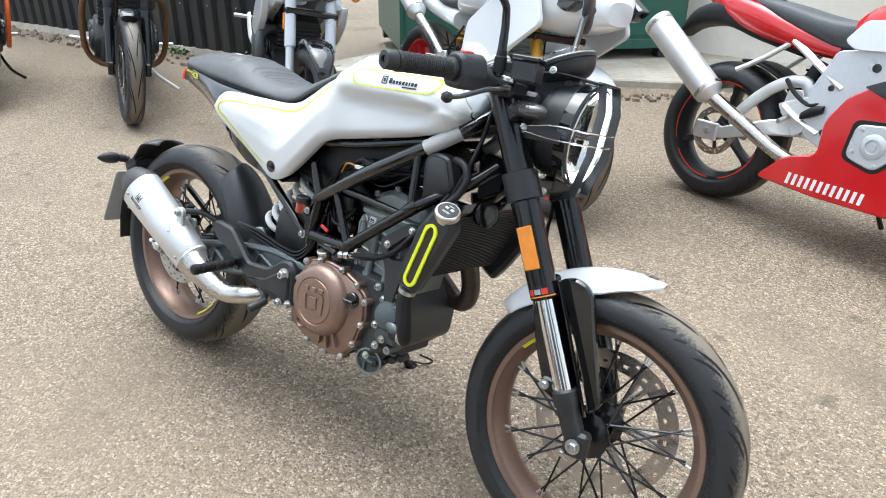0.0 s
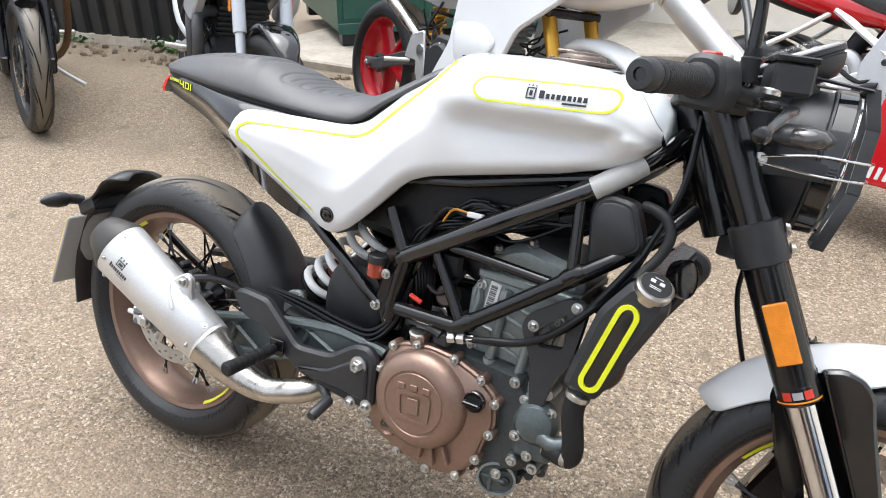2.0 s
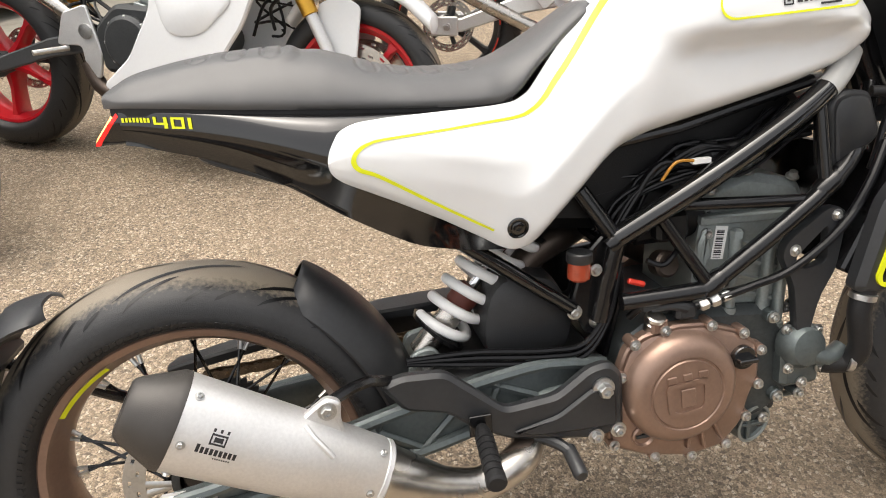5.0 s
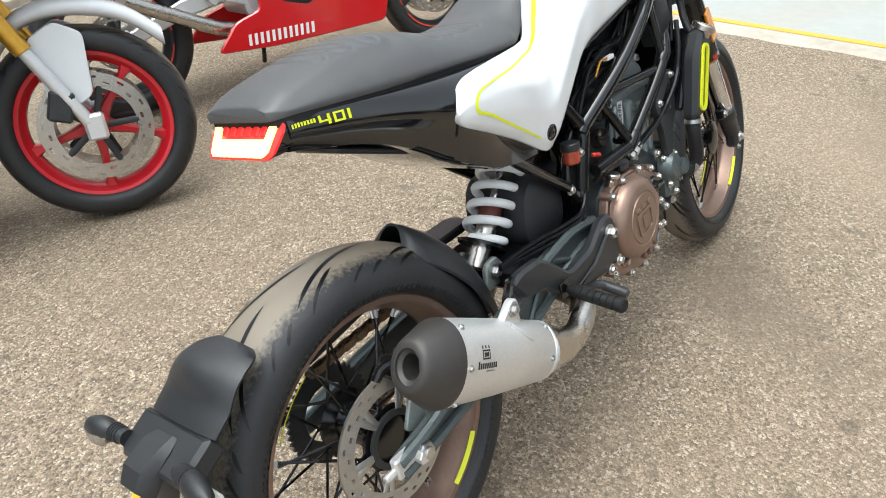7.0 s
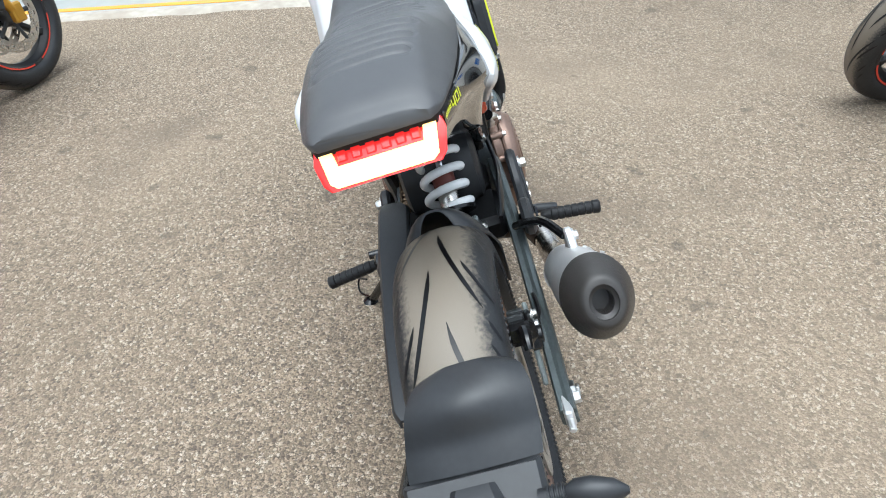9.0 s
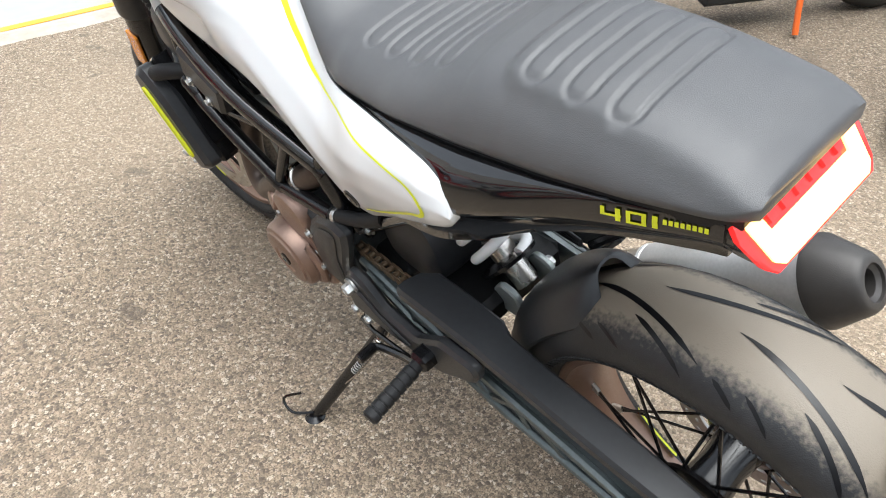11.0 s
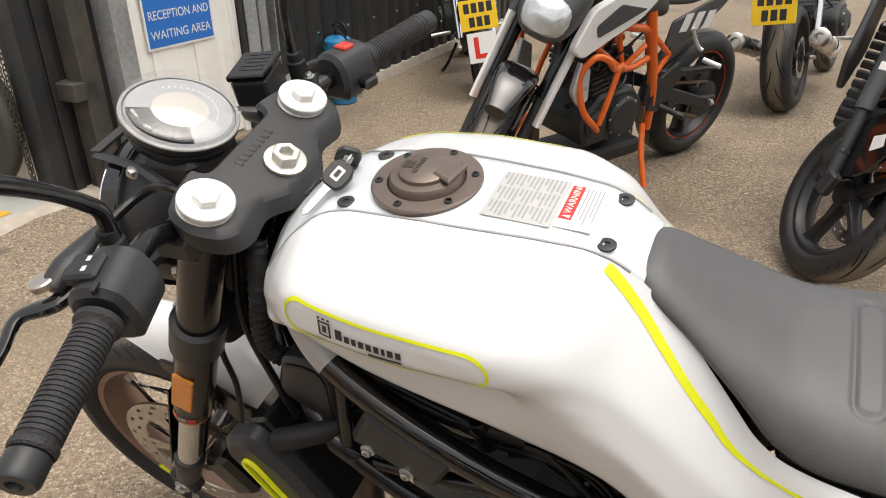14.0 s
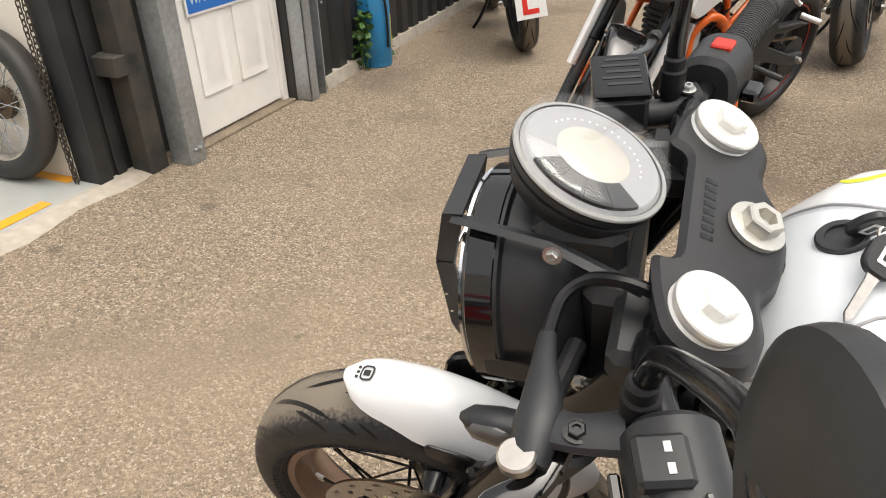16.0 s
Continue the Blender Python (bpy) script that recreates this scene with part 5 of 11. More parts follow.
# ignition lock with key and fob
g = Geo()
g.lathe((0.934, -0.018, 0.934), (0.35, 0, 0.94), [(0.0185, 0), (0.0185, 0.005), (0.0170, 0.0065), (0.0115, 0.0065), (0.0110, 0.004), (0.0005, 0.004)], 28)
lock = g.part("ignition_lock", PLASTIC, moto, "black ignition lock")


def key_frame(at, along, face):
    """Axes of a key: its blade along y, its flat face towards z."""
    d, f = Vector(along).normalized(), Vector(face)
    f = (f - d * f.dot(d)).normalized()
    m = Matrix((d.cross(f).to_tuple(), d.to_tuple(), f.to_tuple())).transposed().to_4x4()
    m.translation = Vector(at)
    return m


KEYHEAD = rounded([(-0.0085, -0.015), (0.0085, -0.015), (0.0135, -0.006), (0.0130, 0.010), (0.0075, 0.0165), (-0.0075, 0.0165), (-0.0130, 0.010), (-0.0135, -0.006)], 0.004)
for at, along, face, blade in (((0.921, -0.014, 0.957), (0.45, -0.10, -0.60), (-0.65, 0.42, 0.62), False), ((0.913, 0.019, 0.9575), (0.016, 0.040, -0.017), (-0.40, 0.25, 0.88), True)):
    km = key_frame(at, along, face)
    head_k = Geo(km).plate(KEYHEAD, lambda u, v, w: (u, v, w), -0.0036, 0.0036, 0.0014).part("key_head", PLASTIC, lock, "black key head")
    Geo(km).plate(rounded([(-0.0050, -0.007), (0.0050, -0.007), (0.0050, 0.008), (-0.0050, 0.008)], 0.0015), lambda u, v, w: (u, v, w), 0.0036, 0.0042, 0.0002).part("key_badge", PAPER, head_k, "pale key badge")
    Geo(km).plate(rounded([(-0.0024, -0.004), (0.0024, -0.004), (0.0024, 0.005), (-0.0024, 0.005)], 0.001), lambda u, v, w: (u, v, w), 0.0042, 0.0045, 0.0001).part("key_mark", INK, head_k)
    if blade:
        Geo(km).plate([(-0.0050, 0.0160), (0.0050, 0.0160), (0.0042, 0.022), (0.0040, 0.050), (0.0005, 0.056), (-0.0036, 0.050), (-0.0042, 0.022)], lambda u, v, w: (u, v, w), -0.0012, 0.0012, 0.0004).part("key_blade", STEEL, head_k, "bright key blade")
Geo().tube([(0.914, -0.008, 0.962), (0.906, 0.000, 0.970), (0.906, 0.008, 0.968), (0.911, 0.010, 0.960), (0.917, 0.000, 0.960)], 0.0012, 6, smooth=3, closed=True).part("key_ring", STEEL, lock)

# -- seat --
SEAT_TOP = [(-0.030, 0.848), (-0.022, 0.857), (0.0, 0.868), (0.05, 0.878), (0.10, 0.885), (0.18, 0.888), (0.235, 0.884), (0.275, 0.872), (0.315, 0.858), (0.36, 0.850), (0.42, 0.848), (0.47, 0.854), (0.52, 0.878), (0.56, 0.902), (0.588, 0.919), (0.602, 0.923), (0.609, 0.915)]
SEAT_LOW = [(-0.030, 0.843), (0.0, 0.8425), (0.06, 0.837), (0.14, 0.829), (0.23, 0.8215), (0.30, 0.816), (0.38, 0.810), (0.42, 0.808), (0.458, 0.808), (0.480, 0.818), (0.51, 0.846), (0.56, 0.884), (0.595, 0.906), (0.609, 0.909)]
SEAT_W = [(-0.030, 0.068), (-0.020, 0.080), (0.0, 0.088), (0.06, 0.100), (0.14, 0.110), (0.24, 0.117), (0.34, 0.119), (0.44, 0.111), (0.48, 0.099), (0.52, 0.080), (0.56, 0.061), (0.590, 0.050), (0.602, 0.043), (0.609, 0.034)]
RIBS = [(0.414, -0.052, 0.058), (0.373, -0.058, 0.060), (0.332, -0.064, 0.061), (0.290, -0.070, 0.060), (0.175, -0.060, 0.058), (0.130, -0.056, 0.059), (0.086, -0.050, 0.059)]


def seat_z(x, k):
    """Height of the seat's top at x and k of its half width."""
    a, b = soft_interp(x, SEAT_TOP, 0.012), soft_interp(x, SEAT_LOW, 0.008)
    z = b + (a - b) * max(0.0, 1 - abs(k) ** 3.4) ** 0.75
    y = k * soft_interp(x, SEAT_W, 0.01)
    d = min(0.212 - x, 0.086 - abs(y))
    if 0.212 - x < 0.03 and 0.086 - abs(y) < 0.03:
        d = 0.03 - math.hypot(0.03 - (0.212 - x), 0.03 - (0.086 - abs(y)))
    d = min(max(d / 0.014, 0.0), 1.0)
    z += 0.0050 * d * d * (3 - 2 * d)
    for rx, y0, y1 in RIBS:
        dx, dy = abs(x - rx), max(y0 - y, y - y1, 0)
        q = math.hypot(dx, dy)
        if 0.0085 < q < 0.0155:
            z -= 0.0026 * math.sin(math.pi * (q - 0.0085) / 0.007)
    return z


rows = []
for x in np.unique(np.concatenate([np.linspace(-0.030, 0.06, 22), np.linspace(0.06, 0.44, 192), np.linspace(0.44, 0.609, 40)])):
    w = soft_interp(x, SEAT_W, 0.006)
    lowz = soft_interp(x, SEAT_LOW, 0.006)
    ks = [-1, -0.985, -0.96, -0.93, -0.89, -0.84, -0.78] + list(np.linspace(-0.72, 0.72, 49)) + [0.78, 0.84, 0.89, 0.93, 0.96, 0.985, 1]
    rows.append([(x, -w * 0.97, lowz - 0.006)] + [(x, k * w, seat_z(x, k)) for k in ks] + [(x, w * 0.97, lowz - 0.006)])
seat = Geo().grid(rows, close_v=True, cap=True).part("seat", VINYL, moto, "black vinyl seat with moulded cross ribs", angle=60)

# recessed base edge; its black also draws the shadow gap under the seat
rows = []
for x in np.linspace(-0.022, 0.47, 40):
    w, z = soft_interp(x, SEAT_W, 0.006) * 0.955, soft_interp(x, SEAT_LOW, 0.006)
    rows.append([(x, -w, z - 0.002), (x, w, z - 0.002), (x, w, z - 0.016), (x, -w, z - 0.016)])
Geo().grid(rows, close_v=True, cap=True).part("seat_base", RUBBER, seat, "dark seat base edge, black as the gap's shadow line")

# -- tail unit --
T_LOW = [(-0.012, 0.792), (0.03, 0.780), (0.08, 0.766), (0.13, 0.746), (0.18, 0.718), (0.23, 0.682), (0.275, 0.655), (0.33, 0.625), (0.40, 0.608), (0.455, 0.602)]
T_W = [(-0.012, 0.080), (0.05, 0.096), (0.12, 0.114), (0.19, 0.138), (0.24, 0.149), (0.28, 0.147), (0.33, 0.138), (0.38, 0.118), (0.455, 0.098)]
T_WL = [(-0.012, 0.072), (0.05, 0.080), (0.12, 0.090), (0.20, 0.100), (0.28, 0.112), (0.38, 0.112), (0.455, 0.105)]
rows = []
for x in np.linspace(-0.012, 0.455, 48):
    a, b = lerp(x, [(q, z - 0.011) for q, z in SEAT_LOW]), soft_interp(x, T_LOW, 0.015)
    if x > 0.42:
        a = min(a, 0.800)
    w, wl = soft_interp(x, T_W, 0.02), soft_interp(x, T_WL, 0.02)
    ws = min(soft_interp(x, SEAT_W, 0.006) * 0.985, w * 0.985)
    half = [(ws, a)] + [(ws + (w - ws) * math.sin(q * math.pi / 2), a - (a - b) * 0.42 * (1 - math.cos(q * math.pi / 2) * 0.999)) for q in (0.15, 0.3, 0.45, 0.6, 0.75, 0.9, 1.0)]
    half += [(w * (1 - q) + wl * q - 0.004 * math.sin(q * math.pi), a - (a - b) * (0.42 + 0.56 * q)) for q in (0.15, 0.35, 0.6, 0.85, 1.0)] + [(wl * 0.9, b)]
    rows.append([(x, y, z) for y, z in half] + [(x, -y, z) for y, z in reversed(half)])
tail = Geo().grid(rows, close_v=True, cap=True).part("tail_unit", GLOSS, moto, "gloss black tail unit", angle=50)
for s in (1, -1):
    # side marking: angular figures and a row of small bars
    def at_tail(u, v, w, s=s):
        x = 0.058 + (-s) * u if s < 0 else 0.058 - u
        a = lerp(x, [(q, z - 0.004) for q, z in SEAT_LOW])
        q = (a - (a - 0.027 + v)) / (a - soft_interp(x, T_LOW, 0.015))
        W, WL = soft_interp(x, T_W, 0.02), soft_interp(x, T_WL, 0.02)
        ws = min(soft_interp(x, SEAT_W, 0.006) * 0.985, W * 0.985)
        prof = [(0.42 * (1 - math.cos(k * math.pi / 2)), ws + (W - ws) * math.sin(k * math.pi / 2)) for k in np.linspace(0, 1, 12)] + [(0.98, WL)]
        return (x, s * (np.interp(q, [p for p, _ in prof], [r for _, r in prof]) + w + 0.0012), a - 0.027 + v)

    g = Geo()
    strokes = []
    base = -0.030 if s < 0 else -0.022
    fig = [[(0, 5, 3, 16), (0, 5, 14, 8), (10, 0, 13.5, 16)], [(17, 0, 20, 16), (27, 0, 30, 16), (20, 13, 27, 16), (20, 0, 27, 3)], [(33.5, 0, 37, 16)]]
    for part_ in fig:
        for u0, v0, u1, v1 in part_:
            strokes.append((base + u0 * 0.00122, 0.002 + v0 * 0.00085, base + u1 * 0.00122, 0.002 + v1 * 0.00085))
    first = base - 0.037 if s < 0 else base + 0.049
    for k in range(8):
        strokes.append((first + k * 0.0043, 0.0085, first + k * 0.0043 + 0.0030, 0.0140))
    for u0, v0, u1, v1 in strokes:
        g.grid([[at_tail(u, v, 0) for v in (v0, (v0 + v1) / 2, v1)] for u in np.linspace(u0, u1, 3)])
    g.part("tail_marking", YELLOW, tail, "acid yellow tail marking", angle=60)
# lamp: a red lens with a lit U and a dim red field above it
def lamp_block(steps):
    rows = []
    for x, lean, sc in steps:
        q = [(0.075, 0.838), (0.081, 0.820), (0.075, 0.800), (0.067, 0.793), (-0.067, 0.793), (-0.075, 0.800), (-0.081, 0.820), (-0.075, 0.838)]
        rows.append([(x - (0.838 - z) * 0.85 * lean, y * sc, 0.815 + (z - 0.815) * sc) for y, z in q])
    return Geo().grid(rows, close_v=True, cap=True)


lamp_block([(0.012, 0.0, 0.95), (0.002, 0.7, 0.985), (-0.0040, 1.0, 0.985)]).part("lamp_housing", GLOSS, tail, "gloss black lamp housing")
lamp_t = lamp_block([(-0.0040, 1.0, 0.985), (-0.0045, 1.0, 1.0), (-0.0098, 1.0, 1.0), (-0.0110, 1.0, 0.97)]).part("tail_lamp", REDGLOW, tail, "red tail lamp, lit")


def lamp_face(poly, lift, k=1.0):
    return [(-0.0115 - lift - (0.838 - z) * 0.85, y * k, z) for y, z in poly]


u_out = [(0.072, 0.831), (0.066, 0.802), (0.058, 0.797), (-0.058, 0.797), (-0.066, 0.802), (-0.072, 0.831), (-0.056, 0.831), (-0.052, 0.815), (0.052, 0.815), (0.056, 0.831)]
g = Geo()
n = len(u_out)
pts = lamp_face(u_out, 0.0) + lamp_face(u_out, 0.003)
g.put(pts, [(i, (i + 1) % n, n + (i + 1) % n, n + i) for i in range(n)] + [(n, n + 1, n + 8, n + 9), (n + 1, n + 2, n + 8), (n + 2, n + 3, n + 7, n + 8), (n + 3, n + 4, n + 7), (n + 4, n + 5, n + 6, n + 7)])
g.part("lamp_glow", LIGHTLAMP, lamp_t, "glowing lamp face")
for k in range(6):
    y = -0.045 + 0.018 * k
    Geo().put(lamp_face([(y - 0.006, 0.818), (y + 0.006, 0.818), (y + 0.007, 0.831), (y - 0.007, 0.831)], 0.0) + lamp_face([(y - 0.004, 0.820), (y + 0.004, 0.820), (y + 0.005, 0.829), (y - 0.005, 0.829)], 0.003), [(0, 1, 5, 4), (1, 2, 6, 5), (2, 3, 7, 6), (3, 0, 4, 7), (4, 5, 6, 7)]).part("lamp_facet", REDGLOW, lamp_t)
# under-tail tray
Geo().plate(rounded([(0.06, 0.050), (0.42, 0.080), (0.42, -0.080), (0.06, -0.050)], 0.03), lambda u, v, w: (u, v, w - (u - 0.06) * 0.40), 0.760, 0.770, 0.003).part("tail_tray", PLASTIC, tail)

# -- trellis frame --
for s in (1, -1):
    y = lambda v: s * v
    main = Geo().tube([(0.608, y(0.105), 0.600), (0.76, y(0.128), 0.690), (0.905, y(0.118), 0.775), (0.975, y(0.078), 0.830), (1.010, y(0.035), 0.865)], 0.0165, 16, smooth=5).part("main_frame_tube", GLOSS, moto, "black main frame tube")
    Geo().tube([(0.610, y(0.118), 0.508), (0.725, y(0.128), 0.513), (0.745, y(0.130), 0.522), (0.918, y(0.136), 0.652), (1.000, y(0.085), 0.715), (1.045, y(0.040), 0.765)], 0.0130, 14, smooth=5).part("lower_frame_tube", BLACK, main, "black lower frame tube")
    Geo().tube([(0.896, y(0.122), 0.770), (0.908, y(0.136), 0.645)], 0.0095, 12).part("upright_tube", BLACK, main)
    Geo().tube([(0.668, y(0.115), 0.628), (0.738, y(0.130), 0.520)], 0.0095, 12).part("brace_tube", BLACK, main)
    Geo().tube([(0.700, y(0.120), 0.640), (0.890, y(0.134), 0.628)], 0.0090, 12).part("brace_tube", BLACK, main)
    Geo().tube([(0.560, y(0.092), 0.672), (0.608, y(0.106), 0.598)], 0.0125, 12).part("rear_upright_tube", BLACK, main)
    Geo().tube([(0.610, y(0.106), 0.600), (0.600, y(0.104), 0.560), (0.584, y(0.098), 0.478)], 0.0140, 12, smooth=3).part("rear_plate_tube", BLACK, main)
    Geo().tube([(0.300, y(0.092), 0.690), (0.392, y(0.096), 0.618), (0.548, y(0.090), 0.497)], 0.0110, 12).part("subframe_tube", GLOSS, main, "black subframe tube")
    Geo().tube([(0.53, y(0.085), 0.720), (0.70, y(0.100), 0.745), (0.90, y(0.10), 0.79)], 0.0085, 10).part("upper_rail", BLACK, main)
    g = Geo()
    g.plate(rounded([(0.545, 0.505), (0.565, 0.575), (0.600, 0.610), (0.628, 0.600), (0.612, 0.540), (0.605, 0.455), (0.568, 0.452)], 0.012), xz, y(0.078), y(0.094), 0.003)
    g.part("pivot_plate", BLACK, main, "black frame pivot plate")
    g = Geo()
    for px, pz in ((0.549, 0.493), (0.582, 0.474)):
        g.bolt((px, y(0.094), pz), (0, s, 0), 0.0075, 0.009)
    g.parts("frame_fixing", ZINC, main)
    # weld collars
    g = Geo()
    for px, py, pz in ((0.745, 0.130, 0.522), (0.910, 0.136, 0.648), (0.610, 0.106, 0.600)):
        g.lathe((px, y(py), pz), (0.8, 0, 0.6), [(0.013, -0.018), (0.0155, -0.008), (0.0150, 0.006), (0.0155, 0.012), (0.013, 0.02)], 14)
    g.parts("weld_bead", BLACK, main)
    # data sticker wrapped round the tube near the head
    g = Geo()
    wrap = [p for p in spline([(0.608, y(0.105), 0.600), (0.76, y(0.128), 0.690), (0.905, y(0.118), 0.775), (0.975, y(0.078), 0.830), (1.010, y(0.035), 0.865)], 24) if 0.906 < p.x < 0.968]
    g.tube(wrap, 0.0170, 18, cap=False)
    g.part("frame_sticker", STICKER, main, "silver data sticker on the frame")
# breather pipe running back from the lower left tube, with its clamp
pipe_l = Geo().tube([(0.618, 0.119, 0.508), (0.580, 0.114, 0.516), (0.530, 0.104, 0.530), (0.490, 0.094, 0.548)], 0.0115, 12, smooth=4).part("breather_pipe", RUBBER, moto, "black rubber breather pipe")
Geo().lathe((0.596, 0.1165, 0.5115), (-0.95, -0.1, 0.15), [(0.0122, -0.004), (0.0135, -0.003), (0.0135, 0.003), (0.0122, 0.004)], 18).part("pipe_clamp", ZINC, pipe_l)
# cross bars
g = Geo()
for p, q in (((0.60, -0.09, 0.59), (0.60, 0.09, 0.59)), ((0.745, -0.13, 0.522), (0.745, -0.08, 0.522))):
    g.tube([p, q], 0.010, 10)
g.parts("cross_tube", BLACK, moto)

# -- engine --
g = Geo()
g.plate(rounded([(0.60, 0.33), (0.615, 0.44), (0.66, 0.470), (0.74, 0.475), (0.85, 0.465), (0.90, 0.40), (0.895, 0.31), (0.84, 0.272), (0.66, 0.268)], 0.02), xz, -0.116, 0.125, 0.012)
crank = g.part("crankcase", CASECAST, moto, "dark grey crankcase")
g = Geo()
g.plate(rounded([(0.744, 0.606), (0.734, 0.530), (0.730, 0.455), (0.80, 0.425), (0.878, 0.425), (0.888, 0.50), (0.908, 0.602)], 0.010), xz, -0.095, 0.070, 0.006)
cyl = g.part("cylinder", GREYCAST, crank, "grey cast cylinder")
g = Geo()
g.plate(rounded([(0.746, 0.604), (0.752, 0.630), (0.774, 0.652), (0.814, 0.667), (0.905, 0.646), (0.917, 0.616), (0.908, 0.600)], 0.014), xz, -0.088, 0.066, 0.012)
head = g.part("cylinder_head", GREYCAST, cyl, "grey cylinder head cover")
Geo().plate(rounded([(0.742, 0.612), (0.742, 0.598), (0.912, 0.590), (0.914, 0.605)], 0.004), xz, -0.100, 0.074, 0.003).part("head_flange", GREYCAST, head)
g = Geo()
for px_, pz_ in ((0.765, 0.640), (0.822, 0.662), (0.895, 0.646)):
    g.bolt((px_, -0.080, pz_ + 0.004), (0, -0.5, 1), 0.0065, 0.010)
for px_, pz_ in ((0.745, 0.585), (0.742, 0.478), (0.885, 0.560), (0.880, 0.450)):
    g.bolt((px_ + 0.006, -0.096, pz_), (0, -1, 0), 0.006, 0.009)
g.parts("head_bolt", ZINC, cyl)
# slanted cast ribs on the cylinder's side, and upright stud bosses
g = Geo()
for k in range(6):
    z = 0.560 - 0.026 * k
    g.tube([(0.800, -0.0965, z + 0.008), (0.884 - 0.002 * k, -0.0965, z - 0.018)], 0.0040, 6)
for k in range(3):
    g.tube([(0.742, -0.0965, 0.520 - 0.022 * k), (0.790, -0.0965, 0.510 - 0.022 * k)], 0.0036, 6)
g.parts("cylinder_rib", GREYCAST, cyl)
g = Geo()
for p, q in (((0.852, -0.101, 0.565), (0.838, -0.104, 0.425)), ((0.878, -0.099, 0.545), (0.866, -0.104, 0.420)), ((0.798, -0.100, 0.585), (0.786, -0.104, 0.455))):
    g.cyl(p, q, 0.0088, 12)
    g.lathe(q, Vector(q) - Vector(p), [(0.0115, -0.014), (0.0115, 0.0), (0.009, 0.003)], 12)
    g.lathe(p, Vector(p) - Vector(q), [(0.0110, -0.010), (0.0110, 0.0), (0.006, 0.004)], 6)
g.parts("stud_boss", GREYCAST, cyl)
Geo().plate(rounded([(0.750, 0.598), (0.758, 0.560), (0.745, 0.520), (0.736, 0.520), (0.736, 0.575)], 0.006), xz, -0.094, -0.104, 0.004).part("chain_tunnel", GREYCAST, cyl)
g = Geo().tube([(0.718, -0.130, 0.491), (0.740, -0.135, 0.497), (0.800, -0.138, 0.512), (0.856, -0.140, 0.528), (0.921, -0.146, 0.576), (0.965, -0.146, 0.640), (1.000, -0.132, 0.700)], 0.0060, 10, smooth=5)
rod = g.part("clutch_line", CABLE, cyl, "black clutch line")
for x0, r0 in ((0.728, 0.0085), (0.745, 0.0095), (0.762, 0.0078)):
    Geo().lathe((x0, -0.135, 0.4935 + (x0 - 0.728) * 0.24), (0.95, 0, 0.24), [(r0 * 0.8, -0.007), (r0, -0.005), (r0, 0.005), (r0 * 0.8, 0.007)], 6).part("line_nut", ZINC, rod, "bright line nut")
g = Geo()
g.box((0.690, -0.132, 0.470), (0.722, -0.108, 0.496), 0.006)
g.tube([(0.655, -0.120, 0.492), (0.680, -0.126, 0.496), (0.705, -0.128, 0.490)], [0.006, 0.007, 0.009], 10, smooth=3)
g.part("release_housing", PLASTIC, cyl)
BC = Matrix.Translation((0.7725, -0.0960, 0.569)) @ Matrix.Rotation(radians(8), 4, "Y")
bar = Geo(BC).box((-0.0095, -0.001, -0.025), (0.0095, 0.001, 0.025), 0.0003).part("barcode_label", PAPER, cyl, "white barcode label")
for k in range(13):
    Geo(BC).box((-0.0075, -0.0015, -0.0225 + 0.0034 * k), (0.0045, -0.0009, -0.0225 + 0.0034 * k + 0.0012 + 0.0007 * (k % 3)), 0.0001).part("barcode_bar", INK, bar)
Geo().lathe((0.658, -0.122, 0.470), (0.1, -0.35, 1), [(0.0125, -0.014), (0.0125, 0.0), (0.0100, 0.002), (0.0100, 0.007), (0.0145, 0.008), (0.0145, 0.013), (0.012, 0.015)], 18).part("release_plunger", STEEL, cyl, "bright clutch release plunger")
Geo().plate(rounded([(0.640, 0.490), (0.700, 0.498), (0.702, 0.508), (0.636, 0.500)], 0.004), xz, -0.128, -0.112, 0.002).part("release_lever", DARKCAST, cyl)

# right clutch cover: a flat shouldered plate with a dome, emblem, plug and sight glass
outer = rounded([(0.600, 0.407), (0.612, 0.440), (0.638, 0.458), (0.690, 0.466), (0.735, 0.462), (0.785, 0.444), (0.820, 0.418), (0.826, 0.367), (0.812, 0.335), (0.800, 0.288), (0.768, 0.252), (0.715, 0.243), (0.645, 0.257), (0.586, 0.284), (0.579, 0.332), (0.598, 0.368)], 0.010)
mid = (0.702, 0.352)
g = Geo()
g.plate(outer, xz, -0.112, -0.132, 0.003)
g.plate([(mid[0] + (u - mid[0]) * 0.955, mid[1] + (v - mid[1]) * 0.955) for u, v in outer], xz, -0.131, -0.140, 0.006)
clutch = g.part("clutch_cover", BRONZE, crank, "bronze clutch cover")
g = Geo()
c = (0.690, -0.138, 0.372)
g.lathe(c, (0, -1, 0), [(0.088, 0), (0.086, 0.010), (0.083, 0.016), (0.076, 0.024), (0.068, 0.0275), (0.058, 0.0285), (0.0565, 0.0268), (0.054, 0.0268), (0.0525, 0.0290), (0.0005, 0.0292)], 64)
g.part("clutch_dome", BRONZE, clutch, "raised bronze clutch dome")
EM = Matrix.Translation((0.690, 0, 0.372)) @ Matrix.Rotation(radians(-4), 4, "Y")
g = Geo(EM)
y0, y1 = -0.1665, -0.1700
ring = rounded([(-0.030, -0.032), (0.030, -0.032), (0.034, 0.022), (-0.034, 0.022)], 0.012)
ringi = [(u * 0.76, -0.005 + (v + 0.005) * 0.76) for u, v in ring]
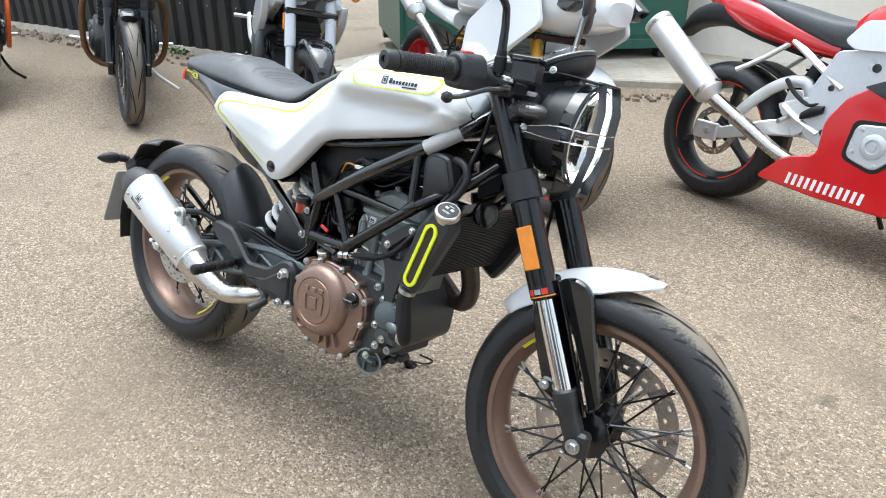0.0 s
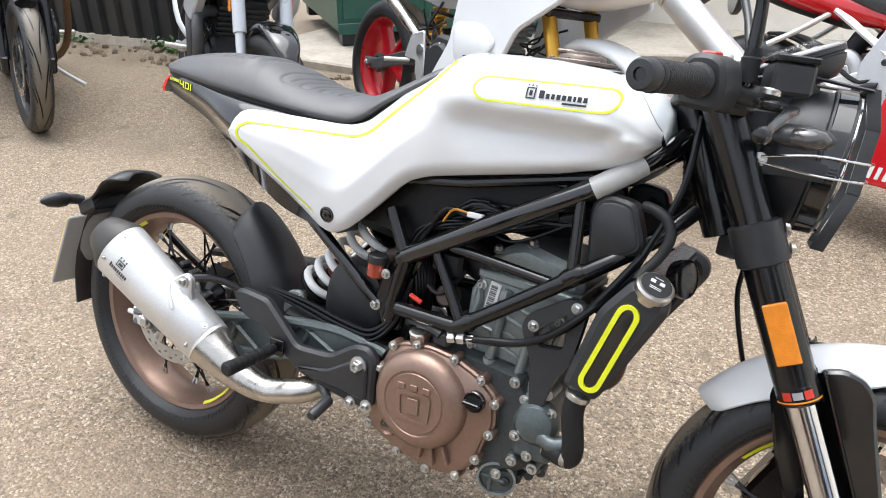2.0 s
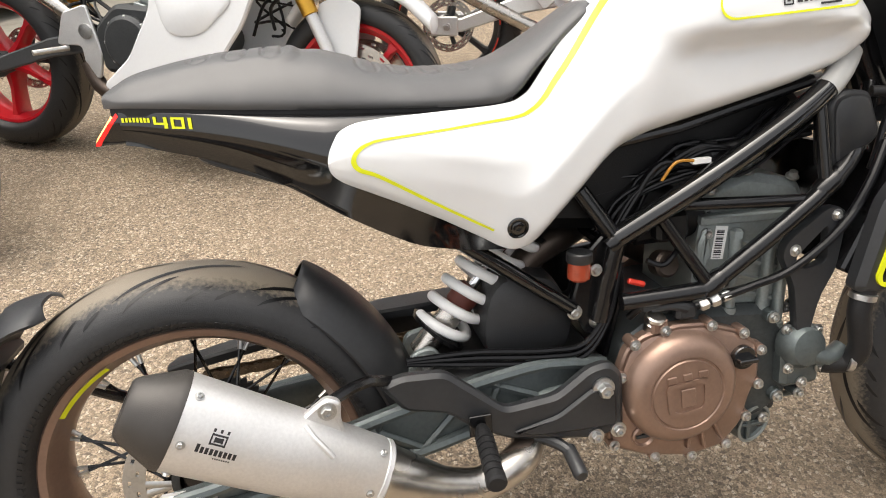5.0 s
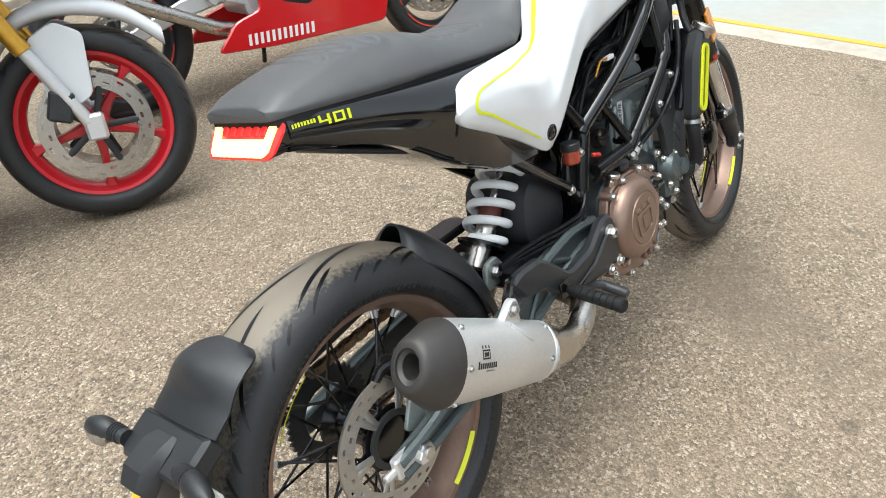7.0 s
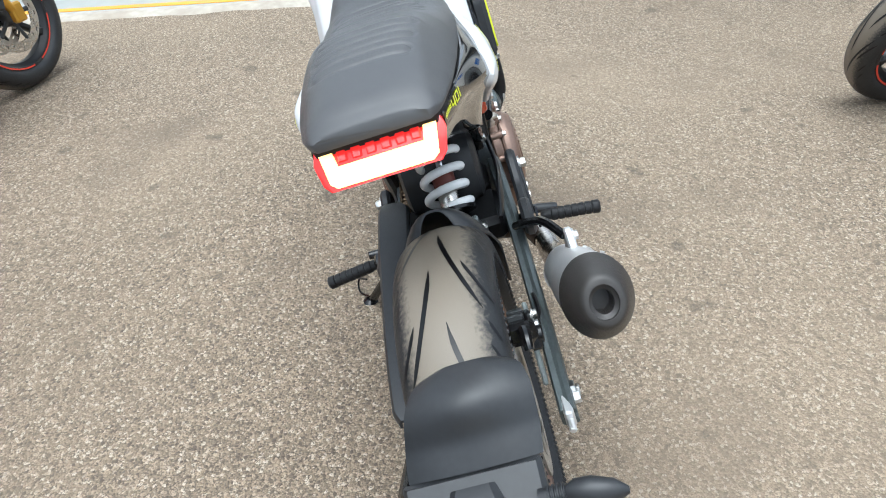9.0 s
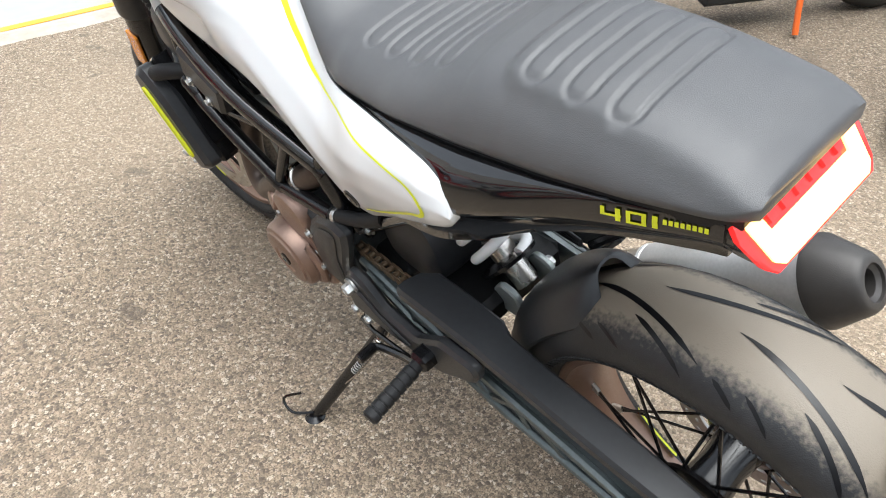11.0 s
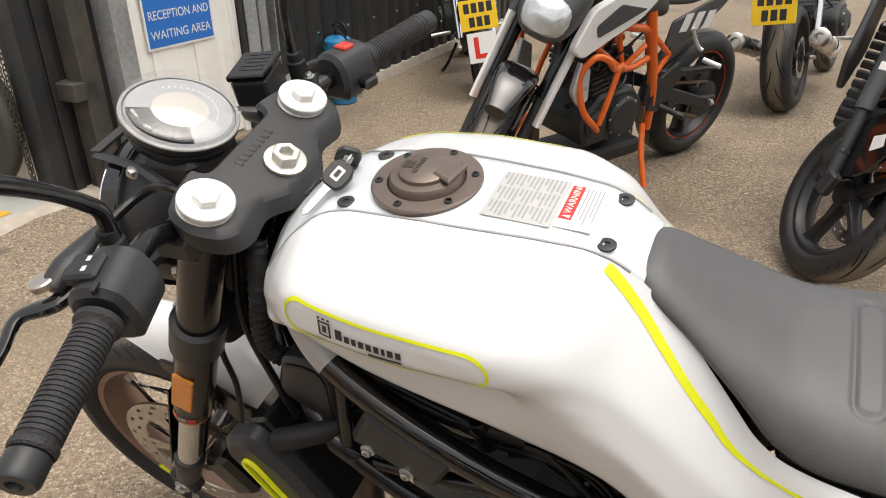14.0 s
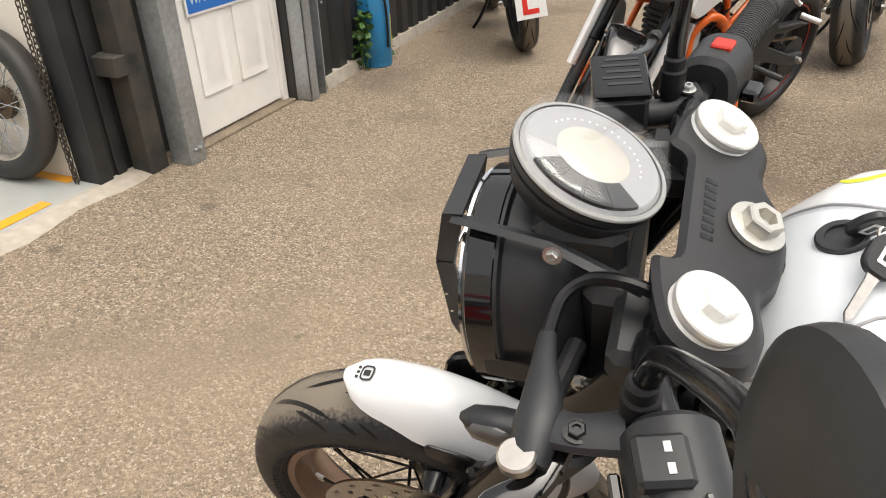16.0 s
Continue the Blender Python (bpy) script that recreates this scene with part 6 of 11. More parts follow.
g.grid([[(u, w, v) for u, v in r] for r, w in ((ring, y0), (ring, y1), (ringi, y1), (ringi, y0))], close_v=True)
g.part("embossed_ring", BRONZE, clutch)
g = Geo(EM)
g.box((-0.011, y1, -0.018), (0.011, y0, 0.010), 0.002)
for a in (-0.031, -0.007, 0.017):
    g.box((a, y1, 0.024), (a + 0.014, y0, 0.034), 0.001)
g.part("embossed_emblem", BRONZE, clutch)
for u, v in ((0.601, 0.400), (0.622, 0.448), (0.668, 0.463), (0.740, 0.460), (0.792, 0.440), (0.822, 0.408), (0.820, 0.352), (0.803, 0.300), (0.772, 0.258), (0.715, 0.248), (0.655, 0.258), (0.590, 0.290), (0.586, 0.338)):
    Geo().cyl((u, -0.112, v), (u, -0.139, v), 0.0085, 12).part("bolt_boss", BRONZE, clutch)
    Geo().bolt((u, -0.139, v), (0, -1, 0), 0.0055, 0.007).part("cover_bolt", ZINC, clutch)
g = Geo()
g.lathe((0.634, -0.136, 0.300), (0, -1, 0), [(0.018, 0), (0.018, 0.008), (0.0155, 0.010), (0.0125, 0.006)], 24)
sight = g.part("sight_rim", BRONZE, clutch)
Geo().lathe((0.634, -0.136, 0.300), (0, -1, 0), [(0.0125, 0.0055), (0.0005, 0.0062)], 20).part("sight_glass", STEEL, sight, "round oil sight glass")
Geo().box((0.6225, -0.1455, 0.2975), (0.6455, -0.1425, 0.3025), 0.001).part("sight_bar", DARKCAST, sight)
g = Geo()
g.lathe((0.789, -0.138, 0.404), (0, -1, 0), [(0.0185, 0), (0.0185, 0.009), (0.0170, 0.011), (0.0005, 0.011)], 26)
g.box((0.774, -0.162, 0.4005), (0.804, -0.148, 0.4075), 0.0025)
g.part("filler_plug", GLOSS, clutch, "black oil filler plug")
for u, v, d in ((0.705, 0.284, -0.1), (0.728, 0.280, 0.2), (0.752, 0.290, 0.45)):
    Geo().box((-0.0025, -0.150, -0.016), (0.0025, -0.136, 0.018), 0.001, Matrix.Translation((u, 0, v)) @ Matrix.Rotation(-d, 4, "Y")).part("cover_rib", BRONZE, clutch)
Geo().box((0.650, -0.135, 0.455), (0.676, -0.105, 0.480), 0.004).part("breather_lug", BRONZE, clutch)
# oil filter cover and water pump housing ahead of the clutch cover
g = Geo()
g.lathe((0.828, -0.080, 0.268), (0.25, -0.95, -0.1), [(0.034, -0.03), (0.034, 0.022), (0.032, 0.030), (0.029, 0.032), (0.027, 0.028), (0.0005, 0.028)], 28)
g.box((0.800, -0.116, 0.262), (0.852, -0.107, 0.268), 0.002), g.box((0.823, -0.116, 0.240), (0.829, -0.107, 0.290), 0.002)
g.part("oil_filter_cover", ARMCAST, crank, "dark round oil filter cover")
g = Geo()
g.lathe((0.892, -0.118, 0.400), (0.1, -1, 0.1), [(0.036, 0), (0.036, 0.02), (0.028, 0.032), (0.012, 0.036), (0.0005, 0.036)], 24)
g.box((0.86, -0.14, 0.335), (0.925, -0.095, 0.395), 0.008)
g.tube([(0.895, -0.135, 0.395), (0.925, -0.145, 0.38), (0.955, -0.14, 0.39)], 0.014, 12, smooth=3)
g.part("water_pump", ARMCAST, crank, "grey water pump housing")
g = Geo()
for u, v, w in ((0.868, 0.43, -0.13), (0.915, 0.425, -0.135), (0.865, 0.372, -0.142), (0.92, 0.365, -0.142), (0.84, 0.285, -0.128), (0.89, 0.345, -0.142)):
    g.bolt((u, w, v), (0, -1, 0), 0.006, 0.008)
g.parts("pump_bolt", ZINC, crank)
g = Geo()
g.box((0.85, -0.066, 0.298), (0.886, 0.09, 0.36), 0.012)
g.box((0.64, -0.085, 0.250), (0.80, 0.10, 0.285), 0.012), g.box((0.79, -0.075, 0.262), (0.86, 0.09, 0.30), 0.010)
for k in range(6):
    g.box((0.65 + 0.025 * k, -0.09, 0.246), (0.657 + 0.025 * k, 0.10, 0.290), 0.002)
g.parts("sump_casting", DARKCAST, crank, "ribbed dark sump")
for k in range(5):
    Geo().box((0.842, -0.108 + 0.002 * k, 0.300 + 0.026 * k), (0.905 - 0.004 * k, -0.098, 0.306 + 0.026 * k), 0.002).part("case_rib", ARMCAST, crank)
for x, z, r in ((0.862, 0.318, 0.011), (0.898, 0.318, 0.009), (0.846, 0.452, 0.010), (0.902, 0.450, 0.010)):
    Geo().cyl((x, -0.085, z), (x, -0.128, z), r, 14).part("case_boss", ARMCAST, crank)
    Geo().bolt((x, -0.128, z), (0, -1, 0), 0.006, 0.008).part("case_bolt", ZINC, crank)
for k in range(4):
    Geo().cyl((0.845 + 0.016 * k, -0.078 + 0.012 * k, 0.262 + 0.007 * k), (0.850 + 0.016 * k, -0.110 + 0.012 * k, 0.262 + 0.007 * k), 0.0085, 12).part("sump_boss", DARKCAST, crank)
Geo().lathe((0.836, -0.111, 0.2645), (0.25, -0.95, -0.1), [(0.033, -0.001), (0.034, 0.002), (0.030, 0.003), (0.029, 0.0)], 30, hollow=True).part("filter_rim", GREYCAST, crank)
# left stator cover and clutch-side lower cover
g = Geo()
g.lathe((0.789, 0.118, 0.330), (0, 1, 0), [(0.080, 0), (0.080, 0.012), (0.072, 0.014), (0.070, 0.040), (0.066, 0.048), (0.058, 0.0505), (0.056, 0.054), (0.030, 0.057), (0.026, 0.054), (0.0005, 0.054)], 48)
g.plate(rounded([(0.825, 0.400), (0.760, 0.425), (0.700, 0.395), (0.684, 0.330), (0.705, 0.272), (0.770, 0.246), (0.83, 0.262)], 0.02), xz, 0.105, 0.136, 0.006)
g.plate(rounded([(0.735, 0.385), (0.700, 0.340), (0.712, 0.285), (0.745, 0.270)], 0.015), xz, 0.134, 0.150, 0.006)
stator = g.part("stator_cover", BRONZE, crank, "bronze stator cover")
g = Geo()
g.lathe((0.748, 0.105, 0.440), (0, 1, 0), [(0.052, 0), (0.050, 0.028), (0.045, 0.036), (0.030, 0.039), (0.0005, 0.039)], 36)
g.lathe((0.812, 0.10, 0.425), (0.25, 1, 0.25), [(0.020, 0), (0.020, 0.034), (0.017, 0.040), (0.0005, 0.041)], 20)
g.part("starter_gear_cover", BRONZE, stator, "small bronze gear cover")
g = Geo()
g.lathe((0.789, 0.171, 0.330), (0, 1, 0), [(0.014, 0), (0.014, 0.004), (0.012, 0.005), (0.006, 0.005), (0.005, 0.001)], 20)
g.part("inspection_plug", GLOSS, stator)
for k in range(8):
    a = radians(20 + 45 * k)
    u, v = 0.789 + 0.079 * math.cos(a), 0.330 + 0.079 * math.sin(a)
    o = Geo().cyl((u, 0.108, v), (u, 0.130, v), 0.0085, 10)
    o.part("bolt_boss", BRONZE, stator)
    Geo().bolt((u, 0.130, v), (0, 1, 0), 0.0052, 0.007).part("cover_bolt", ZINC, stator)
# sprocket cover
g = Geo()
g.plate(rounded([(0.708, 0.412), (0.688, 0.455), (0.644, 0.496), (0.596, 0.512), (0.560, 0.502), (0.574, 0.462), (0.608, 0.398), (0.612, 0.340), (0.640, 0.312), (0.712, 0.318)], 0.010), xz, 0.112, 0.138, 0.008)
cover = g.part("sprocket_cover", PLASTIC, crank, "black sprocket cover")
Geo().plate(rounded([(0.690, 0.400), (0.676, 0.440), (0.642, 0.476), (0.602, 0.490), (0.590, 0.482), (0.622, 0.410), (0.626, 0.352), (0.660, 0.334), (0.696, 0.338)], 0.012), xz, 0.136, 0.1425, 0.005).part("cover_panel", PLASTIC, cover)
g = Geo()
for u, v in ((0.697, 0.428), (0.700, 0.340)):
    g.bolt((u, 0.138, v), (0, 1, 0), 0.006, 0.007)
g.parts("sprocket_cover_bolt", ZINC, crank)

# intake, throttle and wiring under the tank
g = Geo()
g.plate(rounded([(0.46, 0.62), (0.50, 0.76), (0.88, 0.80), (0.93, 0.74), (0.90, 0.69), (0.70, 0.66), (0.62, 0.60)], 0.03), xz, -0.075, 0.075, 0.02)
airbox = g.part("airbox", INNER, moto, "black airbox under the tank")
for y in (-0.0775, 0.0775):
    Geo().tube([(0.50, y, 0.745), (0.62, y, 0.752), (0.78, y, 0.768), (0.90, y, 0.782)], 0.0045, 8).part("airbox_seam", BLACK, airbox)
    for x, z in ((0.62, 0.742), (0.74, 0.752), (0.85, 0.764)):
        Geo().box((x - 0.012, y - 0.006, z), (x + 0.012, y + 0.006, z + 0.022), 0.003).part("airbox_clip", BLACK, airbox)
    sgn = 1 if y > 0 else -1
    Geo().tube([(0.70, y + sgn * 0.012, 0.700), (0.80, y + sgn * 0.016, 0.708), (0.86, y + sgn * 0.012, 0.720)], 0.010, 12, smooth=3).part("fuel_rail", INNER, airbox, "dark fuel rail")
    Geo().cyl((0.745, y + sgn * 0.014, 0.672), (0.752, y + sgn * 0.016, 0.720), 0.012, 14).part("injector", INNER, airbox)
    Geo().cyl((0.748, y + sgn * 0.020, 0.702), (0.760, y + sgn * 0.020, 0.706), 0.008, 10).part("injector_plug", DARKCAST, airbox)
g = Geo()
g.cyl((0.66, -0.055, 0.645), (0.75, -0.055, 0.60), 0.032, 20)
g.cyl((0.66, 0.02, 0.645), (0.75, 0.02, 0.60), 0.032, 20)
g.box((0.64, -0.085, 0.575), (0.70, 0.05, 0.64), 0.01)
g.part("throttle_body", INNER, airbox)
for s in (1, -1):
    g = Geo()
    hc = [(0.922, 0.661), (0.912, 0.751), (0.920, 0.769), (0.942, 0.775), (0.976, 0.770), (0.998, 0.712), (0.991, 0.698)]
    mx, mz = 0.955, 0.722
    g.plate(rounded(hc, 0.012), xz, s * 0.085, s * 0.124, 0.005)
    head_cover = g.part("head_side_cover", PLASTIC, moto, "matt black side cover near the steering head")
    Geo().plate(rounded([(mx + (u - mx) * 0.80, mz + (v - mz) * 0.84) for u, v in hc], 0.012), xz, s * 0.123, s * 0.1280, 0.004).part("cover_face", PLASTIC, head_cover)
rng = random.Random(4)
for k in range(26):
    s = -1 if k < 17 else 1
    a = Vector((0.592 + 0.04 * rng.random(), s * (0.062 + 0.04 * rng.random()), 0.585 + 0.05 * rng.random()))
    b = Vector((0.67 + 0.07 * rng.random(), s * (0.080 + 0.026 * rng.random()), 0.675 + 0.04 * rng.random()))
    c = Vector((0.84 + 0.09 * rng.random(), s * (0.076 + 0.022 * rng.random()), 0.715 + 0.05 * rng.random()))
    Geo().tube([a, a + Vector((0.02 + 0.02 * rng.random(), 0, 0.05)), b, b + Vector((0.07, 0, 0.012 - 0.02 * rng.random())), c], 0.0024 + 0.0026 * rng.random(), 8, smooth=6).part("wiring_cable", CABLE, moto)
Geo().tube([(0.672, -0.112, 0.676), (0.690, -0.116, 0.700), (0.716, -0.116, 0.700)], 0.0022, 7, smooth=5).part("yellow_wire", mat("ochre_wire", (0.45, 0.20, 0.02), 0.4), moto, "ochre wire")
Geo().tube([(0.655, -0.104, 0.560), (0.680, -0.108, 0.552), (0.705, -0.104, 0.575), (0.718, -0.098, 0.600)], 0.0042, 8, smooth=5).part("vacuum_hose", CABLE, moto)
Geo().lathe((0.690, -0.098, 0.548), (0.1, -1, 0.2), [(0.020, -0.02), (0.020, 0.0), (0.016, 0.004), (0.0005, 0.004)], 18).part("engine_sensor", HEADER, moto, "brownish engine sensor")
Geo().box((0.668, -0.112, 0.585), (0.716, -0.085, 0.628), 0.006).part("sensor_plug", INNER, moto, "black sensor plug")
Geo().box((0.715, -0.118, 0.694), (0.742, -0.108, 0.702), 0.001).part("wire_connector", PAPER, moto, "white wire connector")
Geo().cyl((0.625, -0.108, 0.535), (0.650, -0.108, 0.526), 0.0045, 8).part("red_wire_sleeve", RED, moto, "red wire sleeve")
Geo().tube([(0.63, -0.10, 0.475), (0.66, -0.118, 0.500), (0.78, -0.125, 0.502), (0.87, -0.14, 0.535), (0.94, -0.15, 0.60), (1.0, -0.13, 0.68)], 0.0060, 9, smooth=6).part("clutch_cable", CABLE, moto, "black clutch cable")
g = Geo()
g.cyl((0.715, -0.124, 0.502), (0.745, -0.126, 0.503), 0.0085, 8)
g.part("cable_adjuster", ZINC, moto)
for dz in (0.0, 0.010, 0.019):
    Geo().tube([(0.30, -0.095, 0.452 + dz * 0.3), (0.40, -0.105, 0.440 + dz), (0.50, -0.110, 0.428 + dz), (0.56, -0.108, 0.430 + dz), (0.60, -0.100, 0.48 + dz), (0.62, -0.095, 0.56)], 0.0042, 8, smooth=5).part("brake_hose", CABLE, moto)
for k in range(7):
    Geo().tube([(0.598, -0.07 + 0.012 * k, 0.60), (0.625, -0.085 + 0.01 * k, 0.53), (0.612, -0.075 + 0.01 * k, 0.44), (0.60, -0.06, 0.36)], 0.0038, 7, smooth=5).part("wiring_cable", CABLE, moto)
# rear brake reservoir
g = Geo()
g.lathe((0.551, -0.108, 0.548), (0.05, 0, 1), [(0.014, 0), (0.0165, 0.003), (0.0165, 0.026)], 22)
rb = g.part("rear_brake_reservoir", FLUID, moto, "brake reservoir with reddish fluid")
g = Geo()
g.lathe((0.5523, -0.108, 0.574), (0.05, 0, 1), [(0.0175, 0), (0.0185, 0.002), (0.0185, 0.013), (0.017, 0.015)], 22)
g.part("reservoir_cap", PLASTIC, rb, "black cap")
g = Geo()
g.bolt((0.575, -0.112, 0.560), (0, -1, 0), 0.006, 0.008)
g.parts("reservoir_bolt", ZINC, rb)

# left control box
g = Geo()
m = Matrix.Translation((0.828, 0.128, 0.690)) @ Matrix.Rotation(radians(-28), 4, "Y")
g.box((-0.055, -0.02, -0.030), (0.055, 0.020, 0.034), 0.006, m)
ecu = g.part("control_box", PLASTIC, moto, "black electronic control box")
g = Geo()
g.bolt(m @ Vector((-0.02, 0.02, -0.024)), (0, 1, 0), 0.006, 0.007), g.bolt(m @ Vector((0.03, 0.02, -0.026)), (0, 1, 0), 0.006, 0.007)
g.parts("box_bolt", ZINC, ecu)

# -- radiator --
RD = Matrix.Translation((0.985, 0, 0.590)) @ Matrix.Rotation(radians(26), 4, "Y")
g = Geo(RD)
g.box((-0.020, -0.155, -0.085), (0.014, 0.155, 0.092), 0.004)
rad = g.part("radiator_core", BLACK, moto, "black radiator")
g = Geo(RD)
for k in range(34):
    z = -0.080 + 0.005 * k
    g.box((0.0145, -0.145, z), (0.0185, 0.145, z + 0.0022), 0.0003)
g.parts("radiator_fin", DARKCAST, rad)
RDC = RD
for s in (1, -1):
    RD = Matrix.Translation((0.008, 0, -0.018)) @ RDC if s > 0 else Matrix.Translation((0.988, 0, 0.575)) @ Matrix.Rotation(radians(17), 4, "Y")
    side = [(-0.042, -0.102), (0.020, -0.108), (0.030, -0.050), (0.040, 0.085), (0.020, 0.105), (-0.025, 0.102), (-0.045, 0.04)] if s > 0 else [(-0.030, -0.090), (0.022, -0.086), (0.032, -0.03), (0.048, 0.085), (0.036, 0.105), (-0.014, 0.104), (-0.036, 0.04)]
    g = Geo(RD)
    g.plate(rounded(side, 0.014), lambda u, v, w: (u, w, v), s * 0.148, s * 0.186, 0.010)
    sh = g.part("radiator_shroud", PLASTIC, rad, "black radiator side shroud")
    g = Geo(RD)
    st = [(v * (0.7 if s > 0 else 1), u) for u, v in stadium(-0.056, 0.056, 0.0165, 12)]
    si = [(u * 0.58, v * 0.925) for u, v in st]
    dx = 0.004
    g.grid([[(u + dx, s * w, v) for u, v in r] for r, w in ((st, 0.1855), (st, 0.1905), (si, 0.1905), (si, 0.184))], close_v=True)
    g.part("yellow_trim_ring", YELLOW, sh, "acid yellow oval trim ring")
    g = Geo(RD)
    g.plate([(u * 0.55 + dx, v * 0.92) for u, v in st], lambda u, v, w: (u, w, v), s * 0.180, s * 0.1866, 0.001)
    g.part("trim_insert", GLOSS, sh)
    # bracket to the frame
    g = Geo()
    if s < 0:
        outer_b = [(0.843, 0.553), (0.851, 0.573), (0.915, 0.618), (0.942, 0.610), (0.942, 0.586), (0.933, 0.521), (0.908, 0.474), (0.902, 0.412), (0.880, 0.410), (0.867, 0.501)]
        inner_b = [(0.866, 0.546), (0.914, 0.590), (0.915, 0.534), (0.880, 0.528)]

        def polar(poly, c, n=48):
            """The outline met by n rays from c."""
            res = []
            for i in range(n):
                d = (math.cos(2 * math.pi * i / n), math.sin(2 * math.pi * i / n))
                far = 0
                for (ax_, az_), (bx_, bz_) in zip(poly, poly[1:] + poly[:1]):
                    ex, ez = bx_ - ax_, bz_ - az_
                    det = d[0] * -ez + d[1] * ex
                    if abs(det) > 1e-12:
                        t = ((ax_ - c[0]) * -ez + (az_ - c[1]) * ex) / det
                        k = (d[0] * (az_ - c[1]) - d[1] * (ax_ - c[0])) / det
                        if t > 0 and -1e-9 <= k <= 1 + 1e-9:
                            far = max(far, t)
                res.append((c[0] + d[0] * far, c[1] + d[1] * far))
            return res

        bc = (0.896, 0.550)
        po, pi_ = polar(rounded(outer_b, 0.010), bc), polar(rounded(inner_b, 0.008), bc)
        po2, pi2 = [(bc[0] + (u - bc[0]) * 0.975, bc[1] + (v - bc[1]) * 0.975) for u, v in po], [(bc[0] + (u - bc[0]) * 1.08, bc[1] + (v - bc[1]) * 1.08) for u, v in pi_]
        g.grid([[(u, w, v) for u, v in r_] for r_, w in ((po, -0.126), (po, -0.138), (po2, -0.141), (pi2, -0.141), (pi_, -0.138), (pi_, -0.126))], close_u=True, close_v=True)
        br = g.part("engine_bracket", PLASTIC, moto, "black engine bracket with a window")
        g = Geo()
        for u, v in ((0.864, 0.558), (0.926, 0.603), (0.893, 0.418)):
            g.bolt((u, -0.140, v), (0, -1, 0), 0.006, 0.007)
        g.parts("bracket_bolt", ZINC, br)
        g = Geo(RD)
        capm = Matrix.Translation((0.014, -0.170, 0.090)) @ Vector((0.05, -0.42, 0.90)).to_track_quat("Z", "Y").to_matrix().to_4x4()
        g.m = RD @ capm
        g.lathe((0, 0, 0), (0, 0, 1), [(0.020, 0), (0.020, 0.010), (0.026, 0.012), (0.0265, 0.022), (0.024, 0.025), (0.0005, 0.0255)], 28)
        rc = g.part("radiator_cap", STEEL, rad, "silver radiator cap with printed symbols")
        g = Geo(RD)
        g.m = RD @ capm
        g.lathe((0, 0, 0.0252), (0, 0, 1), [(0.0215, 0), (0.0215, 0.0006), (0.0005, 0.0007)], 28)
        g.part("cap_label", INK, rc, "black printed cap label")
        g = Geo(RD @ capm)
        for u, v, a, b in ((-0.010, 0.002, 0.007, 0.006), (0.003, 0.002, 0.007, 0.006), (-0.008, -0.006, 0.016, 0.0012), (-0.008, -0.009, 0.016, 0.0012), (-0.006, 0.012, 0.012, 0.0012)):
            g.box((u, v, 0.0258), (u + a, v + b, 0.0262), 0.0001)
        g.part("cap_symbol", PAPER, rc)
    else:
        g.tube([(0.985, 0.165, 0.665), (0.95, 0.15, 0.672), (0.90, 0.10, 0.66)], 0.014, 12, smooth=4)
        g.part("top_hose", RUBBER, moto, "black coolant hose")
g = Geo()
g.tube([(0.965, -0.165, 0.500), (0.955, -0.168, 0.46), (0.965, -0.165, 0.40), (0.955, -0.150, 0.372), (0.92, -0.140, 0.372)], 0.0165, 14, smooth=5)
hose = g.part("coolant_hose", RUBBER, moto, "black ribbed coolant hose with clamps")
g = Geo()
g.lathe((0.9585, -0.1675, 0.485), (0.2, 0, 1), [(0.0175, -0.005), (0.019, -0.004), (0.019, 0.004), (0.0175, 0.005)], 18)
g.lathe((0.958, -0.1545, 0.378), (-0.7, 0.2, 0.1), [(0.0175, -0.005), (0.019, -0.004), (0.019, 0.004), (0.0175, 0.005)], 18)
g.parts("hose_clamp", ZINC, hose)
# corrugated loom and lines at the steering head, left side
prof = []
path = spline([(1.005, 0.070, 0.89), (0.998, 0.098, 0.84), (1.005, 0.108, 0.79), (1.005, 0.105, 0.750), (0.985, 0.098, 0.738), (0.950, 0.090, 0.748)], 10)
Geo().tube(path, [0.0125 if i % 2 else 0.0105 for i in range(len(path))], 12).part("corrugated_loom", RUBBER, moto, "black corrugated wiring sleeve")
Geo().tube([(1.048, 0.092, 0.954), (1.074, 0.093, 0.963), (1.100, 0.092, 0.957), (1.116, 0.108, 0.950), (1.117, 0.142, 0.947)], 0.0052, 9, smooth=6).part("clutch_cable", CABLE, moto)
for s in (1, -1):
    Geo().tube([(1.03, s * 0.07, 0.90), (1.03, s * 0.105, 0.80), (1.00, s * 0.12, 0.70), (0.985, s * 0.125, 0.66)], 0.005, 8, smooth=6).part("control_cable", CABLE, moto)
    if s > 0:
        Geo().tube([(1.10, s * 0.06, 0.78), (1.12, s * 0.085, 0.70), (1.12, s * 0.09, 0.62), (1.16, s * 0.088, 0.50), (1.21, s * 0.08, 0.42)], 0.0042, 8, smooth=6).part("brake_hose", CABLE, moto)
Geo().tube([(0.985, -0.112, 0.768), (1.004, -0.118, 0.766), (1.023, -0.124, 0.755), (1.032, -0.130, 0.734), (1.024, -0.138, 0.706), (1.010, -0.150, 0.684), (1.006, -0.160, 0.672)], 0.0078, 12, smooth=6).part("coolant_pipe", RUBBER, moto, "black bent coolant hose")
g = Geo()
g.lathe((1.052, -0.068, 0.668), (0.85, -0.4, 0.2), [(0.008, -0.02), (0.026, -0.012), (0.029, 0.0), (0.029, 0.007), (0.024, 0.010), (0.010, 0.010)], 28)
g.part("horn", BLACK, moto, "round black horn")

